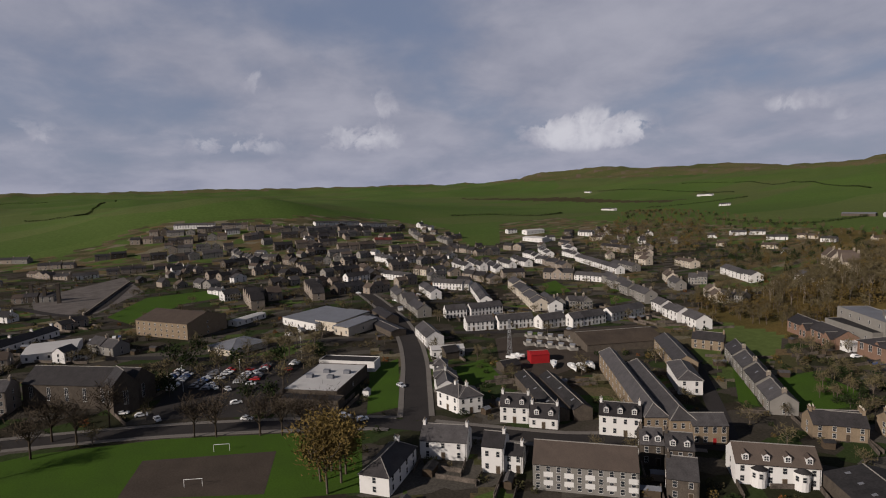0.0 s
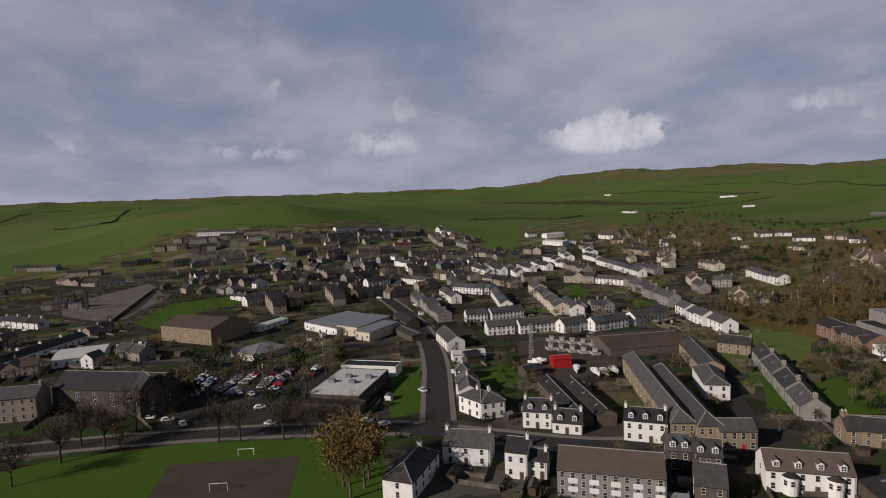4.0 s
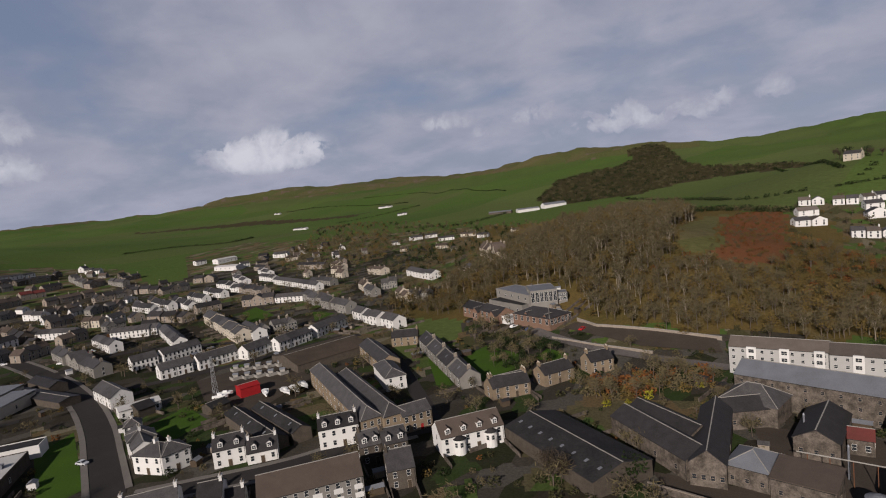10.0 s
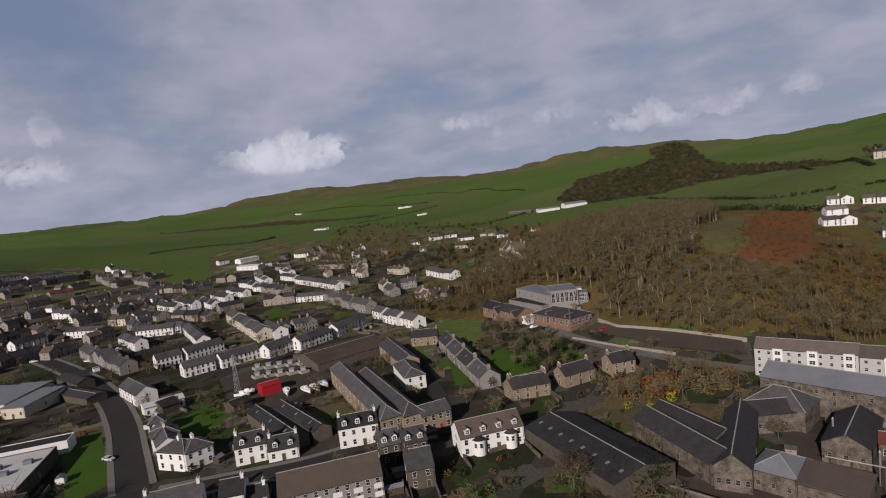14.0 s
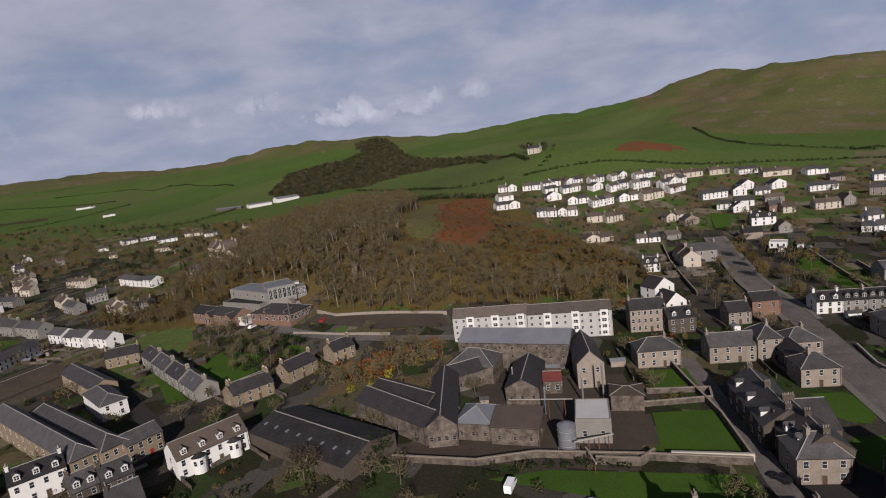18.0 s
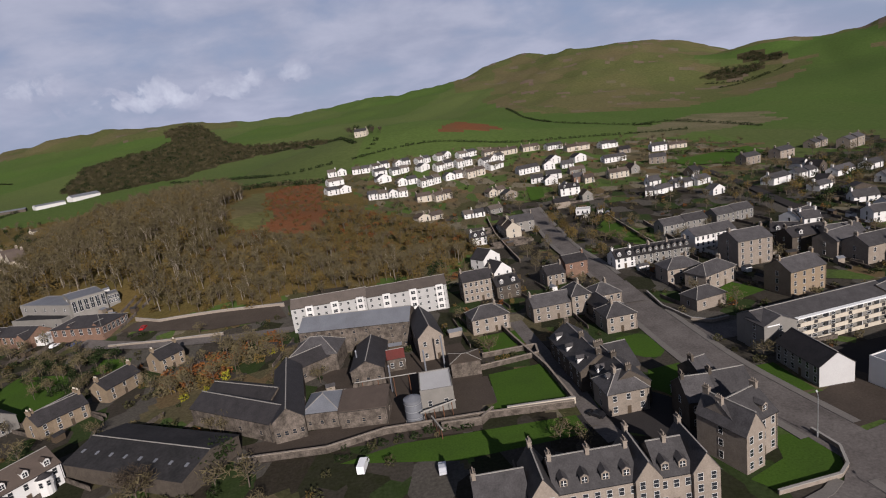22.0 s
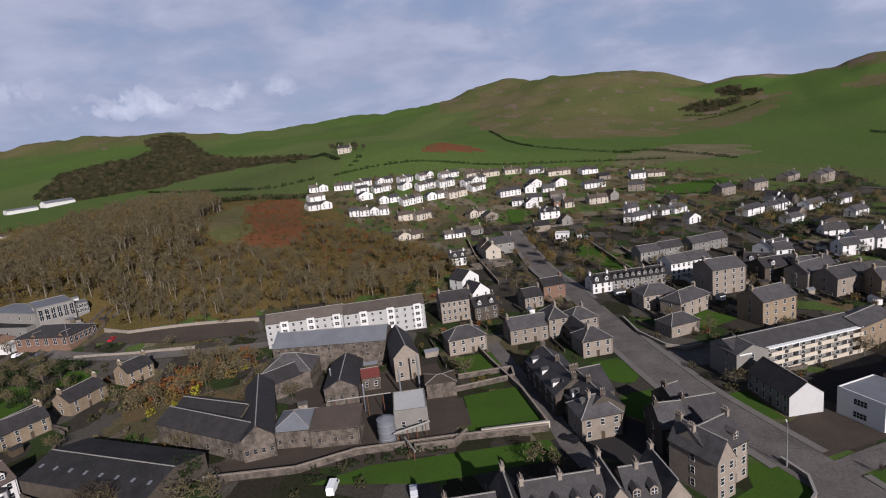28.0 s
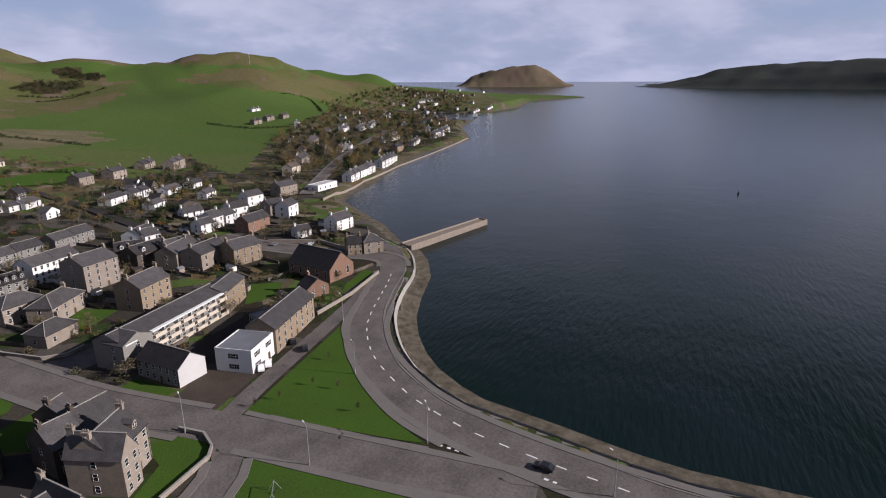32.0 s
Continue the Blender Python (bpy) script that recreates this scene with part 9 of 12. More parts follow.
house(56.2, 505.7, 18.5, 9.0, 8.0, 4.0, 2.4, "white rendered terrace house with a weathered tile roof", "render_white", "tile_pale", bays=2, chim="R", group="white terrace houses", name="terrace_house")
house(65.4, 501.9, 25.6, 9.1, 8.0, 5.0, 2.4, "cream rendered house with a slate roof", "render_cream", "tile_brown", bays=2, chim="L", name="villa")
house(74.6, 506.3, 25.6, 9.1, 8.0, 5.0, 2.4, "cream rendered house with a slate roof", "render_cream", "tile_brown", bays=2, chim="L", name="villa")
house(84.6, 533.0, 36.8, 8.9, 8.0, 5.0, 2.4, "white rendered terrace house with a slate roof", "render_white", "slate", bays=2, chim="", group="white terrace houses", name="terrace_house")
house(92.5, 538.9, 36.8, 8.9, 8.0, 5.0, 2.4, "white rendered terrace house with a weathered tile roof", "render_white", "tile_pale", bays=2, chim="R", group="white terrace houses", name="terrace_house", form="cross")
house(100.4, 544.8, 36.8, 8.9, 8.0, 5.0, 2.4, "white rendered terrace house with a slate roof", "render_white", "slate", bays=2, chim="", group="white terrace houses", name="terrace_house")
house(91.7, 520.4, 32.2, 16.3, 8.0, 4.0, 2.4, "white rendered terrace house with a weathered tile roof", "render_white", "tile_pale", bays=2, chim="", group="white terrace houses", name="terrace_house")
house(-20.8, 462.9, 10.8, 7.5, 8.0, 4.4, 2.4, "white rendered terrace house with a slate roof", "render_white", "slate", bays=2, chim="", group="white terrace houses", name="terrace_house")
house(-12.6, 464.5, 10.8, 7.5, 8.0, 4.4, 2.4, "white rendered terrace house with a weathered tile roof", "render_white", "tile_pale", bays=2, chim="R", group="white terrace houses", name="terrace_house")
house(-4.4, 466.0, 10.8, 7.5, 8.0, 4.4, 2.4, "white rendered terrace house with a slate roof", "render_white", "slate", bays=2, chim="", group="white terrace houses", name="terrace_house", form="cross")
house(3.7, 467.6, 10.8, 7.5, 8.0, 4.4, 2.4, "white rendered terrace house with a weathered tile roof", "render_white", "tile_pale", bays=2, chim="", group="white terrace houses", name="terrace_house")
house(19.3, 447.1, 11.5, 11.6, 8.0, 4.4, 2.4, "cream rendered house with a slate roof", "render_cream", "tile_brown", bays=2, chim="L", name="villa")
house(30.5, 445.7, 27.1, 7.5, 8.0, 4.4, 2.4, "cream rendered house with a slate roof", "render_cream", "tile_brown", bays=2, chim="L", name="villa")
house(37.9, 449.5, 27.1, 7.5, 8.0, 4.4, 2.4, "cream rendered house with a slate roof", "render_cream", "tile_brown", bays=2, chim="L", name="villa")
house(14.0, 388.5, 25.2, 9.4, 8.0, 3.0, 2.2, "cream rendered house with a slate roof", "render_cream", "tile_brown", bays=2, chim="L", name="villa", form="cross")
house(23.5, 392.9, 25.2, 9.4, 8.0, 3.0, 2.2, "cream rendered house with a slate roof", "render_cream", "tile_brown", bays=2, chim="L", name="villa")
house(46.0, 387.8, 7.6, 7.1, 8.0, 3.0, 2.2, "white rendered terrace house with a weathered tile roof", "render_white", "tile_pale", bays=2, chim="R", group="white terrace houses", name="terrace_house")
house(53.9, 388.9, 7.6, 7.1, 8.0, 3.0, 2.2, "white rendered terrace house with a slate roof", "render_white", "slate", bays=2, chim="", group="white terrace houses", name="terrace_house")
house(65.4, 391.5, 19.9, 10.1, 8.0, 3.4, 2.2, "grey harled terrace house with a weathered tile roof", "render_grey", "tile_pale", bays=2, chim="R", group="grey terrace houses", name="terrace_house")
house(72.1, 438.2, 20.6, 7.3, 8.0, 4.0, 2.4, "cream rendered house with a slate roof", "render_cream", "tile_brown", bays=2, chim="L", name="villa", form="cross")
house(79.7, 441.1, 20.6, 7.3, 8.0, 4.0, 2.4, "cream rendered house with a slate roof", "render_cream", "tile_brown", bays=2, chim="L", name="villa")

# farm on the hill
house(-33.0, 708.0, -15.6, 15.0, 10.0, 6.0, 3.0, "cream farmhouse on the hill among trees", "render_cream", "slate", bays=3, name="farmhouse")

# more of the far town
house(-664.5, 61.1, 32.5, 10.9, 9.0, 5.7, 3.0, "brown stone house with tiled roof", "stone", "tile_brown", bays=2, chim="R", group="dark town houses", name="town_house")
house(-655.3, 66.8, 32.5, 10.9, 9.0, 4.6, 3.0, "dark stone house with slate roof", "stone_dark", "slate_dark", bays=2, chim="R", group="dark town houses", name="town_house")
house(-594.2, 23.9, 110.4, 8.9, 9.0, 4.7, 3.0, "brown stone terrace house with slate roof", "stone", "slate_dark", bays=2, chim="R", group="stone terrace houses", name="stone_terrace_house")
house(-597.3, 31.8, 110.4, 8.9, 9.0, 5.6, 3.0, "brown stone terrace house with slate roof", "stone", "slate_dark", bays=2, chim="R", group="stone terrace houses", name="stone_terrace_house")
house(-600.5, 43.3, 110.4, 8.9, 9.0, 5.3, 3.0, "brown stone terrace house with slate roof", "stone", "slate_dark", bays=2, chim="R", group="stone terrace houses", name="stone_terrace_house")
house(-554.0, 47.0, 128.2, 8.5, 9.0, 5.8, 3.0, "dark stone house with slate roof", "stone_dark", "slate_dark", bays=2, chim="R", group="dark town houses", name="town_house", form="cross")
house(-559.2, 54.1, 128.2, 8.5, 9.0, 5.6, 3.0, "dark stone house with slate roof", "stone_dark", "slate_dark", bays=2, chim="R", group="dark town houses", name="town_house")
house(-564.5, 57.9, 128.2, 8.5, 9.0, 5.0, 3.0, "brown stone house with tiled roof", "stone", "tile_brown", bays=2, chim="R", group="dark town houses", name="town_house")
house(-717.7, 92.6, 108.5, 8.9, 9.0, 4.8, 3.0, "brown stone house with tiled roof", "stone", "tile_brown", bays=2, chim="R", group="dark town houses", name="town_house")
house(-720.5, 100.9, 108.5, 8.9, 9.0, 5.7, 3.0, "dark stone house with slate roof", "stone_dark", "slate_dark", bays=2, chim="R", group="dark town houses", name="town_house")
house(-723.3, 108.2, 108.5, 8.9, 9.0, 4.9, 3.0, "dark stone house with slate roof", "stone_dark", "slate_dark", bays=2, chim="R", group="dark town houses", name="town_house")
house(-702.0, 117.3, 98.1, 9.5, 9.0, 5.2, 3.0, "grey harled terrace house with a slate roof", "render_grey", "slate", bays=3, chim="R", group="grey terrace houses", name="terrace_house")
house(-703.3, 127.2, 98.1, 9.5, 9.0, 5.1, 3.0, "grey harled terrace house with a slate roof", "render_grey", "slate", bays=3, chim="R", group="grey terrace houses", name="terrace_house")
house(-704.7, 135.3, 98.1, 9.5, 9.0, 5.0, 3.0, "grey harled terrace house with a slate roof", "render_grey", "slate", bays=3, chim="R", group="grey terrace houses", name="terrace_house")
house(-675.1, 148.0, 110.6, 8.7, 9.0, 5.5, 3.0, "grey harled house with slate roof", "render_grey", "slate", bays=2, chim="R", group="dark town houses", name="town_house")
house(-678.1, 154.2, 110.6, 8.7, 9.0, 5.0, 3.0, "brown stone house with slate roof", "stone", "slate_dark", bays=2, chim="R", group="dark town houses", name="town_house", form="cross")
house(-771.5, -2.9, 95.8, 11.7, 9.0, 5.7, 3.0, "brown stone terrace house with slate roof", "stone", "slate_dark", bays=2, chim="R", group="stone terrace houses", name="stone_terrace_house")
house(-777.0, -36.6, 95.6, 9.1, 9.0, 5.2, 3.0, "grey harled terrace house with a slate roof", "render_grey", "slate", bays=3, chim="R", group="grey terrace houses", name="terrace_house")
house(-777.9, -28.2, 95.6, 9.1, 9.0, 5.8, 3.0, "grey harled terrace house with a slate roof", "render_grey", "slate", bays=3, chim="R", group="grey terrace houses", name="terrace_house", form="cross")
house(-778.8, -17.9, 95.6, 9.1, 9.0, 4.6, 3.0, "grey harled terrace house with a slate roof", "render_grey", "slate", bays=3, chim="R", group="grey terrace houses", name="terrace_house", form="cross")
house(-777.4, -67.7, 91.0, 10.1, 9.0, 5.5, 3.0, "brown stone house with tiled roof", "stone", "tile_brown", bays=2, chim="R", group="dark town houses", name="town_house", form="cross")
house(-777.5, -57.1, 91.0, 10.1, 9.0, 5.7, 3.0, "grey harled house with slate roof", "render_grey", "slate", bays=2, chim="R", group="dark town houses", name="town_house")
house(-777.7, -50.1, 91.0, 10.1, 9.0, 5.8, 3.0, "grey harled house with slate roof", "render_grey", "slate", bays=2, chim="R", group="dark town houses", name="town_house")
house(-860.3, -96.2, 80.3, 11.4, 9.0, 5.1, 3.0, "brown stone house with tiled roof", "stone", "tile_brown", bays=2, chim="R", group="dark town houses", name="town_house")
house(-858.4, -83.4, 80.3, 11.4, 9.0, 5.7, 3.0, "dark stone house with slate roof", "stone_dark", "slate_dark", bays=2, chim="R", group="dark town houses", name="town_house", form="cross")
house(-851.0, -74.3, 83.3, 11.1, 9.0, 4.5, 2.5, "grey harled terrace house with a slate roof", "render_grey", "slate", bays=3, chim="R", group="grey terrace houses", name="terrace_house")
house(-849.7, -63.8, 83.3, 11.1, 9.0, 4.2, 2.5, "grey harled terrace house with a slate roof", "render_grey", "slate", bays=3, chim="R", group="grey terrace houses", name="terrace_house")
house(-848.4, -50.2, 83.3, 11.1, 9.0, 4.2, 2.5, "grey harled terrace house with a slate roof", "render_grey", "slate", bays=3, chim="R", group="grey terrace houses", name="terrace_house", form="cross")
house(-853.5, -36.2, 87.2, 11.2, 9.0, 4.8, 2.5, "brown stone house with slate roof", "stone", "slate_dark", bays=2, chim="R", group="dark town houses", name="town_house")
house(-852.9, -25.8, 87.2, 11.2, 9.0, 4.4, 2.5, "dark stone house with slate roof", "stone_dark", "slate_dark", bays=2, chim="R", group="dark town houses", name="town_house")
house(-852.4, -15.6, 87.2, 11.2, 9.0, 4.8, 2.5, "dark stone house with slate roof", "stone_dark", "slate_dark", bays=2, chim="R", group="dark town houses", name="town_house")
house(-836.7, -1.1, 96.4, 9.3, 9.0, 4.5, 2.5, "white rendered terrace house with a slate roof", "render_white", "slate", bays=3, chim="", group="white terrace houses", name="terrace_house")
house(-837.8, 8.2, 96.4, 9.3, 9.0, 4.5, 2.5, "white rendered terrace house with a slate roof", "render_white", "slate", bays=3, chim="", group="white terrace houses", name="terrace_house")
house(-835.5, 58.8, 96.8, 9.4, 9.0, 4.5, 2.5, "brown stone house with tiled roof", "stone", "tile_brown", bays=2, chim="R", group="dark town houses", name="town_house")
house(-836.7, 67.0, 96.8, 9.4, 9.0, 4.5, 2.5, "brown stone house with tiled roof", "stone", "tile_brown", bays=2, chim="R", group="dark town houses", name="town_house")
house(-837.8, 76.9, 96.8, 9.4, 9.0, 5.1, 2.5, "brown stone house with slate roof", "stone", "slate_dark", bays=2, chim="R", group="dark town houses", name="town_house")
house(-838.9, 88.1, 96.8, 9.4, 9.0, 4.2, 2.5, "grey harled house with slate roof", "render_grey", "slate", bays=2, chim="R", group="dark town houses", name="town_house", form="cross")
house(-840.0, 98.1, 96.8, 9.4, 9.0, 4.3, 2.5, "brown stone house with slate roof", "stone", "slate_dark", bays=2, chim="R", group="dark town houses", name="town_house")
house(-838.8, 108.8, 103.5, 9.4, 9.0, 4.2, 2.5, "grey harled terrace house with a slate roof", "render_grey", "slate", bays=3, chim="R", group="grey terrace houses", name="terrace_house")
house(-841.0, 119.1, 103.5, 9.4, 9.0, 4.2, 2.5, "grey harled terrace house with a slate roof", "render_grey", "slate", bays=3, chim="R", group="grey terrace houses", name="terrace_house")
house(-843.2, 127.9, 103.5, 9.4, 9.0, 4.8, 2.5, "grey harled terrace house with a slate roof", "render_grey", "slate", bays=3, chim="R", group="grey terrace houses", name="terrace_house")
house(-845.4, 135.0, 103.5, 9.4, 9.0, 4.2, 2.5, "grey harled terrace house with a slate roof", "render_grey", "slate", bays=3, chim="R", group="grey terrace houses", name="terrace_house")
house(-847.6, 146.6, 103.5, 9.4, 9.0, 4.4, 2.5, "grey harled terrace house with a slate roof", "render_grey", "slate", bays=3, chim="R", group="grey terrace houses", name="terrace_house")
house(-844.3, 157.4, 108.7, 13.1, 9.0, 4.9, 2.5, "brown stone terrace house with slate roof", "stone", "slate_dark", bays=2, chim="R", group="stone terrace houses", name="stone_terrace_house")
house(-848.5, 172.3, 108.7, 13.1, 9.0, 4.4, 2.5, "brown stone terrace house with slate roof", "stone", "slate_dark", bays=2, chim="R", group="stone terrace houses", name="stone_terrace_house")
house(-852.7, 181.1, 108.7, 13.1, 9.0, 4.7, 2.5, "brown stone terrace house with slate roof", "stone", "slate_dark", bays=2, chim="R", group="stone terrace houses", name="stone_terrace_house")
house(-856.9, 196.9, 108.7, 13.1, 9.0, 4.2, 2.5, "brown stone terrace house with slate roof", "stone", "slate_dark", bays=2, chim="R", group="stone terrace houses", name="stone_terrace_house")
house(-844.5, 209.6, 108.8, 13.9, 9.0, 5.0, 2.5, "dark stone house with slate roof", "stone_dark", "slate_dark", bays=2, chim="R", group="dark town houses", name="town_house")
house(-849.0, 223.0, 108.8, 13.9, 9.0, 5.2, 2.5, "brown stone house with slate roof", "stone", "slate_dark", bays=2, chim="R", group="dark town houses", name="town_house", form="cross")
house(-853.5, 235.6, 108.8, 13.9, 9.0, 5.0, 2.5, "brown stone house with slate roof", "stone", "slate_dark", bays=2, chim="R", group="dark town houses", name="town_house")
house(-857.9, 246.0, 108.8, 13.9, 9.0, 4.1, 2.5, "dark stone house with slate roof", "stone_dark", "slate_dark", bays=2, chim="R", group="dark town houses", name="town_house", form="cross")
house(-784.7, 45.4, 111.4, 12.7, 9.0, 5.2, 3.0, "grey harled house with slate roof", "render_grey", "slate", bays=2, chim="R", group="dark town houses", name="town_house")
house(-789.3, 220.1, 110.1, 11.7, 9.0, 4.8, 3.0, "brown stone terrace house with slate roof", "stone", "slate_dark", bays=2, chim="R", group="stone terrace houses", name="stone_terrace_house")
house(-793.3, 230.7, 110.1, 11.7, 9.0, 4.7, 3.0, "brown stone terrace house with slate roof", "stone", "slate_dark", bays=2, chim="R", group="stone terrace houses", name="stone_terrace_house")
house(-768.2, 260.7, 115.3, 12.6, 9.0, 5.8, 3.0, "brown stone house with slate roof", "stone", "slate_dark", bays=2, chim="R", group="dark town houses", name="town_house", form="cross")
house(-773.6, 271.2, 115.3, 12.6, 9.0, 4.8, 3.0, "brown stone house with tiled roof", "stone", "tile_brown", bays=2, chim="R", group="dark town houses", name="town_house")
house(-628.9, 175.5, 103.3, 8.2, 9.0, 4.6, 3.0, "dark stone house with slate roof", "stone_dark", "slate_dark", bays=2, chim="R", group="dark town houses", name="town_house")
house(-630.8, 183.3, 103.3, 8.2, 9.0, 5.1, 3.0, "brown stone house with tiled roof", "stone", "tile_brown", bays=2, chim="R", group="dark town houses", name="town_house", form="cross")
house(-632.7, 193.0, 103.3, 8.2, 9.0, 4.8, 3.0, "brown stone house with tiled roof", "stone", "tile_brown", bays=2, chim="R", group="dark town houses", name="town_house")
house(-634.6, 198.2, 103.3, 8.2, 9.0, 5.3, 3.0, "grey harled house with slate roof", "render_grey", "slate", bays=2, chim="R", group="dark town houses", name="town_house")
house(-577.6, 193.1, 104.9, 9.0, 9.0, 5.3, 3.0, "grey harled house with slate roof", "render_grey", "slate", bays=2, chim="R", group="dark town houses", name="town_house", form="cross")
house(-579.9, 198.9, 104.9, 9.0, 9.0, 5.3, 3.0, "brown stone house with slate roof", "stone", "slate_dark", bays=2, chim="R", group="dark town houses", name="town_house", form="cross")
house(-582.2, 210.3, 104.9, 9.0, 9.0, 4.8, 3.0, "grey harled house with slate roof", "render_grey", "slate", bays=2, chim="R", group="dark town houses", name="town_house")
house(-584.5, 218.7, 104.9, 9.0, 9.0, 5.4, 3.0, "brown stone house with tiled roof", "stone", "tile_brown", bays=2, chim="R", group="dark town houses", name="town_house", form="cross")
house(-552.0, 155.5, 101.2, 10.9, 9.0, 4.9, 3.0, "brown stone terrace house with slate roof", "stone", "slate_dark", bays=2, chim="R", group="stone terrace houses", name="stone_terrace_house")
house(-554.1, 164.4, 101.2, 10.9, 9.0, 4.7, 3.0, "brown stone terrace house with slate roof", "stone", "slate_dark", bays=2, chim="R", group="stone terrace houses", name="stone_terrace_house")
house(-480.9, 79.9, 111.5, 6.8, 9.0, 4.8, 3.0, "brown stone house with tiled roof", "stone", "tile_brown", bays=2, chim="R", group="dark town houses", name="town_house")
house(-483.4, 83.8, 111.5, 6.8, 9.0, 4.6, 3.0, "brown stone house with tiled roof", "stone", "tile_brown", bays=2, chim="R", group="dark town houses", name="town_house")
house(-497.3, 97.2, 109.7, 7.6, 9.0, 5.0, 3.0, "dark roofed house with white gables", "render_white", "slate_dark", bays=2, chim="", group="dark roofed houses", name="town_house")
house(-499.9, 104.5, 109.7, 7.6, 9.0, 5.0, 3.0, "dark roofed house with white gables", "render_white", "slate_dark", bays=2, chim="", group="dark roofed houses", name="town_house")
house(-502.5, 111.7, 109.7, 7.6, 9.0, 5.0, 3.0, "dark roofed house with white gables", "render_white", "slate_dark", bays=2, chim="", group="dark roofed houses", name="town_house")
house(-501.4, 33.7, 106.8, 8.4, 9.0, 5.4, 3.0, "dark stone house with slate roof", "stone_dark", "slate_dark", bays=2, chim="R", group="dark town houses", name="town_house")
house(-503.9, 39.7, 106.8, 8.4, 9.0, 5.4, 3.0, "brown stone house with slate roof", "stone", "slate_dark", bays=2, chim="R", group="dark town houses", name="town_house", form="cross")
house(-506.3, 50.0, 106.8, 8.4, 9.0, 5.1, 3.0, "grey harled house with slate roof", "render_grey", "slate", bays=2, chim="R", group="dark town houses", name="town_house")
house(-575.3, -7.8, 123.5, 10.9, 9.0, 4.7, 3.0, "brown stone terrace house with slate roof", "stone", "slate_dark", bays=2, chim="R", group="stone terrace houses", name="stone_terrace_house")
house(-581.3, 1.5, 123.5, 10.9, 9.0, 5.1, 3.0, "brown stone terrace house with slate roof", "stone", "slate_dark", bays=2, chim="R", group="stone terrace houses", name="stone_terrace_house", form="cross")
house(-457.9, -5.6, 116.3, 6.4, 9.0, 5.0, 3.0, "white rendered terrace house with a slate roof", "render_white", "slate", bays=3, chim="", group="white terrace houses", name="terrace_house")
house(-460.8, 0.2, 116.3, 6.4, 9.0, 5.0, 3.0, "white rendered terrace house with a slate roof", "render_white", "slate", bays=3, chim="", group="white terrace houses", name="terrace_house")
house(-465.1, 165.2, 92.6, 7.8, 9.0, 4.7, 2.6, "grey harled terrace house with a slate roof", "render_grey", "slate", bays=3, chim="R", group="grey terrace houses", name="terrace_house", form="cross")
house(-465.5, 171.8, 92.6, 7.8, 9.0, 5.2, 2.6, "grey harled terrace house with a slate roof", "render_grey", "slate", bays=3, chim="R", group="grey terrace houses", name="terrace_house")
house(-668.6, 270.4, 19.6, 13.5, 9.0, 5.0, 3.0, "brown stone house with slate roof", "stone", "slate_dark", bays=2, chim="R", group="dark town houses", name="town_house")
house(-655.8, 276.9, 19.6, 13.5, 9.0, 5.7, 3.0, "brown stone house with slate roof", "stone", "slate_dark", bays=2, chim="R", group="dark town houses", name="town_house")
house(-643.1, 281.1, 19.6, 13.5, 9.0, 4.7, 3.0, "dark stone house with slate roof", "stone_dark", "slate_dark", bays=2, chim="R", group="dark town houses", name="town_house")
house(-616.0, 278.5, 95.8, 11.4, 9.0, 4.7, 3.0, "brown stone house with slate roof", "stone", "slate_dark", bays=2, chim="R", group="dark town houses", name="town_house")
house(-617.2, 288.7, 95.8, 11.4, 9.0, 5.5, 3.0, "brown stone house with slate roof", "stone", "slate_dark", bays=2, chim="R", group="dark town houses", name="town_house", form="cross")
house(-618.3, 299.5, 95.8, 11.4, 9.0, 5.4, 3.0, "grey harled house with slate roof", "render_grey", "slate", bays=2, chim="R", group="dark town houses", name="town_house")
house(-649.7, 336.4, 25.4, 12.9, 9.0, 5.7, 3.0, "brown stone terrace house with slate roof", "stone", "slate_dark", bays=2, chim="R", group="stone terrace houses", name="stone_terrace_house")
house(-638.0, 344.0, 25.4, 12.9, 9.0, 5.7, 3.0, "brown stone terrace house with slate roof", "stone", "slate_dark", bays=2, chim="R", group="stone terrace houses", name="stone_terrace_house", form="cross")
house(-683.8, 418.1, 76.5, 11.8, 9.0, 5.0, 2.5, "white rendered terrace house with a slate roof", "render_white", "slate", bays=3, chim="", group="white terrace houses", name="terrace_house")
house(-650.2, 469.7, 67.7, 15.0, 9.0, 4.0, 2.0, "cream rendered house with a slate roof", "render_cream", "tile_brown", bays=2, chim="L", name="villa")
house(-572.6, 430.6, 9.1, 14.6, 9.0, 5.5, 2.5, "brown stone terrace house with slate roof", "stone", "slate_dark", bays=2, chim="R", group="stone terrace houses", name="stone_terrace_house")
house(-558.1, 432.4, 9.1, 14.6, 9.0, 5.7, 2.5, "brown stone terrace house with slate roof", "stone", "slate_dark", bays=2, chim="R", group="stone terrace houses", name="stone_terrace_house")
house(-543.7, 434.4, 9.1, 14.6, 9.0, 5.7, 2.5, "brown stone terrace house with slate roof", "stone", "slate_dark", bays=2, chim="R", group="stone terrace houses", name="stone_terrace_house")
house(-438.5, 341.8, -7.0, 12.7, 9.0, 4.6, 2.5, "grey harled terrace house with a slate roof", "render_grey", "slate", bays=3, chim="R", group="grey terrace houses", name="terrace_house")
house(-425.9, 341.4, -7.0, 12.7, 9.0, 5.4, 2.5, "grey harled terrace house with a slate roof", "render_grey", "slate", bays=3, chim="R", group="grey terrace houses", name="terrace_house")
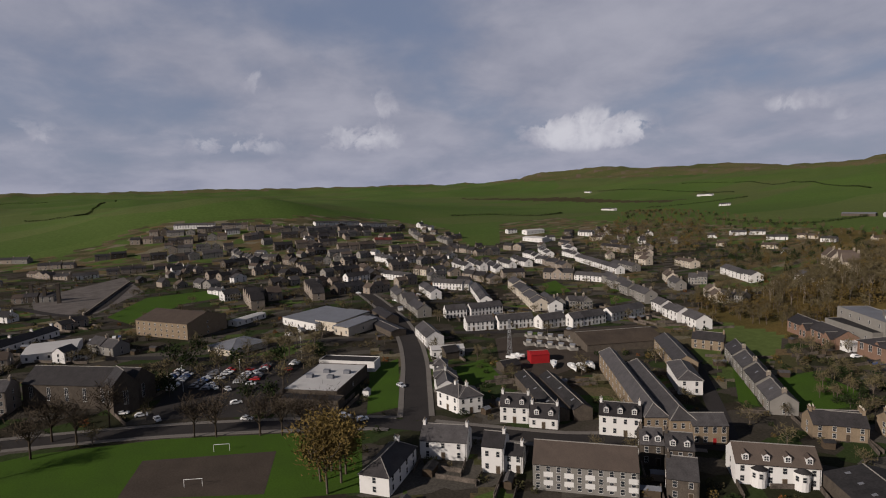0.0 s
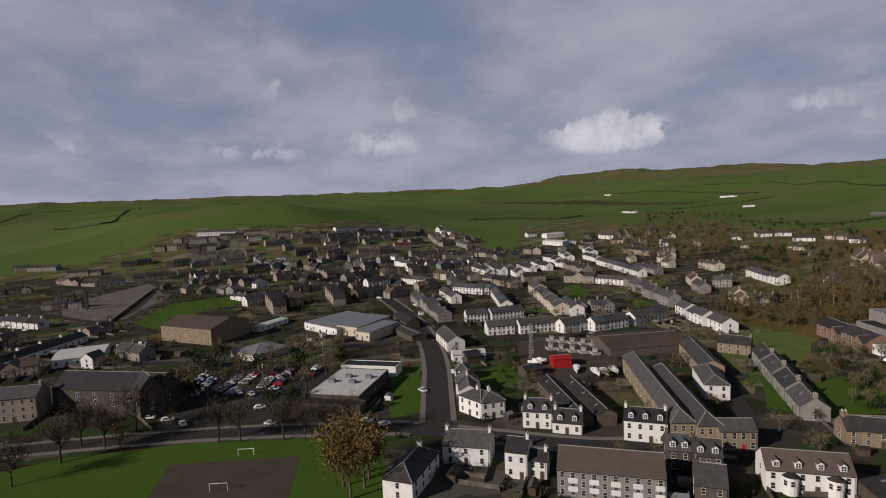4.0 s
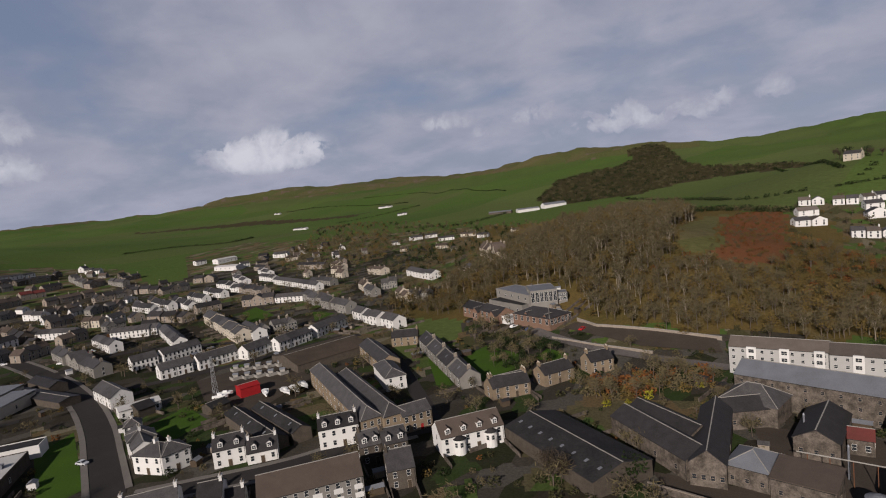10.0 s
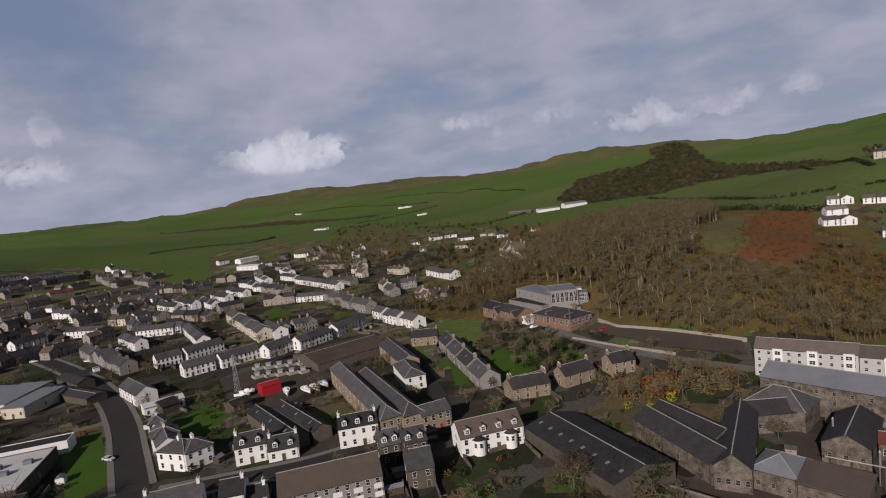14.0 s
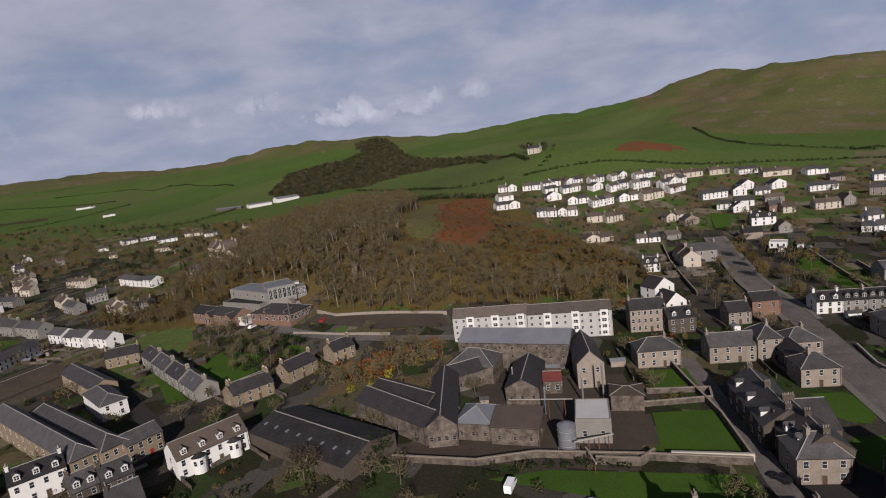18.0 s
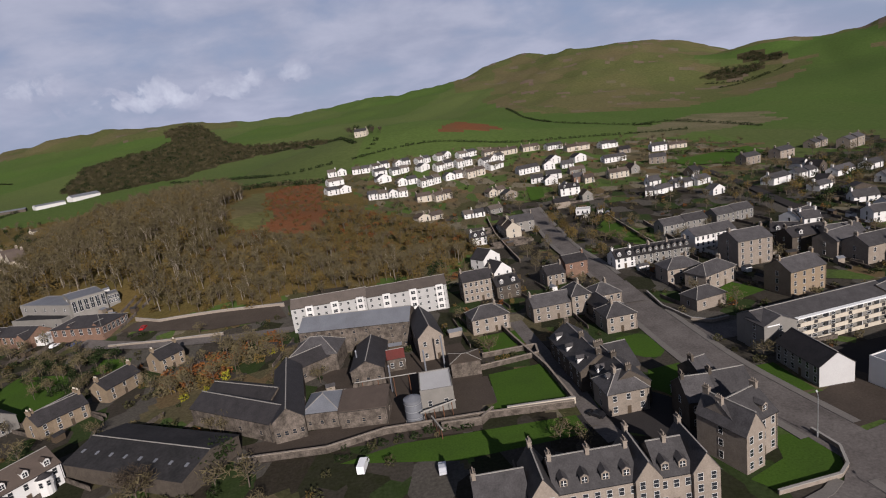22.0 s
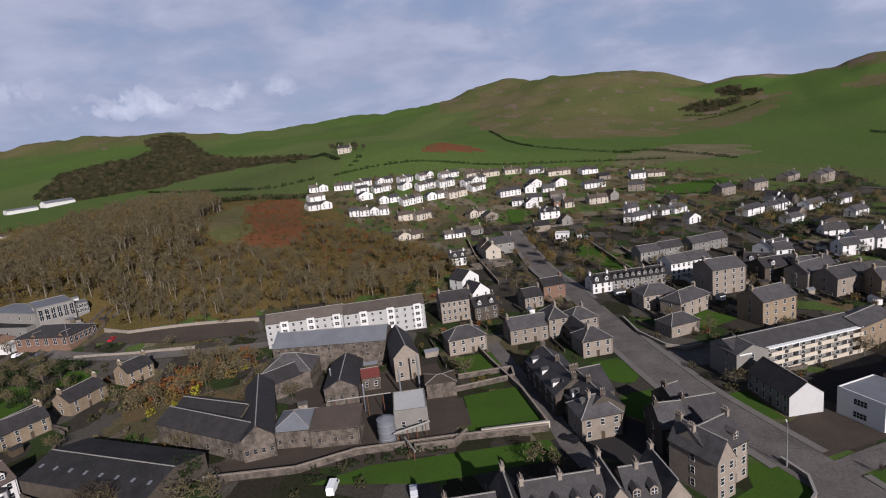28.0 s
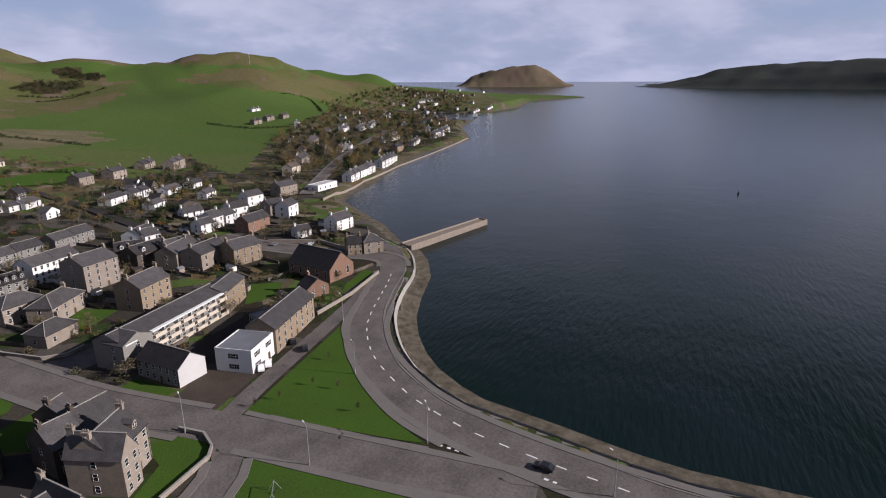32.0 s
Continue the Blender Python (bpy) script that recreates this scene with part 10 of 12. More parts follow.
house(-413.3, 338.1, -7.0, 12.7, 9.0, 5.2, 2.5, "grey harled terrace house with a slate roof", "render_grey", "slate", bays=3, chim="R", group="grey terrace houses", name="terrace_house")
house(-530.3, -157.4, 84.1, 9.9, 9.0, 4.6, 2.5, "brown stone house with tiled roof", "stone", "tile_brown", bays=2, chim="R", group="dark town houses", name="town_house")
house(-529.3, -149.3, 84.1, 9.9, 9.0, 5.2, 2.5, "dark stone house with slate roof", "stone_dark", "slate_dark", bays=2, chim="R", group="dark town houses", name="town_house")
house(-528.3, -138.4, 84.1, 9.9, 9.0, 4.7, 2.5, "grey harled house with slate roof", "render_grey", "slate", bays=2, chim="R", group="dark town houses", name="town_house")
house(-403.2, -98.5, 132.8, 8.2, 8.0, 3.8, 2.0, "brown stone terrace house with slate roof", "stone", "slate_dark", bays=2, chim="R", group="stone terrace houses", name="stone_terrace_house")
house(-408.8, -92.5, 132.8, 8.2, 8.0, 4.5, 2.0, "brown stone terrace house with slate roof", "stone", "slate_dark", bays=2, chim="R", group="stone terrace houses", name="stone_terrace_house")
house(-321.1, -79.3, 149.2, 8.3, 7.0, 5.0, 2.5, "white rendered terrace house with a slate roof", "render_white", "slate", bays=3, chim="", group="white terrace houses", name="terrace_house")
house(-332.2, -65.3, 43.2, 10.3, 9.0, 5.0, 3.0, "grey harled house with slate roof", "render_grey", "slate", bays=2, chim="R", group="dark town houses", name="town_house")
house(-324.7, -58.3, 43.2, 10.3, 9.0, 4.5, 3.0, "grey harled house with slate roof", "render_grey", "slate", bays=2, chim="R", group="dark town houses", name="town_house")
house(-812.4, -266.9, 65.7, 19.0, 9.0, 4.4, 2.5, "dark stone house with slate roof", "stone_dark", "slate_dark", bays=2, chim="R", group="dark town houses", name="town_house")
house(-804.6, -249.0, 65.7, 19.0, 9.0, 4.2, 2.5, "brown stone house with slate roof", "stone", "slate_dark", bays=2, chim="R", group="dark town houses", name="town_house")
house(-796.8, -231.4, 65.7, 19.0, 9.0, 4.6, 2.5, "grey harled house with slate roof", "render_grey", "slate", bays=2, chim="R", group="dark town houses", name="town_house")
house(-750.5, -197.4, 81.7, 11.4, 9.0, 4.6, 2.5, "brown stone terrace house with slate roof", "stone", "slate_dark", bays=2, chim="R", group="stone terrace houses", name="stone_terrace_house")
house(-748.8, -185.6, 81.7, 11.4, 9.0, 4.6, 2.5, "brown stone terrace house with slate roof", "stone", "slate_dark", bays=2, chim="R", group="stone terrace houses", name="stone_terrace_house")
house(-747.2, -172.7, 81.7, 11.4, 9.0, 3.9, 2.5, "brown stone terrace house with slate roof", "stone", "slate_dark", bays=2, chim="R", group="stone terrace houses", name="stone_terrace_house")
house(-390.2, -148.1, 132.7, 8.3, 9.0, 4.2, 3.0, "dark stone house with slate roof", "stone_dark", "slate_dark", bays=2, chim="R", group="dark town houses", name="town_house", form="cross")
house(-395.9, -141.2, 132.7, 8.3, 9.0, 5.1, 3.0, "brown stone house with slate roof", "stone", "slate_dark", bays=2, chim="R", group="dark town houses", name="town_house")
house(-322.2, -121.4, 91.3, 7.5, 9.0, 4.1, 3.0, "brown stone house with slate roof", "stone", "slate_dark", bays=2, chim="R", group="dark town houses", name="town_house", form="cross")
house(-322.3, -113.7, 91.3, 7.5, 9.0, 4.1, 3.0, "brown stone house with slate roof", "stone", "slate_dark", bays=2, chim="R", group="dark town houses", name="town_house", form="cross")
house(-322.5, -106.0, 91.3, 7.5, 9.0, 4.6, 3.0, "brown stone house with tiled roof", "stone", "tile_brown", bays=2, chim="R", group="dark town houses", name="town_house")
house(-333.4, 86.6, 3.2, 27.5, 8.0, 4.0, 2.0, "long dark shed with rooflights", "stone_dark", "slate_dark", bays=0, chim="", name="shed", category="shed", door="", sides=0)
house(-313.3, 78.8, 9.2, 47.6, 9.0, 3.2, 1.0, "long dark shed with rooflights", "stone_dark", "slate_dark", bays=0, chim="", name="shed", category="shed", door="", sides=0)
house(-241.7, 93.2, 92.9, 7.0, 8.0, 3.5, 2.0, "long dark shed with rooflights", "stone_dark", "slate_dark", bays=0, chim="", name="shed", category="shed", door="", sides=0)
house(-201.8, 76.0, -17.0, 20.0, 7.0, 5.0, 2.0, "white rendered terrace house with a slate roof", "render_white", "slate", bays=3, chim="", group="white terrace houses", name="terrace_house")
house(-212.4, 109.2, 92.0, 8.1, 7.0, 3.0, 1.5, "long dark shed with rooflights", "stone_dark", "slate_dark", bays=0, chim="", name="shed", category="shed", door="", sides=0)
house(-191.7, 180.4, -29.0, 38.0, 9.0, 5.5, 2.6, "brown stone range with a slate roof", "stone_warm", "slate", bays=5, chim="", door="")
house(-230.0, 177.0, 78.0, 40.0, 30.0, 3.6, 2.6, "wide low shed with a rusty brown roof", "stone_dark", "sheet_brown", bays=0, chim="", name="shed", category="shed", door="", sides=0)
house(-35.4, 175.8, 36.2, 13.9, 9.0, 5.5, 2.5, "old stone distillery range with dark slate roof", "rubble", "slate_dark", bays=4, floors=1, chim="", door="", win=(0.9, 1.2), name="distillery_range", category="distillery", style="stone")
house(67.7, 124.4, 16.2, 4.8, 8.0, 6.0, 3.0, "dark stone building with a slate roof", "stone_dark", "slate", bays=2, chim="L")
house(252.0, 175.0, -5.8, 13.9, 9.0, 6.0, 3.0, "tall white house with a grey slate roof", "render_white", "slate", bays=2, floors=3, chim="LR", name="tall_house")
house(230.3, 183.6, -26.2, 7.8, 8.0, 4.0, 2.0, "white rendered villa by the shore", "render_white", "slate", bays=2, chim="L", name="villa")
house(214.1, 234.9, -3.2, 9.4, 8.0, 5.0, 2.5, "white rendered villa by the shore", "render_white", "slate", bays=2, chim="L", name="villa")
house(175.1, 209.1, -6.7, 13.5, 10.0, 7.0, 3.0, "grey stone villa with tall chimneys", "stone", "slate", bays=3, floors=2, name="villa")
house(163.2, 224.7, -33.6, 12.1, 10.0, 6.5, 3.0, "dark stone house with roof dormers", "stone_dark", "slate_dark", bays=3, dormers=2)

# ---- trees, hedges and woods ----
def fast_mesh(name, V, T, mats, index=None):
    """A mesh from arrays of points and triangles."""
    me = bpy.data.meshes.new(name)
    me.vertices.add(len(V))
    me.vertices.foreach_set("co", np.asarray(V, np.float32).ravel())
    n = len(T)
    me.loops.add(n * 3)
    me.polygons.add(n)
    me.loops.foreach_set("vertex_index", np.asarray(T, np.int32).ravel())
    me.polygons.foreach_set("loop_start", np.arange(0, n * 3, 3, dtype=np.int32))
    for m in mats:
        me.materials.append(M[m])
    if index is not None:
        me.polygons.foreach_set("material_index", np.asarray(index, np.int32))
    me.update(calc_edges=True)
    return me


def limbs(rs, tall, spread, count, stem=0.45):
    """Trunk and limbs as tapered three-sided tubes: points, triangles and the limb tips."""
    V, T, tips = [], [], []

    def tube(a, b, r0, r1):
        n = len(V)
        d = (b - a) / (np.linalg.norm(b - a) + 1e-6)
        u = np.cross(d, [0.3, 0.9, 0.2])
        u /= np.linalg.norm(u)
        w = np.cross(d, u)
        for c, r in ((a, r0), (b, r1)):
            for k in range(4):
                V.append(c + r * (u * math.cos(k * 1.571) + w * math.sin(k * 1.571)))
        for k in range(4):
            q = (k + 1) % 4
            T.append((n + k, n + q, n + 4 + q))
            T.append((n + k, n + 4 + q, n + 4 + k))

    base, fork = np.zeros(3), np.array([rs.normal(0, 0.03), rs.normal(0, 0.03), stem]) * tall
    tube(base - [0, 0, 0.4], fork, tall * 0.028, tall * 0.018)
    top = fork + np.array([rs.normal(0, 0.05), rs.normal(0, 0.05), 0.42]) * tall
    tube(fork, top, tall * 0.018, tall * 0.004)
    tips.append(top)
    for k in range(count):
        a = 2 * math.pi * (k + rs.rand() * 0.7) / count
        s = fork * (0.65 + 0.5 * rs.rand())
        e = s + np.array([math.cos(a) * spread * (0.7 + 0.5 * rs.rand()), math.sin(a) * spread * (0.7 + 0.5 * rs.rand()), 0.18 + 0.28 * rs.rand()]) * tall
        tube(s, e, tall * 0.012, tall * 0.003)
        tips += [e, s * 0.4 + e * 0.6]
        for _ in range(2):
            q = s + (e - s) * (0.5 + 0.4 * rs.rand())
            f = q + rs.normal(0, 0.10, 3) * tall + [0, 0, 0.10 * tall]
            tube(q, f, tall * 0.006, tall * 0.002)
            tips.append(f)
    return np.array(V), np.array(T), np.array(tips)


def spray(rs, tips, size, count, thick, long, lift=0.0):
    """Small slips round the tips: thin and long for twigs, broad for leaf clumps."""
    c = tips[rs.randint(0, len(tips), count)] + rs.normal(0, 1, (count, 3)) * size
    d = rs.normal(0, 1, (count, 3))
    d[:, 2] = np.abs(d[:, 2]) * 0.7 + lift
    d /= np.linalg.norm(d, axis=1)[:, None]
    u = np.cross(d, rs.normal(0, 1, (count, 3)))
    u /= np.linalg.norm(u, axis=1)[:, None]
    L = long * (0.6 + 0.8 * rs.rand(count, 1))
    W = thick * (0.6 + 0.8 * rs.rand(count, 1))
    a, b, e, f = c - u * W, c + u * W, c + d * L + u * W * 0.5, c + d * L - u * W * 0.5
    V = np.stack([a, b, e, f], 1).reshape(-1, 3)
    k = np.arange(count)[:, None] * 4
    T = np.concatenate([k + [0, 1, 2], k + [0, 2, 3]], 0)
    return V, T


def tree_kind(seed, kind):
    """One unit-height tree: trunk arrays and crown arrays."""
    rs = np.random.RandomState(seed)
    if kind in ("bare", "olive"):
        tv, tt, tips = limbs(rs, 1.0, 0.26, 7)
        cv, ct = spray(rs, tips, 0.085, 170 if kind == "bare" else 200, 0.011 if kind == "bare" else 0.026, 0.15 if kind == "bare" else 0.07, 0.2)
    elif kind == "tall":
        tv, tt, tips = limbs(rs, 1.0, 0.15, 6, 0.6)
        tv[:, :2] *= 1.15
        cv, ct = spray(rs, tips, 0.07, 150, 0.012, 0.14, 0.5)
    elif kind == "round":
        tv, tt, tips = limbs(rs, 1.0, 0.3, 8, 0.3)
        cv, ct = spray(rs, tips, 0.11, 260, 0.04, 0.07)
    elif kind == "cone":
        tv, tt, _ = limbs(rs, 1.0, 0.05, 3, 0.5)
        zz = rs.rand(300) ** 0.7
        an = rs.rand(300) * 6.283
        tips = np.stack([np.cos(an) * 0.2 * (1 - zz), np.sin(an) * 0.2 * (1 - zz), 0.08 + zz * 0.92], 1)
        cv, ct = spray(rs, tips, 0.03, 260, 0.035, 0.06)
    else:  # bush
        tv, tt, tips = limbs(rs, 1.0, 0.45, 5, 0.15)
        an, zz = rs.rand(60) * 6.283, rs.rand(60)
        rr = 0.55 * np.sqrt(1 - (zz * 1.6 - 0.6) ** 2 * 0.38) * (0.6 + 0.4 * rs.rand(60))
        tips = np.stack([np.cos(an) * rr, np.sin(an) * rr, zz * 0.9], 1)
        cv, ct = spray(rs, tips, 0.08, 90, 0.10, 0.14)
    return tv, tt, cv, ct


KINDS = {k: [tree_kind(10 * i + j, k) for j in range(4)] for i, k in enumerate(("bare", "olive", "round", "cone", "bush", "tall"))}
LOOKS = {"tall": ("bark_pale", "twig"), "bare": ("bark", "twig"), "olive": ("bark", "twig_olive"), "round": ("bark", "leaf_green"), "cone": ("bark", "leaf_green"), "bush": ("bark", "leaf_green"),
         "rust": ("bark", "leaf_rust"), "yellow": ("bark", "leaf_yellow"), "brush": ("bark", "twig_olive"), "heath": ("bark", "twig"), "dull": ("bark", "leaf_dull")}
SHAPES = {"rust": "bush", "yellow": "bush", "brush": "bush", "heath": "bush", "dull": "bush"}


def stand(name, label, category, spots):
    """Many plants in one mesh: spots are (x, y, z, height, width, kind)."""
    rs = np.random.RandomState(len(spots))
    mats, Vs, Ts, Is, n = [], [], [], [], 0
    for x, y, z, tall, wide, kind in spots:
        tv, tt, cv, ct = KINDS[SHAPES.get(kind, kind)][rs.randint(4)]
        a = rs.rand() * 6.283
        R = np.array([[math.cos(a), -math.sin(a), 0], [math.sin(a), math.cos(a), 0], [0, 0, 1]])
        for V, T, m in ((tv, tt, LOOKS[kind][0]), (cv, ct, LOOKS[kind][1])):
            if m not in mats:
                mats.append(m)
            W = (V @ R.T) * [wide, wide, tall] + [x, y, z]
            Vs.append(W)
            Ts.append(T + n)
            Is.append(np.full(len(T), mats.index(m)))
            n += len(V)
    if not spots:
        return None
    me = fast_mesh(name, np.concatenate(Vs), np.concatenate(Ts), mats, np.concatenate(Is))
    return tagged(new(name, me), label, category, kind="stuff")


def free(x, y, gap=1.0):
    """Whether places lie clear of every building."""
    x, y = np.atleast_1d(np.asarray(x, float)), np.atleast_1d(np.asarray(y, float))
    ok = np.ones(x.shape, bool)
    for fx, fy, turn, w, d in FOOT:
        near = np.nonzero(np.abs(x - fx) + np.abs(y - fy) < w + d + 2 * gap)[0]
        if len(near):
            dx, dy = x[near] - fx, y[near] - fy
            c, s = math.cos(radians(turn)), math.sin(radians(turn))
            ok[near] &= ~((np.abs(dx * c + dy * s) < w / 2 + gap) & (np.abs(dy * c - dx * s) < d / 2 + gap))
    return ok


def on_road(x, y, gap, but=-1):
    x, y = np.atleast_1d(np.asarray(x, float)), np.atleast_1d(np.asarray(y, float))
    hit = np.zeros(x.shape, bool)
    for a, b, w, k in ROADS:
        if k == but:
            continue
        dx, dy = b[0] - a[0], b[1] - a[1]
        t = np.clip(((x - a[0]) * dx + (y - a[1]) * dy) / (dx * dx + dy * dy + 1e-9), 0, 1)
        hit |= np.hypot(x - a[0] - t * dx, y - a[1] - t * dy) < w / 2 + gap
    return hit


INFILL = [("dark stone house with a slate roof", "stone_dark", "slate_dark", 0.3), ("brown stone house with a slate roof", "stone", "slate_dark", 0.25), ("grey harled house with a brown tiled roof", "render_grey", "tile_brown", 0.25),
          ("white rendered house with a slate roof", "render_white", "slate", 0.2)]


def infill(poly, count, whites=1.0, low=3.0, high=5.6):
    """More small houses of the old town, turned like their neighbours."""
    rs = random.Random(int(abs(poly[0][0] + poly[0][1])))
    xs, ys = [p[0] for p in poly], [p[1] for p in poly]
    made = 0
    for _ in range(count * 25):
        if made >= count:
            break
        x, y = rs.uniform(min(xs), max(xs)), rs.uniform(min(ys), max(ys))
        if not inside(x, y, poly):
            continue
        turn = min(FOOT, key=lambda f: (f[0] - x) ** 2 + (f[1] - y) ** 2)[2] + rs.choice((0, 0, 0, 90)) + rs.uniform(-4, 4)
        w, d = rs.uniform(8, 15), rs.uniform(6.5, 8)
        c, s = math.cos(radians(turn)), math.sin(radians(turn))
        px = np.array([x + u * w / 2 * c - v * d / 2 * s for u in (-1, 0, 1) for v in (-1, 0, 1)])
        py = np.array([y + u * w / 2 * s + v * d / 2 * c for u in (-1, 0, 1) for v in (-1, 0, 1)])
        if not free(px, py, 1.2).all() or on_road(px, py, 2.0).any() or covered(px, py, OPEN).any() or (coast_distance(px, py) < 26).any():
            continue
        label, wall, roof, _w = rs.choices(INFILL, [k[3] * (whites if k[1] == "render_white" else 1) for k in INFILL])[0]
        house(x, y, turn, w, d, rs.uniform(low, high), rs.uniform(2.4, 3.4), label, wall, roof, rs.choice(("gable", "gable", "gable", "cross")), bays=rs.choice((2, 3)), chim=rs.choice(("R", "L", "")), group="old town houses", name="town_house")
        made += 1


def wood(poly, step, mix, tall=(6.0, 10.0), avoid=None, name="wood", label="brown leafless wood on the slope", category="wood"):
    """Plants inside an outline; mix is a list of kinds, drawn by chance."""
    rs = np.random.RandomState(int(abs(poly[0][0] * 7 + poly[0][1] * 3)) % 9973)
    xs, ys = [p[0] for p in poly], [p[1] for p in poly]
    gx, gy = np.meshgrid(np.arange(min(xs), max(xs), step), np.arange(min(ys), max(ys), step))
    gx, gy = gx.ravel() + rs.uniform(-0.5, 0.5, gx.size) * step, gy.ravel() + rs.uniform(-0.5, 0.5, gy.size) * step
    keep = inside(gx, gy, poly) & (coast_distance(gx, gy) > 16)
    if avoid:
        keep &= ~covered(gx, gy, avoid)
    gx, gy = gx[keep], gy[keep]
    keep = free(gx, gy, 1.5) & ~on_road(gx, gy, 1.0)
    gx, gy = gx[keep], gy[keep]
    gz = height(gx, gy)
    spots = []
    for x, y, z in zip(gx.tolist(), gy.tolist(), np.atleast_1d(gz).tolist()):
        k = mix[rs.randint(len(mix))]
        t = rs.uniform(*tall)
        if k in SHAPES or k == "bush":
            t *= 0.35
            spots.append((x, y, z, t, t * 1.5, k))
        else:
            spots.append((x, y, z, t, t * rs.uniform(0.8, 1.1), k))
    stand(name, label, category, spots)


def hedge(pts, tall, kind="bush"):
    line = curve_points(pts, 2.2 * tall)
    rs = np.random.RandomState(len(line))
    stand("hedge", "dark hedge along a field edge", "hedge", [(p.x + rs.normal(0, 0.4), p.y + rs.normal(0, 0.4), h(p.x, p.y), tall * rs.uniform(0.6, 1.3), tall * rs.uniform(1.2, 2.2), kind) for p in line])


TREE_PARTS = {}


def tree(x, y, tall, kind="bare", label="bare brown tree in the town park", wide=1.0):
    """A single tree or shrub with trunk and crown."""
    rs = random.Random(int(x * 13 + y * 7))
    v = rs.randrange(4)
    key = (kind, v)
    if key not in TREE_PARTS:
        tv, tt, cv, ct = KINDS[SHAPES.get(kind, kind)][v]
        if kind in ("bare", "olive"):
            q = np.random.RandomState(v + 50)
            tv, tt, tips = limbs(q, 1.0, 0.27, 9)
            cv, ct = spray(q, tips, 0.075, 620, 0.005, 0.13, 0.3) if kind == "bare" else spray(q, tips, 0.085, 1500, 0.010, 0.05, 0.1)
        TREE_PARTS[key] = (fast_mesh("trunk", tv, tt, ["twig_dark" if kind == "bare" else LOOKS[kind][0]]), fast_mesh("crown", cv, ct, ["twig_dark" if kind == "bare" else LOOKS[kind][1]]))
    top = tagged(new("tree" if kind not in SHAPES and kind != "bush" else "shrub"), label, "tree" if kind not in SHAPES and kind != "bush" else "shrub")
    top.matrix_basis = pose(x, y, h(x, y), 0, 0, rs.random() * 360) @ Matrix.Diagonal((tall * wide, tall * wide, tall, 1))
    for n, m in zip(("trunk", "crown"), TREE_PARTS[key]):
        part(n, m, None, top)


# ---- walls, lamps, cars, boats ----
def garden_wall(pts, tall, thick=0.45, mat="rubble", label="old rubble garden wall with coping"):
    s, c = Shape(), Shape()
    for (ax, ay), (bx, by) in zip(pts[:-1], pts[1:]):
        d = Vector((bx - ax, by - ay, 0)).normalized()
        q = Vector((-d.y, d.x, 0))
        n = max(1, int(math.hypot(bx - ax, by - ay) / 8))
        for k in range(n):
            a, b = Vector((ax, ay, 0)).lerp(Vector((bx, by, 0)), k / n), Vector((ax, ay, 0)).lerp(Vector((bx, by, 0)), (k + 1) / n)
            za, zb = h(a.x, a.y), h(b.x, b.y)
            for sh, t, lo, hi in ((s, thick / 2, -0.6, tall), (c, thick / 2 + 0.08, tall, tall + 0.14)):
                low = [a + q * t, a - q * t, b - q * t, b + q * t]
                zz = [za, za, zb, zb]
                sh.solid([(p.x, p.y, z + lo) for p, z in zip(low, zz)], [(p.x, p.y, z + hi) for p, z in zip(low, zz)])
    top = tagged(new("garden_wall"), label, "wall")
    part("stonework", s, mat, top)
    part("coping", c, "stone" if mat == "rubble" else "concrete", top)


def lamp_post(x, y, tall=9.0, turn=0.0, double=False):
    top = tagged(new("street_lamp"), "tall galvanised street lamp on a slim pole", "street lamp", "street lamps")
    top.matrix_basis = pose(x, y, h(x, y), 0, 0, turn)
    part("pole", Shape().tube((0, 0, 0), (0, 0, tall), 0.11, 0.06, 8).tube((0, 0, 0), (0, 0, 1.2), 0.16, 0.16, 8), "steel", top)
    for sx in ((1, -1) if double else (1,)):
        part("arm", Shape().tube((0, 0, tall - 0.1), (sx * 1.5, 0, tall + 0.25), 0.05, 0.04, 6), "steel", top)
        part("lantern", Shape().box(min(sx * 1.3, sx * 2.1), -0.16, tall + 0.18, max(sx * 1.3, sx * 2.1), 0.16, tall + 0.34, 0, 0.04), "white_paint", top)


CARS = {}
PAINTS = {"white": (0.7, 0.7, 0.7), "silver": (0.42, 0.43, 0.45), "black": (0.012, 0.012, 0.014), "red": (0.35, 0.02, 0.02), "blue": (0.03, 0.06, 0.16), "grey": (0.12, 0.12, 0.13)}
for k_, c_ in PAINTS.items():
    M["car_" + k_] = material(k_ + " car paint", c_, 0.25, 0.03, 1.0, bump=0.0, spec=0.6)


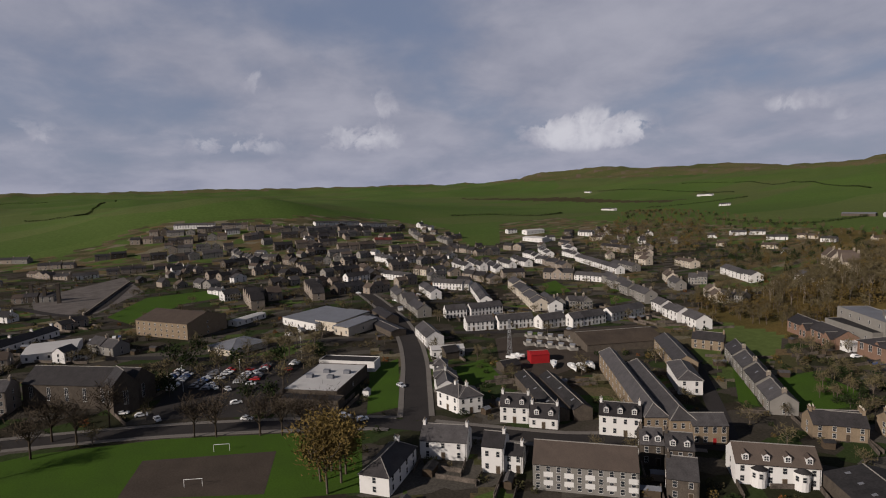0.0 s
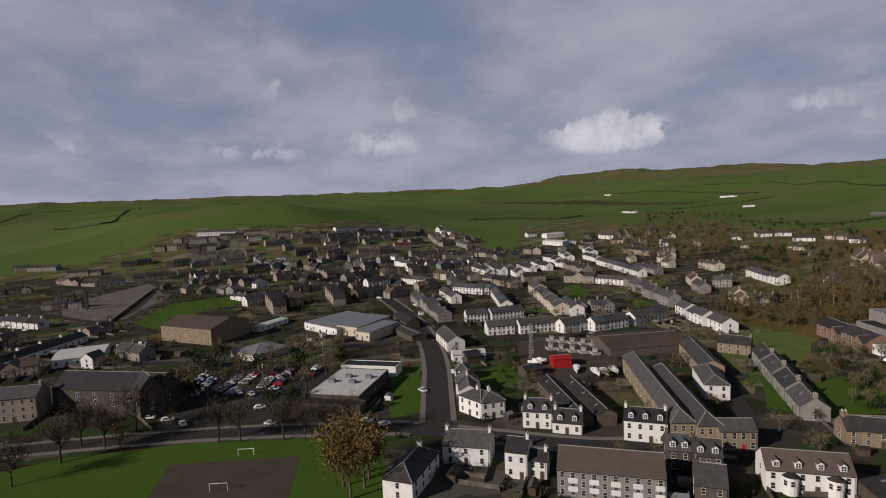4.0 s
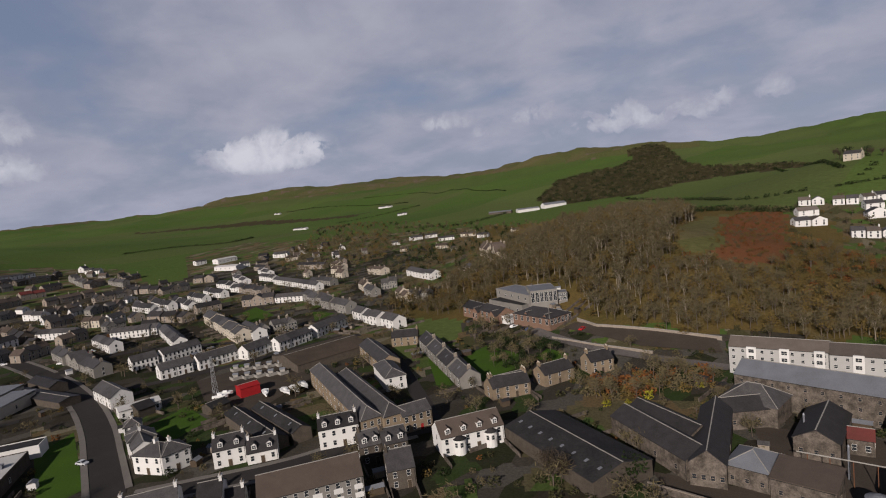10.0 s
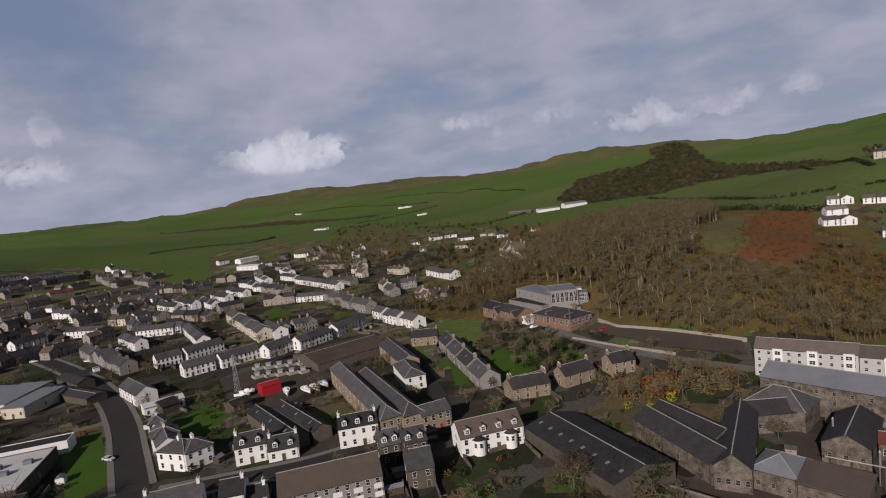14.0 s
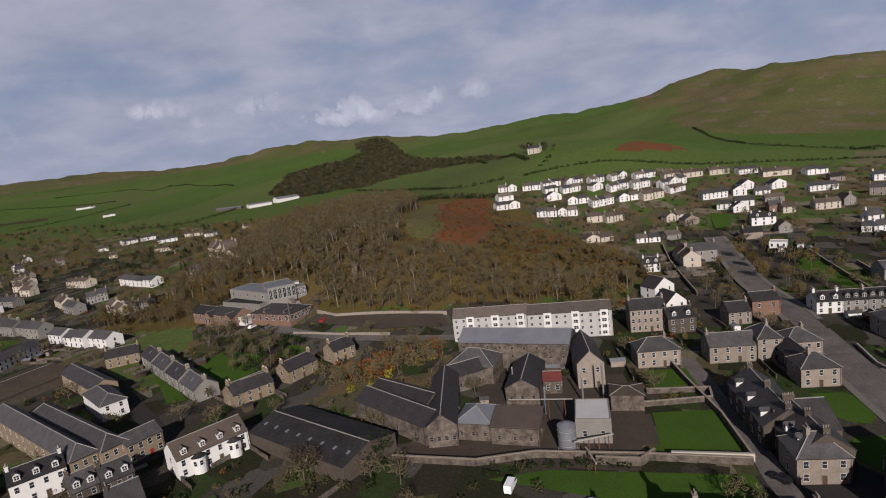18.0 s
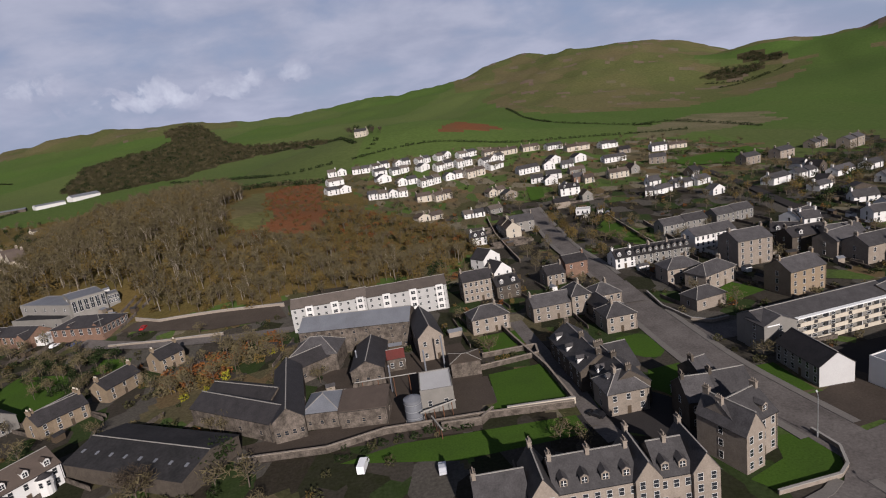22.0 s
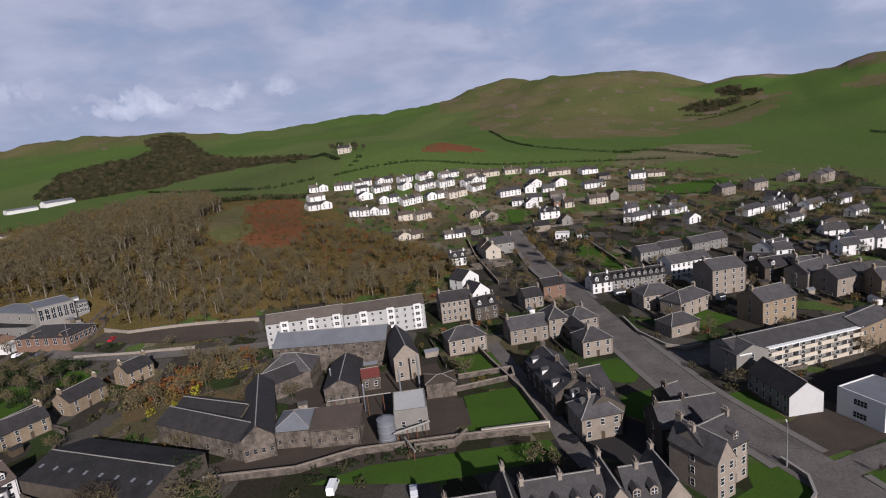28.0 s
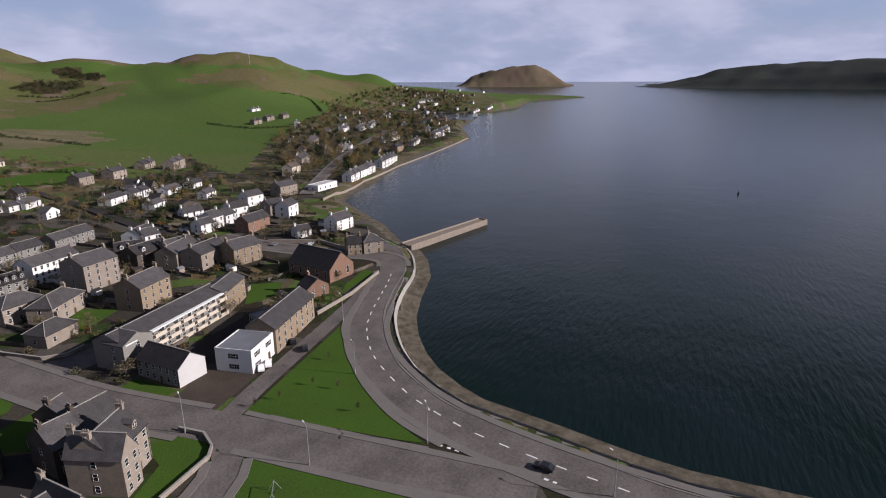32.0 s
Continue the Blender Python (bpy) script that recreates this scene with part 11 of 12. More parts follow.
def car(x, y, turn, paint="silver", z=0.1, van=False):
    key = (paint, van)
    if key in CARS:
        return copy_thing(CARS[key], pose(x, y, z, 0, 0, turn))
    top = tagged(new("van" if van else "car"), "parked " + paint + (" van" if van else " car") + " on dark asphalt", "van" if van else "car", "parked cars")
    CARS[key] = top
    top.matrix_basis = pose(x, y, z, 0, 0, turn)
    prof = [(-2.15, 0.3), (2.15, 0.3), (2.2, 0.62), (1.95, 0.85), (1.0, 0.95), (0.35, 1.42), (-1.2, 1.46), (-1.9, 1.0), (-2.15, 0.9)] if not van else \
           [(-2.6, 0.35), (2.6, 0.35), (2.65, 0.8), (2.35, 1.15), (1.6, 1.9), (1.3, 2.1), (-2.5, 2.15), (-2.6, 1.9)]
    part("body", Shape().solid([(px, -0.86, pz) for px, pz in prof], [(px, 0.86, pz) for px, pz in prof]), "car_" + paint, top)
    g = [(0.92, 0.98), (0.36, 1.36), (-1.15, 1.4), (-1.7, 1.02)] if not van else [(2.2, 1.25), (1.6, 1.85), (0.7, 1.85), (0.7, 1.25)]
    for sy in (-0.875, 0.875):
        part("side_window", Shape().solid([(px, sy - 0.012, pz) for px, pz in g], [(px, sy + 0.012, pz) for px, pz in g]), "glass", top)
    f = [(1.0, 0.99), (0.4, 1.4)] if not van else [(2.36, 1.22), (1.66, 1.88)]
    part("windscreen", Shape().solid([(f[0][0] + 0.03, -0.72, f[0][1]), (f[0][0] + 0.03, 0.72, f[0][1]), (f[1][0] + 0.03, 0.66, f[1][1]), (f[1][0] + 0.03, -0.66, f[1][1])],
                                     [(f[0][0] + 0.05, -0.72, f[0][1] + 0.02), (f[0][0] + 0.05, 0.72, f[0][1] + 0.02), (f[1][0] + 0.05, 0.66, f[1][1] + 0.02), (f[1][0] + 0.05, -0.66, f[1][1] + 0.02)]), "glass", top)
    for wx in (-1.35, 1.35):
        for sy in (-0.8, 0.8):
            part("wheel", Shape().tube((wx, sy - 0.1, 0.31), (wx, sy + 0.1, 0.31), 0.31, 0.31, 10), "black", top)
    return top


def boat(x, y, turn, long=6.5):
    top = tagged(new("boat"), "white boat on a cradle in the yard", "boat", "laid up boats")
    top.matrix_basis = pose(x, y, h(x, y), 0, 0, turn)
    n = 9
    rings = []
    for i in range(n):
        u = i / (n - 1)
        b = 0.19 * long * math.sin(math.pi * min(1, 0.28 + 0.72 * (1 - u) ** 0.8)) ** 0.7 if u < 0.99 else 0.02
        X = (u - 0.5) * long
        rings.append([(X, -b, 1.9 + 0.35 * u * u), (X, -b * 0.8, 1.1), (X, 0, 0.7 + 0.5 * u ** 3), (X, b * 0.8, 1.1), (X, b, 1.9 + 0.35 * u * u)])
    s = Shape()
    for r0, r1 in zip(rings[:-1], rings[1:]):
        for k in range(4):
            s.face([r0[k], r0[k + 1], r1[k + 1], r1[k]])
        s.face([r0[4], r0[0], r1[0], r1[4]])
    s.face(rings[0])
    part("hull", s, "white_paint", top)
    part("cabin", Shape().box(-0.12 * long, -0.5, 1.9, 0.16 * long, 0.5, 2.6, 0, 0.12), "white_paint", top)
    for xx in (-0.3 * long, 0.2 * long):
        part("cradle", Shape().box(xx - 0.1, -0.9, 0, xx + 0.1, 0.9, 0.2).box(xx - 0.1, -0.9, 0.2, xx + 0.1, -0.75, 1.3).box(xx - 0.1, 0.75, 0.2, xx + 0.1, 0.9, 1.3), "wood", top)


def lattice_mast(x, y, tall=17.0, half=0.9, label="grey steel lattice mast in the boat yard"):
    top = tagged(new("lattice_mast"), label, "mast")
    top.matrix_basis = pose(x, y, h(x, y))
    for sx, sy in ((-1, -1), (1, -1), (1, 1), (-1, 1)):
        part("leg", Shape().tube((sx * half, sy * half, 0), (sx * half * 0.35, sy * half * 0.35, tall), 0.08, 0.06, 5), "steel", top)
    n = 7
    for k in range(n):
        z0, z1 = tall * k / n, tall * (k + 1) / n
        r0, r1 = half * (1 - 0.65 * k / n), half * (1 - 0.65 * (k + 1) / n)
        s = Shape()
        c = [(-1, -1), (1, -1), (1, 1), (-1, 1)]
        for i in range(4):
            a, b = c[i], c[(i + 1) % 4]
            s.tube((a[0] * r0, a[1] * r0, z0), (b[0] * r1, b[1] * r1, z1), 0.04, 0.04, 4)
            s.tube((b[0] * r0, b[1] * r0, z0), (a[0] * r1, a[1] * r1, z1), 0.04, 0.04, 4)
        part("brace", s, "steel", top)


def goal(x, y, turn):
    top = tagged(new("goal"), "small white football goal on the pitch", "goal", "football goals")
    top.matrix_basis = pose(x, y, 0.05, 0, 0, turn)
    for sx in (-2.4, 2.4):
        part("post", Shape().tube((sx, 0, 0), (sx, 0, 2.2), 0.07, 0.07, 6), "white_paint", top)
    part("crossbar", Shape().tube((-2.4, 0, 2.2), (2.4, 0, 2.2), 0.07, 0.07, 6), "white_paint", top)


def pillar(x, y, tall=13.0):
    top = tagged(new("pillar"), "tall dark square stone pillar in an open yard", "pillar", "stone pillars")
    top.matrix_basis = pose(x, y, 0)
    part("shaft", Shape().box(-1.3, -1.3, 0, 1.3, 1.3, tall, 0, 0.25), "stone_dark", top)
    part("cap", Shape().box(-1.4, -1.4, tall, 1.4, 1.4, tall + 0.5), "stone_dark", top)


def tank(x, y, r=2.3, tall=6.5):
    top = tagged(new("storage_tank"), "round pale steel tank in the distillery yard", "tank")
    top.matrix_basis = pose(x, y, 0)
    part("shell", Shape().tube((0, 0, 0.4), (0, 0, tall), r, r, 28), "sheet_grey", top)
    part("lid", Shape().tube((0, 0, tall), (0, 0, tall + 0.8), r * 1.02, r * 0.25, 28), "sheet_grey", top)
    part("plinth", Shape().tube((0, 0, 0), (0, 0, 0.4), r * 1.1, r * 1.1, 20), "concrete", top)
    for k in range(3):
        part("hoop", Shape().tube((0, 0, 1.6 + k * 1.9), (0, 0, 1.72 + k * 1.9), r * 1.02, r * 1.02, 28), "steel", top)


def buoy(x, y):
    top = tagged(new("buoy"), "small dark buoy floating in the bay", "buoy", "buoys")
    top.matrix_basis = pose(x, y, SEA)
    part("float", Shape().tube((0, 0, -0.4), (0, 0, 0.7), 0.9, 0.7, 12), "black", top)
    part("topmark", Shape().tube((0, 0, 0.7), (0, 0, 2.6), 0.5, 0.12, 8), "rust", top)


def shed(x, y, turn, w=3.0, d=2.2, wall="wood", roof="sheet_dark"):
    top = tagged(new("garden_shed"), "small weathered garden shed", "shed", "garden sheds")
    top.matrix_basis = pose(x, y, h(x, y), 0, 0, turn)
    a, b = w / 2, d / 2
    part("wall", Shape().solid([(-a, -b, -0.3), (a, -b, -0.3), (a, b, -0.3), (-a, b, -0.3)], [(-a, -b, 2.0), (a, -b, 2.0), (a, b, 2.0), (-a, b, 2.0)]), wall, top)
    part("roof", Shape().solid([(-a - 0.2, -b - 0.2, 1.95), (-a - 0.2, 0, 2.7), (-a - 0.2, b + 0.2, 1.95), (-a - 0.2, 0, 2.58)], [(a + 0.2, -b - 0.2, 1.95), (a + 0.2, 0, 2.7), (a + 0.2, b + 0.2, 1.95), (a + 0.2, 0, 2.58)]), roof, top)




lay_pavements()
infill([(596, 510), (836, 614), (1291, 808), (1528, 734), (1591, 624), (1006, 421), (800, 347), (584, 322), (408, 278), (334, 258), (390, 330)], 75, 2.0, 3.2, 6.5)
infill([(87, 496), (225, 532), (255, 394), (326, 356), (251, 254), (200, 282), (150, 358), (79, 379)], 18, 3.0, 2.8, 4.2)
infill([(710, 659), (825, 637), (1315, 813), (2052, 1024), (3864, 1547), (1850, 651), (1364, 543), (886, 359), (608, 318), (461, 293), (353, 261), (289, 239), (319, 296), (458, 395)], 45, 2.5)
infill([(-628, 333), (-616, 425), (-498, 418), (-568, 535), (-692, 562), (-729, 484)], 20)
infill([(-511, -85), (-806, -90), (-827, -2), (-869, 135), (-918, 342), (-641, 325), (-373, 160), (-351, 89), (-482, 60), (-575, -26), (-441, -52)], 55)
wood([(-272, 288), (-262, 360), (-241, 430), (-233, 492), (-204, 514), (-150, 520), (-124, 470), (-122, 400), (-100, 335), (-104, 262), (-116, 253), (-139, 280), (-185, 306), (-225, 308)], 5.0, ["tall", "tall", "bare", "tall", "brush", "olive", "heath"], (8.0, 12.5), COVER_3 + COVER_10)
wood([(-290, 278), (-216, 264), (-197, 274), (-186, 300), (-225, 304), (-272, 285), (-268, 320), (-300, 330)], 5.5, ["bare", "dull", "bare", "olive"], (6.0, 9.0))
wood([(-400, 700), (-345, 740), (-233, 500), (-245, 425), (-268, 330), (-290, 380), (-330, 520)], 8.0, ["bare", "bare", "olive", "dull"], (6.0, 9.0))
wood([(-116, 253), (-104, 300), (-60, 318), (-30, 300), (40, 300), (24, 272), (16, 262), (-55, 258), (-68, 246)], 4.6, ["bare", "bare", "olive", "tall", "brush", "bare"], (6.5, 9.5), COVER_3 + COVER_10)
wood([(-104, 300), (-98, 345), (-84, 348), (-54, 330), (-50, 400), (-34, 425), (3, 382), (35, 340), (40, 300), (-30, 300), (-60, 318)], 4.6, ["brush", "heath", "brush", "rust", "dull", "bare", "olive"], (4.5, 8.0), COVER_3 + COVER_10)
wood([(-61, 479), (-34, 425), (-50, 400), (-58, 440)], 5.0, ["brush", "rust", "heath", "dull"], (4.0, 7.0), COVER_3)
wood([(-231, 489), (-200, 508), (-148, 514), (-119, 529), (-64, 523), (-60, 538), (-120, 546), (-206, 528), (-240, 505)], 4.5, ["dull", "bush", "bush", "heath"], (7.0, 11.0), name="scrub", label="dark gorse along the top of the wood", category="scrub")
wood([(-634, 472), (-1042, 850), (-733, 753), (-587, 745), (-413, 745), (-255, 419), (-338, 398), (-496, 482)], 15, ["bare", "bare", "olive", "round"], (5.0, 8.0))
wood([(-619, 427), (-752, 571), (-670, 665), (-569, 616), (-486, 443), (-522, 397)], 11, ["bare", "bare", "bare", "olive"], (6.0, 9.0))
wood([(-383, 395), (-480, 520), (-442, 617), (-269, 399), (-255, 330), (-291, 334)], 14, ["bare", "round", "cone", "olive"], (5.0, 8.0))
wood([(642, 559), (863, 633), (1254, 785), (1323, 730), (941, 398), (759, 329), (570, 314), (408, 278), (334, 258), (390, 330)], 12, ["bare", "dull", "round", "olive", "bare", "dull"], (7.0, 12.0))
wood([(1117, 818), (1401, 876), (1852, 890), (1674, 657), (1413, 599), (1347, 742), (929, 631)], 14, ["bare", "dull", "round", "olive", "bare"], (8.0, 13.0))
wood([(66, 324), (102, 379), (133, 336), (129, 275), (93, 252), (73, 278)], 10, ["bare", "bush", "dull", "olive", "heath"], (5.0, 8.0))
wood([(218, 419), (237, 366), (378, 428), (325, 331), (234, 263), (197, 283), (190, 324)], 12, ["round", "bare", "dull", "olive"], (5.0, 8.0))
wood([(-72, 216), (-54, 216), (-49, 199), (-63, 189), (-74, 176), (-88, 175), (-95, 190), (-82, 196)], 3.2, ["rust", "rust", "heath", "brush", "bare"], (5.0, 8.0), name="shrubs", label="rust coloured autumn shrubs below the road", category="shrubs")
wood([(-21, 218), (-8, 218), (-7, 249), (20, 276), (21, 257), (15, 227)], 6, ["bare", "olive", "round"], (6.0, 9.0))
wood([(-158, 224), (-124, 235), (-108, 206), (-121, 189), (-139, 199)], 6, ["round", "bush", "bare"], (3.0, 6.0))
wood([(-191, 250), (-162, 246), (-136, 244), (-123, 200), (-134, 186), (-171, 218)], 7, ["bare", "bare", "dull", "bush"], (5.0, 8.0))
wood([(-240, 105), (-232, 121), (-194, 111), (-185, 87)], 10, ["bare", "dull", "bush", "bare"], (4.0, 7.0))
wood([(-238, -37), (-314, -35), (-305, 27), (-310, 64), (-207, 16)], 13, ["bare", "bare", "round"], (8.0, 12.0))
hedge([(-2234, -794), (-3003, -934), (-3122, -789)], 2.5)
hedge([(-1319, -371), (-1308, -287), (-1581, -297), (-2917, -473)], 2.5)
hedge([(-1066, 422), (-1086, 529), (-1021, 597), (-1112, 708)], 3.0)
hedge([(-1152, 987), (-1101, 1079), (-1056, 1211)], 3.0)
hedge([(-553, 870), (-562, 748), (-664, 699)], 3.0)
hedge([(-1628, 1549), (-1293, 1548), (-808, 1281)], 2.5)
hedge([(-1904, 1383), (-1606, 1413), (-1212, 1339)], 2.5)
hedge([(-353, 935), (-236, 795), (-128, 608), (-63, 599)], 3.0)
hedge([(-40, 604), (48, 626), (135, 611), (227, 627), (340, 638)], 2.5)
hedge([(-162, 1108), (-41, 668), (-16, 660)], 3.0)
hedge([(234, 1127), (232, 817), (275, 756), (331, 708)], 2.5)
hedge([(310, 710), (380, 743), (417, 622)], 3.0)
hedge([(705, 1236), (758, 1187), (815, 1186)], 4.0)
hedge([(687, 1153), (815, 1178), (849, 1183)], 3.0)
hedge([(690, 727), (697, 650), (741, 609)], 3.0)
hedge([(238, 498), (282, 477), (305, 416)], 3.0)
hedge([(1039, 864), (1097, 833), (927, 679)], 3.0)
hedge([(-23, 122), (-8, 126), (9, 127)], 1.5)
hedge([(164, 157), (174, 148), (177, 145)], 1.6)
tree(-199.6, -60.8, 15, "bare")
tree(-211.1, -58.0, 15, "bare")
tree(-206.1, -50.0, 15, "bare")
tree(-216.5, -42.6, 15, "bare")
tree(-187.0, -69.5, 14, "bare")
tree(-195.2, -14.7, 14, "bare")
tree(-192.3, -7.7, 14, "bare")
tree(-187.3, 5.8, 14, "bare")
tree(-184.4, 12.3, 14, "bare")
tree(-181.3, 19.3, 14, "bare")
tree(-178.6, 25.1, 14, "bare")
tree(-149.3, 19.7, 17, "olive", "large brown tree above the park")
tree(-145.9, 24.5, 17, "olive", "large brown tree above the park")
tree(-154.2, 23.0, 17, "olive", "large brown tree above the park")
tree(-142.3, 20.2, 16, "olive", "large brown tree above the park")
tree(-150.5, 26.5, 15, "olive", "large brown tree above the park")
tree(-67.2, 120.9, 8, "bare", "small tree in a garden")
tree(-70.7, 121.4, 8, "bare", "small tree in a garden")
tree(-53.5, 128.5, 7, "round", "dark evergreen tree by the warehouse")
tree(-51.4, 130.7, 7, "round", "dark evergreen tree by the warehouse")
tree(-55.4, 125.8, 7, "round", "dark evergreen tree by the warehouse")
tree(-65.8, 182.8, 3.2, "yellow", "bright yellow shrub in the grounds", 0.9)
tree(-76.2, 172.0, 2.0, "yellow", "yellow green round shrub", 1.3)
tree(-53.9, 199.0, 2.0, "yellow", "yellow green round shrub", 1.3)
tree(-69.6, 174.7, 2.0, "yellow", "yellow green round shrub", 1.3)
tree(90.0, 307.1, 9, "olive", "orange brown tree by the lane", 0.9)
tree(88.4, 287.1, 9, "olive", "orange brown tree by the lane", 0.9)
tree(90.1, 330.0, 9, "olive", "orange brown tree by the lane", 0.9)
tree(-50.0, 742.0, 11, "bare", "bare tree beside the farmhouse")
tree(-40.0, 748.0, 12, "round", "dark tree beside the farmhouse")
tree(-22.0, 718.0, 11, "round", "dark tree beside the farmhouse")
tree(-10.0, 702.0, 8, "bare", "bare tree beside the farmhouse")
tree(-46.0, 726.0, 9, "bare", "bare tree beside the farmhouse")
tree(-19.0, 706.0, 9, "bare", "bare tree beside the farmhouse")
# saplings on the triangular lawn, a swing on the lawn beside it
tree(122.5, 89.5, 2.6, "bare", "thin sapling on the triangular lawn", 0.5)
tree(108.9, 85.0, 2.6, "bare", "thin sapling on the triangular lawn", 0.5)
tree(99.6, 88.3, 2.6, "bare", "thin sapling on the triangular lawn", 0.5)
tree(110.0, 77.9, 2.6, "bare", "thin sapling on the triangular lawn", 0.5)
tree(94.4, 91.6, 2.6, "bare", "thin sapling on the triangular lawn", 0.5)
tree(103.3, 67.5, 2.6, "bare", "thin sapling on the triangular lawn", 0.5)


def swing(x, y, turn):
    top = tagged(new("swing"), "steel playground swing frame on the lawn", "swing")
    top.matrix_basis = pose(x, y, h(x, y), 0, 0, turn)
    part("crossbar", Shape().tube((-2.0, 0, 2.4), (2.0, 0, 2.4), 0.06, 0.06, 6), "steel", top)
    for sx in (-1, 1):
        for sy in (-1, 1):
            part("leg", Shape().tube((sx * 2.0, 0, 2.4), (sx * 2.3, sy * 1.2, 0), 0.05, 0.05, 6), "steel", top)
        part("seat", Shape().box(sx * 0.9 - 0.25, -0.1, 0.5, sx * 0.9 + 0.25, 0.1, 0.56), "black", top)
        for k in (-0.22, 0.22):
            part("chain", Shape().tube((sx * 0.9 + k, 0, 0.56), (sx * 0.9 + k, 0, 2.4), 0.015, 0.015, 4), "steel", top)


swing(71.3, 66.1, 35)
lamp_post(98.8, 46.5, 9.5, 40, True)
lamp_post(81.9, 65.7, 9.5, 60)
lamp_post(98.5, 6.3, 9.5, 60)
lamp_post(146.8, 101.2, 9.5, 60)
lamp_post(118.6, 78.2, 9.5, 60)
lamp_post(79.5, 98.7, 9.5, 60)
lamp_post(-270.1, -7.8, 10, 0, True)
lamp_post(-243.8, 0.8, 10, 0, True)
lamp_post(-245.8, -21.2, 10, 0, True)
lamp_post(-270.8, 28.7, 10, 0, True)
boat(-207.2, 128.5, 150, 8)
boat(-200.1, 133.5, 165, 8.5)
boat(-198.4, 136.9, 165, 8.5)
boat(-198.7, 141.7, 165, 8.5)
boat(-225.7, 120.7, 40, 7)
boat(-223.8, 117.3, 40, 7)
boat(-312.7, 265.4, 70, 6)
lattice_mast(-233.3, 120.6)
goal(-180.5, -6.0, 74)
goal(-160.5, -13.0, 74)
pillar(-547.7, -154.8, 12)
pillar(-525.6, -140.0, 12)
pillar(-513.5, -127.8, 15)
tank(-3.6, 134.0)
garden_wall([(-47.9, 128.2), (-25.9, 126.3), (-11.5, 130.1), (13.3, 129.1), (36.8, 127.0)], 1.8)
garden_wall([(20.0, 129.5), (37.5, 128.4)], 1.9, 0.4, "render_cream", "pale garden wall beside the lane")
garden_wall([(7.6, 156.6), (17.8, 156.3), (35.8, 158.9)], 1.5)
garden_wall([(19.2, 164.5), (36.5, 165.0), (35.8, 158.9)], 1.5)
garden_wall([(29.2, 187.9), (31.6, 171.6), (35.8, 149.2), (37.2, 128.5)], 1.6)
garden_wall([(2.8, 127.3), (12.9, 126.6), (16.5, 130.7)], 2.0)
garden_wall([(-123.5, 251.2), (-111.4, 245.8), (-85.4, 246.3), (-56.9, 245.7)], 1.6, 0.4, "stone", "pale stone wall below the wood")
garden_wall([(-126.8, 230.5), (-103.1, 226.2), (-78.1, 224.4)], 1.4, 0.4, "stone", "pale stone wall along the road")
garden_wall([(87.3, 195.7), (85.6, 179.8), (88.4, 165.6), (93.0, 161.4), (99.0, 162.2)], 0.9, 0.4, "stone", "low curved stone wall along the villas")
garden_wall([(61.5, 85.3), (74.8, 86.6), (77.9, 88.8), (80.6, 94.0), (79.8, 101.0)], 0.9, 0.4, "stone", "low kerb wall round the tenement lawn")
garden_wall([(148.1, 112.7), (169.3, 112.6), (195.0, 116.1)], 1.2, 0.4, "stone", "low wall on the shore road")
garden_wall([(212.5, 189.7), (223.8, 167.5), (217.3, 145.2)], 1.6, 0.4, "stone", "wall beside the church road")
garden_wall([(235.7, 211.4), (250.4, 172.2)], 1.6)
garden_wall([(309.1, 227.2), (389.4, 244.9), (482.8, 266.2), (583.4, 279.5), (769.5, 308.3)], 1.5, 0.4, "stone", "shore wall below the coast road")
garden_wall([(-607.1, -92.3), (-444.2, -97.0)], 1.6)
garden_wall([(125.2, 334.2), (118.7, 251.7)], 1.5)
garden_wall([(134.0, 301.5), (129.5, 256.1)], 1.5)
garden_wall([(54.9, 266.9), (54.6, 331.5), (57.4, 375.9)], 1.8)
car(-243.2, -9.2, 20, "silver")
car(-238.8, -4.3, 20, "silver")
car(-256.6, 7.5, 20, "silver")
car(-221.3, -1.3, 95, "white")
car(-223.1, -33.5, 95, "white")
car(-185.5, 39.0, 95, "white")
car(100.8, 20.8, 85, "black")
car(110.2, 103.6, 40, "white")
car(113.0, 103.5, 40, "white")
car(124.8, 100.1, 42, "black")
car(127.1, 106.2, 42, "black")
car(129.3, 111.1, 42, "black")
car(125.8, 109.5, 45, "blue")
car(40.2, 121.0, 130, "black")
car(-16.5, 117.0, 80, "white", 0.1, True)
car(-203.2, 2.1, 60, "white")
car(-191.1, 34.0, 60, "white")
car(-432.9, 91.7, 60, "white")
car(-314.2, 85.0, 20, "silver")
car(-212.3, 60.9, 20, "silver")
car(-216.1, -27.6, 20, "silver")
car(218.3, 168.5, 20, "white")
car(210.4, 184.4, 10, "grey")
car(202.7, 225.5, 10, "grey")
wood(COVER_9[0], 11, ["dull", "dull", "bush", "heath", "dull"], (9.0, 15.0), name="scrub", label="dark gorse scrub on the hillside", category="scrub")
for outline in COVER_9[2:]:
    wood(outline, 11, ["dull", "bush", "dull"], (12.0, 18.0), name="scrub", label="dark gorse clump on the far hill", category="scrub")
wood([(-108, 477), (-104, 534), (-73, 528), (-61, 463), (-57, 356), (-68, 323), (-82, 327)], 6, ["rust", "heath", "brush"], (3.0, 5.0), name="bracken", label="low red brown bracken on the slope", category="bracken")
lattice_mast(1174.5, 1071.6, 26.0, 1.2, "slim radio mast on the hill top")
buoy(463.2, -29.0)
buoy(402.9, -115.4)


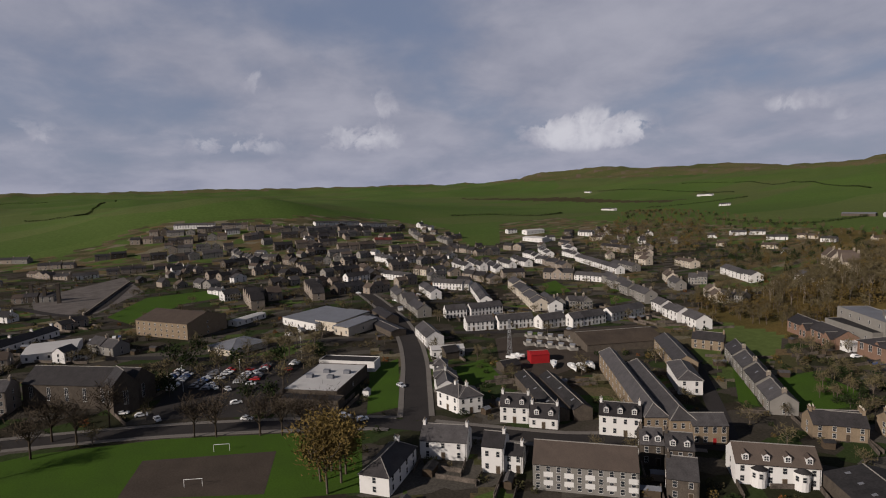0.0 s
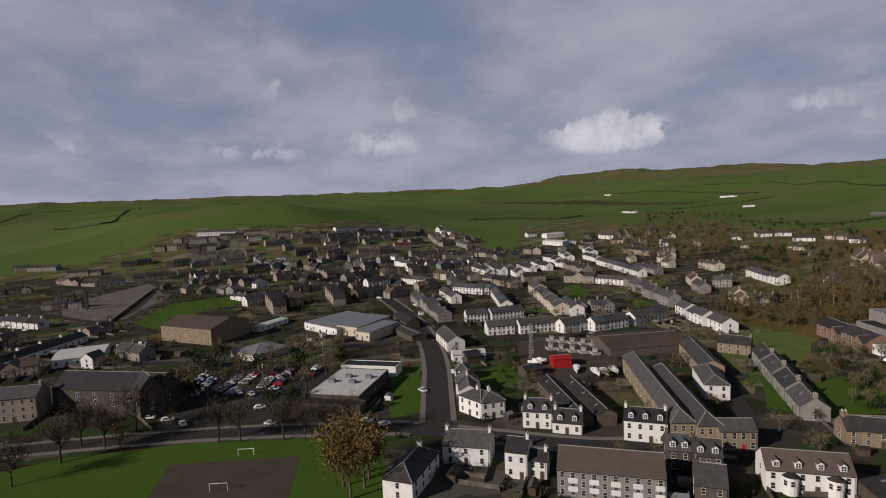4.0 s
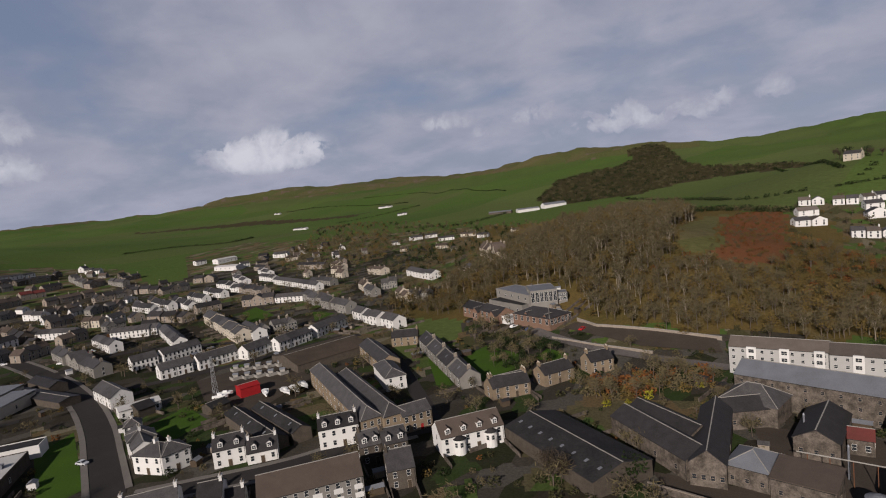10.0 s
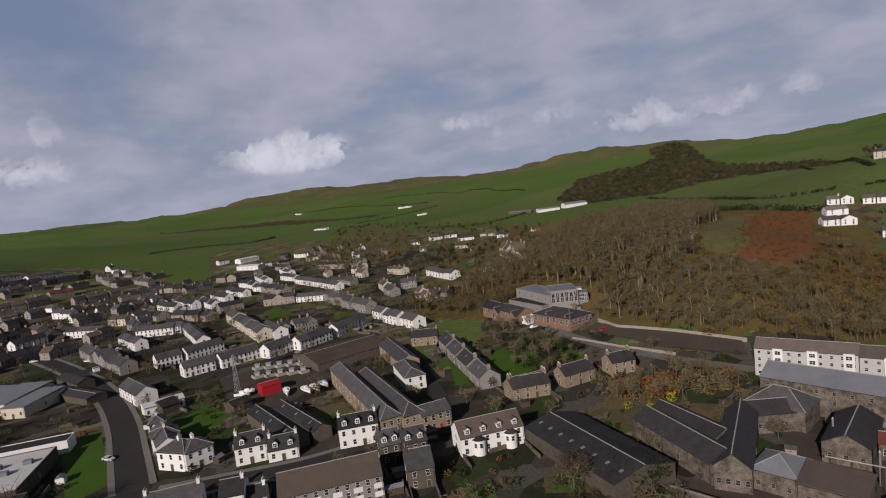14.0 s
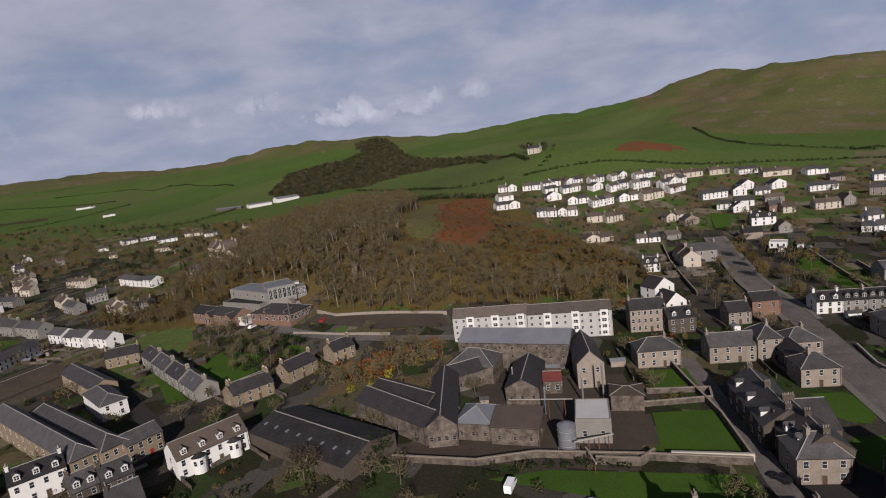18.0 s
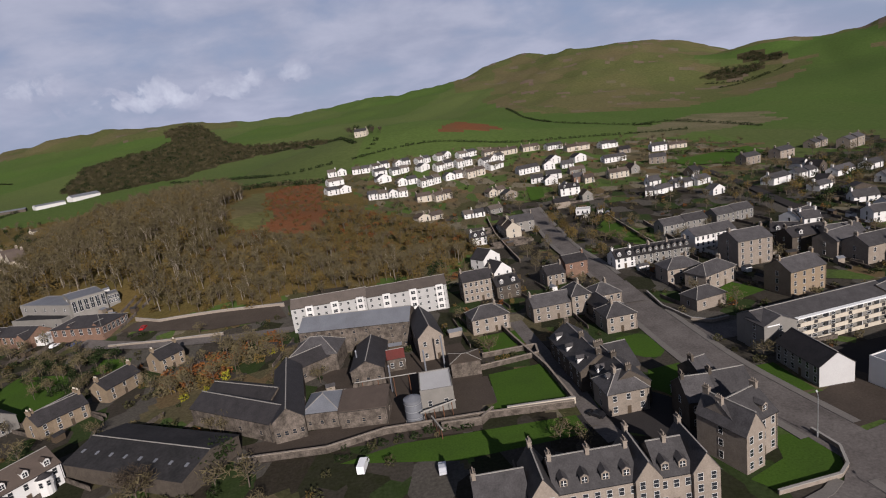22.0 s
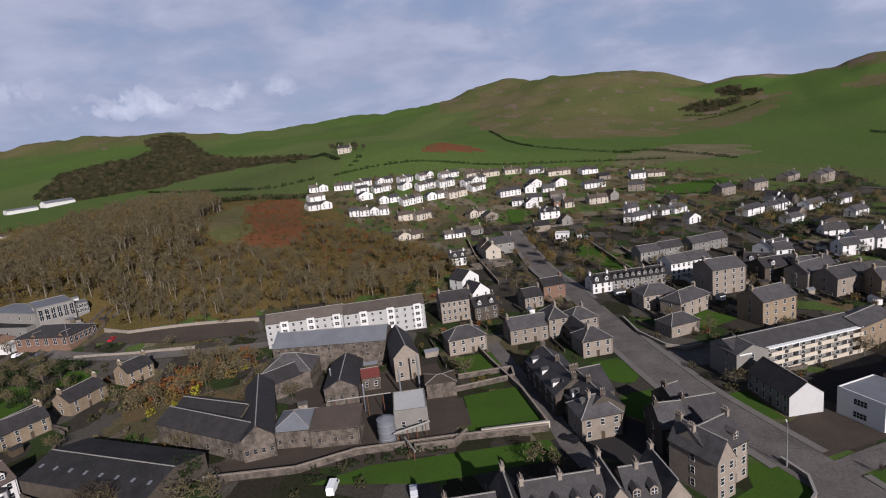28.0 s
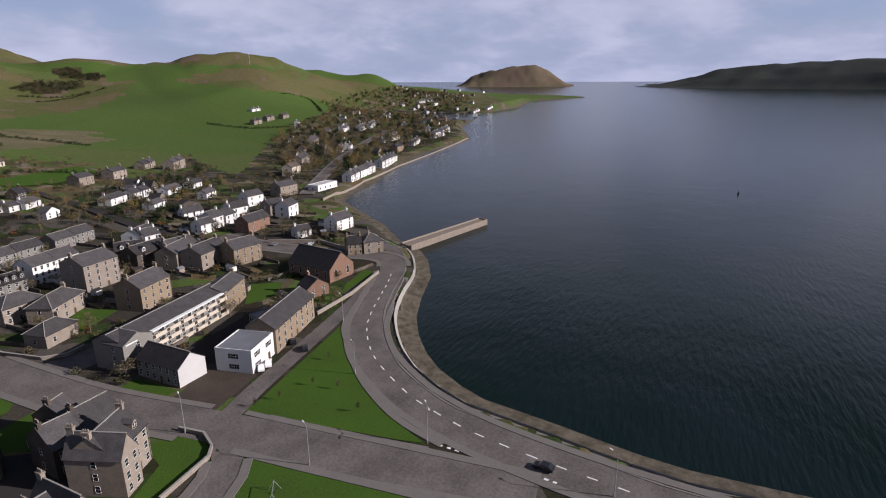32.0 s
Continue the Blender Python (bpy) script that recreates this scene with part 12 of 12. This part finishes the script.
# ---- sea wall, promenade and pier ----
shore = curve_points(COAST[5:24], 3.0)
ribbon("sea_wall", shore, 7.6, 8.5, "concrete", "low concrete sea wall above the shingle", "wall", 0.75, 3.4)
ribbon("road", shore, 12.2, 19.0, "asphalt", "seaward edge of the shore road", "road", 0.055)
ribbon("pavement", shore, 8.5, 12.2, "paving", "pale promenade pavement behind the sea wall", "pavement", 0.16, 0.3)


def pier(c):
    top = tagged(new("pier"), "stone pier with a raised parapet reaching into the bay", "pier")
    part("deck", Shape().solid([(x, y, SEA - 2) for x, y in c], [(x, y, 0.1) for x, y in c]), "stone", top)
    (ax, ay), (bx, by), (dx, dy), (ex, ey) = c
    for p, q in (((ax, ay), (bx, by)), ((dx, dy), (ex, ey)), ((bx, by), (dx, dy))):
        v = Vector((q[0] - p[0], q[1] - p[1], 0)).normalized()
        n = Vector((-v.y, v.x, 0)) * 0.5
        part("parapet", Shape().solid([(p[0], p[1], 0.104), (q[0], q[1], 0.104), (q[0] + n.x, q[1] + n.y, 0.104), (p[0] + n.x, p[1] + n.y, 0.104)],
                                      [(p[0], p[1], 0.75), (q[0], q[1], 0.75), (q[0] + n.x, q[1] + n.y, 0.75), (p[0] + n.x, p[1] + n.y, 0.75)]), "stone", top)


pier([(236.0, 122.0), (302.0, 107.0), (304.0, 113.0), (239.0, 129.0)])



def dashes(pts, w=0.16, on=2.2, off=4.0):
    """White dashes of a centre line."""
    line = curve_points(pts, 0.5)
    s, run = Shape(), 0.0
    i = 0
    while i < len(line) - 6:
        a, j, d = line[i], i, 0.0
        while j < len(line) - 1 and d < on:
            d += (line[j + 1] - line[j]).length
            j += 1
        b = line[j]
        q = (b - a).normalized()
        q = Vector((-q.y, q.x, 0)) * w
        s.face([(a + q).to_tuple()[:2] + (0.085,), (a - q).to_tuple()[:2] + (0.085,), (b - q).to_tuple()[:2] + (0.085,), (b + q).to_tuple()[:2] + (0.085,)][::-1])
        d = 0.0
        while j < len(line) - 1 and d < off:
            d += (line[j + 1] - line[j]).length
            j += 1
        i = j
    tagged(new("road_marking", s.data("road_marking", "white_paint")), "white dashed centre line on the road", "road marking", kind="stuff")


dashes([(101.1, 3.7), (101.8, 9.5), (102.5, 15.6), (104.4, 27.5), (106.9, 39.3), (110.9, 50.7), (116.4, 61.7), (127.6, 76.7), (137.5, 85.7), (147.8, 92.5), (159.1, 97.5), (172.5, 102.1), (187.9, 107.4), (201.1, 112.9)])
dashes([(99.3, 44.0), (98.7, 30.0), (97.6, 16.0)], 0.3, 0.6, 0.9)

# ---- pipes of the distillery ----
def pipe_bridge(a, b, z, r=0.2):
    top = tagged(new("pipe_bridge"), "pale pipe carried on posts across the yard", "pipe")
    part("pipe", Shape().tube((*a, z), (*b, z), r, r, 10), "concrete", top)
    for k in range(4):
        x, y = a[0] + (b[0] - a[0]) * (k + 0.5) / 4, a[1] + (b[1] - a[1]) * (k + 0.5) / 4
        part("post", Shape().tube((x, y, 0), (x, y, z), 0.12, 0.12, 6), "rust", top)


def vent_stack(x, y, tall):
    top = tagged(new("vent_stack"), "slim grey steel stack in the distillery", "chimney")
    part("tube", Shape().tube((x, y, 0), (x, y, tall), 0.28, 0.24, 10), "sheet_grey", top)
    part("cap", Shape().tube((x, y, tall), (x, y, tall + 0.5), 0.36, 0.1, 10), "sheet_grey", top)


pipe_bridge((-19.4, 148.8), (-1.8, 148.4), 6.5, 0.16)
pipe_bridge((-2.0, 130.2), (7.5, 133.9), 4.0, 0.2)
pipe_bridge((0.7, 129.6), (2.8, 122.4), 3.0, 0.2)
vent_stack(6.9, 160.7, 11)
vent_stack(-19.9, 167.8, 8)
vent_stack(-9.5, 152.6, 8)
vent_stack(1.0, 159.2, 8)

# allotment plots beside the boat yard
for k_ in range(5):
    for j_ in range(2):
        px_, py_ = -257.0 + 4.2 * k_ + 13.0 * j_, 144.5 + 3.6 * k_ - 8.0 * j_
        garden_wall([(px_ - 2.0, py_ - 1.6), (px_ + 2.2, py_ - 2.2), (px_ + 3.0, py_ + 1.6)], 1.3, 0.3, "concrete", "low pale wall of an allotment plot")
        shed(px_ - 0.6, py_ + 0.9, 40, 2.4, 1.8, "concrete", "sheet_grey")

# ---- parked cars ----
rc = random.Random(3)
COLOURS = ["silver", "white", "black", "red", "blue", "grey", "silver", "white"]


def car_rows(a, b, rows, gap, fill):
    """Rows of parked cars between two ends, each row shifted by gap metres to the left."""
    a, b = Vector((*a, 0)), Vector((*b, 0))
    d = (b - a).normalized()
    q = Vector((-d.y, d.x, 0))
    n = int((b - a).length / 2.8)
    for k in range(rows):
        for i in range(n):
            if rc.random() < fill:
                p = a + d * (i + 0.5) * 2.8 + q * gap * k
                car(p.x, p.y, math.degrees(math.atan2(q.y, q.x)) + rc.choice((0, 180)) + rc.uniform(-3, 3), rc.choice(COLOURS), h(p.x, p.y) + 0.1)


car_rows((-247.8, -27.4), (-276.0, -18.1), 2, 6, 0.75)
car_rows((-241.7, -13.7), (-268.1, -1.9), 2, 6, 0.8)
car_rows((-240.6, 4.3), (-268.0, 13.2), 2, 6, 0.7)
car_rows((-250.9, 19.1), (-267.1, 26.4), 1, 6, 0.6)
car_rows((-227.0, -40.6), (-258.1, -33.9), 1, 6, 0.7)
car_rows((-337.7, 43.8), (-310.9, 64.7), 1, 6, 0.6)
car_rows((-427.6, -162.1), (-447.3, -142.2), 1, 6, 0.5)
car_rows((-360.0, -77.4), (-361.7, -58.5), 1, 6, 0.5)
car_rows((-504.8, 67.8), (-519.3, 110.8), 1, 6, 0.5)
car_rows((-386.4, 105.3), (-404.3, 136.3), 1, 6, 0.6)
car_rows((-118.4, 242.6), (-87.9, 239.1), 1, 6, 0.4)
car_rows((-159.4, 244.1), (-141.9, 239.2), 1, 6, 0.5)
car_rows((0.0, 110.9), (5.3, 111.0), 1, 6, 0.6)

# ---- gardens: shrubs, sheds and fences between the houses ----
rg = random.Random(5)
rs_ = np.random.RandomState(5)
r_, a_ = 110 + 560 * rs_.rand(16000) ** 0.8, np.radians(-112 + 190 * rs_.rand(16000))
x_, y_ = r_ * np.sin(a_), r_ * np.cos(a_)
keep_ = (covered(x_, y_, COVER_1) | ((r_ < 420) & (y_ < 190) & (x_ < 330))) & ~covered(x_, y_, COVER_2) & ~covered(x_, y_, OPEN)
x_, y_ = x_[keep_], y_[keep_]
keep_ = (coast_distance(x_, y_) > 30) & ~on_road(x_, y_, 2.5) & free(x_, y_, 0.8)
x_, y_ = x_[keep_][:3600], y_[keep_][:3600]
spots = []
for px_, py_, pz_ in zip(x_.tolist(), y_.tolist(), height(x_, y_).tolist()):
    k_ = rg.choice(("bush", "brush", "dull", "dull", "heath", "heath", "rust" if rg.random() < 0.3 else "bush", "bare", "bare" if math.hypot(px_, py_) > 230 else "dull"))
    t_ = rg.uniform(0.9, 2.2) if k_ != "bare" else rg.uniform(4, 7)
    spots.append((px_, py_, pz_, t_, t_ * rg.uniform(0.9, 1.6), k_))
stand("garden_shrubs", "mixed shrubs and small trees in the gardens", "shrubs", spots)
made = 0
tries = 0
while made < 120 and tries < 4000:
    tries += 1
    fx, fy, turn, w_, d_ = FOOT[rg.randrange(len(FOOT))]
    a_ = rg.random() * 6.28
    x_, y_ = fx + math.cos(a_) * (w_ / 2 + 7), fy + math.sin(a_) * (d_ / 2 + 7)
    if math.hypot(x_, y_) > 380 or on_road(x_, y_, 3) or not free(x_, y_, 1.6) or covered(x_, y_, OPEN) or coast_distance(x_, y_) < 30:
        continue
    shed(x_, y_, turn + rg.choice((0, 90)), rg.uniform(2.5, 5), rg.uniform(2, 3.4), rg.choice(("wood", "wood", "render_white", "stone")), rg.choice(("sheet_dark", "sheet_grey", "slate")))
    FOOT.append((x_, y_, turn, 5, 4))
    made += 1
# low garden walls beside the houses
fences = Shape()
for fx, fy, turn, w_, d_ in FOOT[:]:
    if math.hypot(fx, fy) > 420 or w_ < 5 or rg.random() < 0.35:
        continue
    c_, s_ = math.cos(radians(turn)), math.sin(radians(turn))
    for side in (-1, 1):
        for way in (-1, 1):
            ln = rg.uniform(6, 13)
            u_, v_ = side * (w_ / 2 - 0.2), way * (d_ / 2 + 0.3 + ln * np.arange(4) / 3)
            x_, y_ = fx + u_ * c_ - v_ * s_, fy + u_ * s_ + v_ * c_
            if free(x_, y_, 0.05).all() and not on_road(x_, y_, 1.8).any() and not covered(x_, y_, OPEN).any():
                pts_ = list(zip(x_.tolist(), y_.tolist(), height(x_, y_).tolist()))
                for p_, q_ in zip(pts_[:-1], pts_[1:]):
                    nx_, ny_ = c_ * 0.14, s_ * 0.14
                    fences.solid([(p_[0] - nx_, p_[1] - ny_, p_[2] - 0.4), (p_[0] + nx_, p_[1] + ny_, p_[2] - 0.4), (q_[0] + nx_, q_[1] + ny_, q_[2] - 0.4), (q_[0] - nx_, q_[1] - ny_, q_[2] - 0.4)],
                                 [(p_[0] - nx_, p_[1] - ny_, p_[2] + 1.3), (p_[0] + nx_, p_[1] + ny_, p_[2] + 1.3), (q_[0] + nx_, q_[1] + ny_, q_[2] + 1.3), (q_[0] - nx_, q_[1] - ny_, q_[2] + 1.3)])
tagged(new("garden_walls", fences.data("garden_walls", "rubble")), "low rubble walls between back gardens", "wall", kind="stuff")
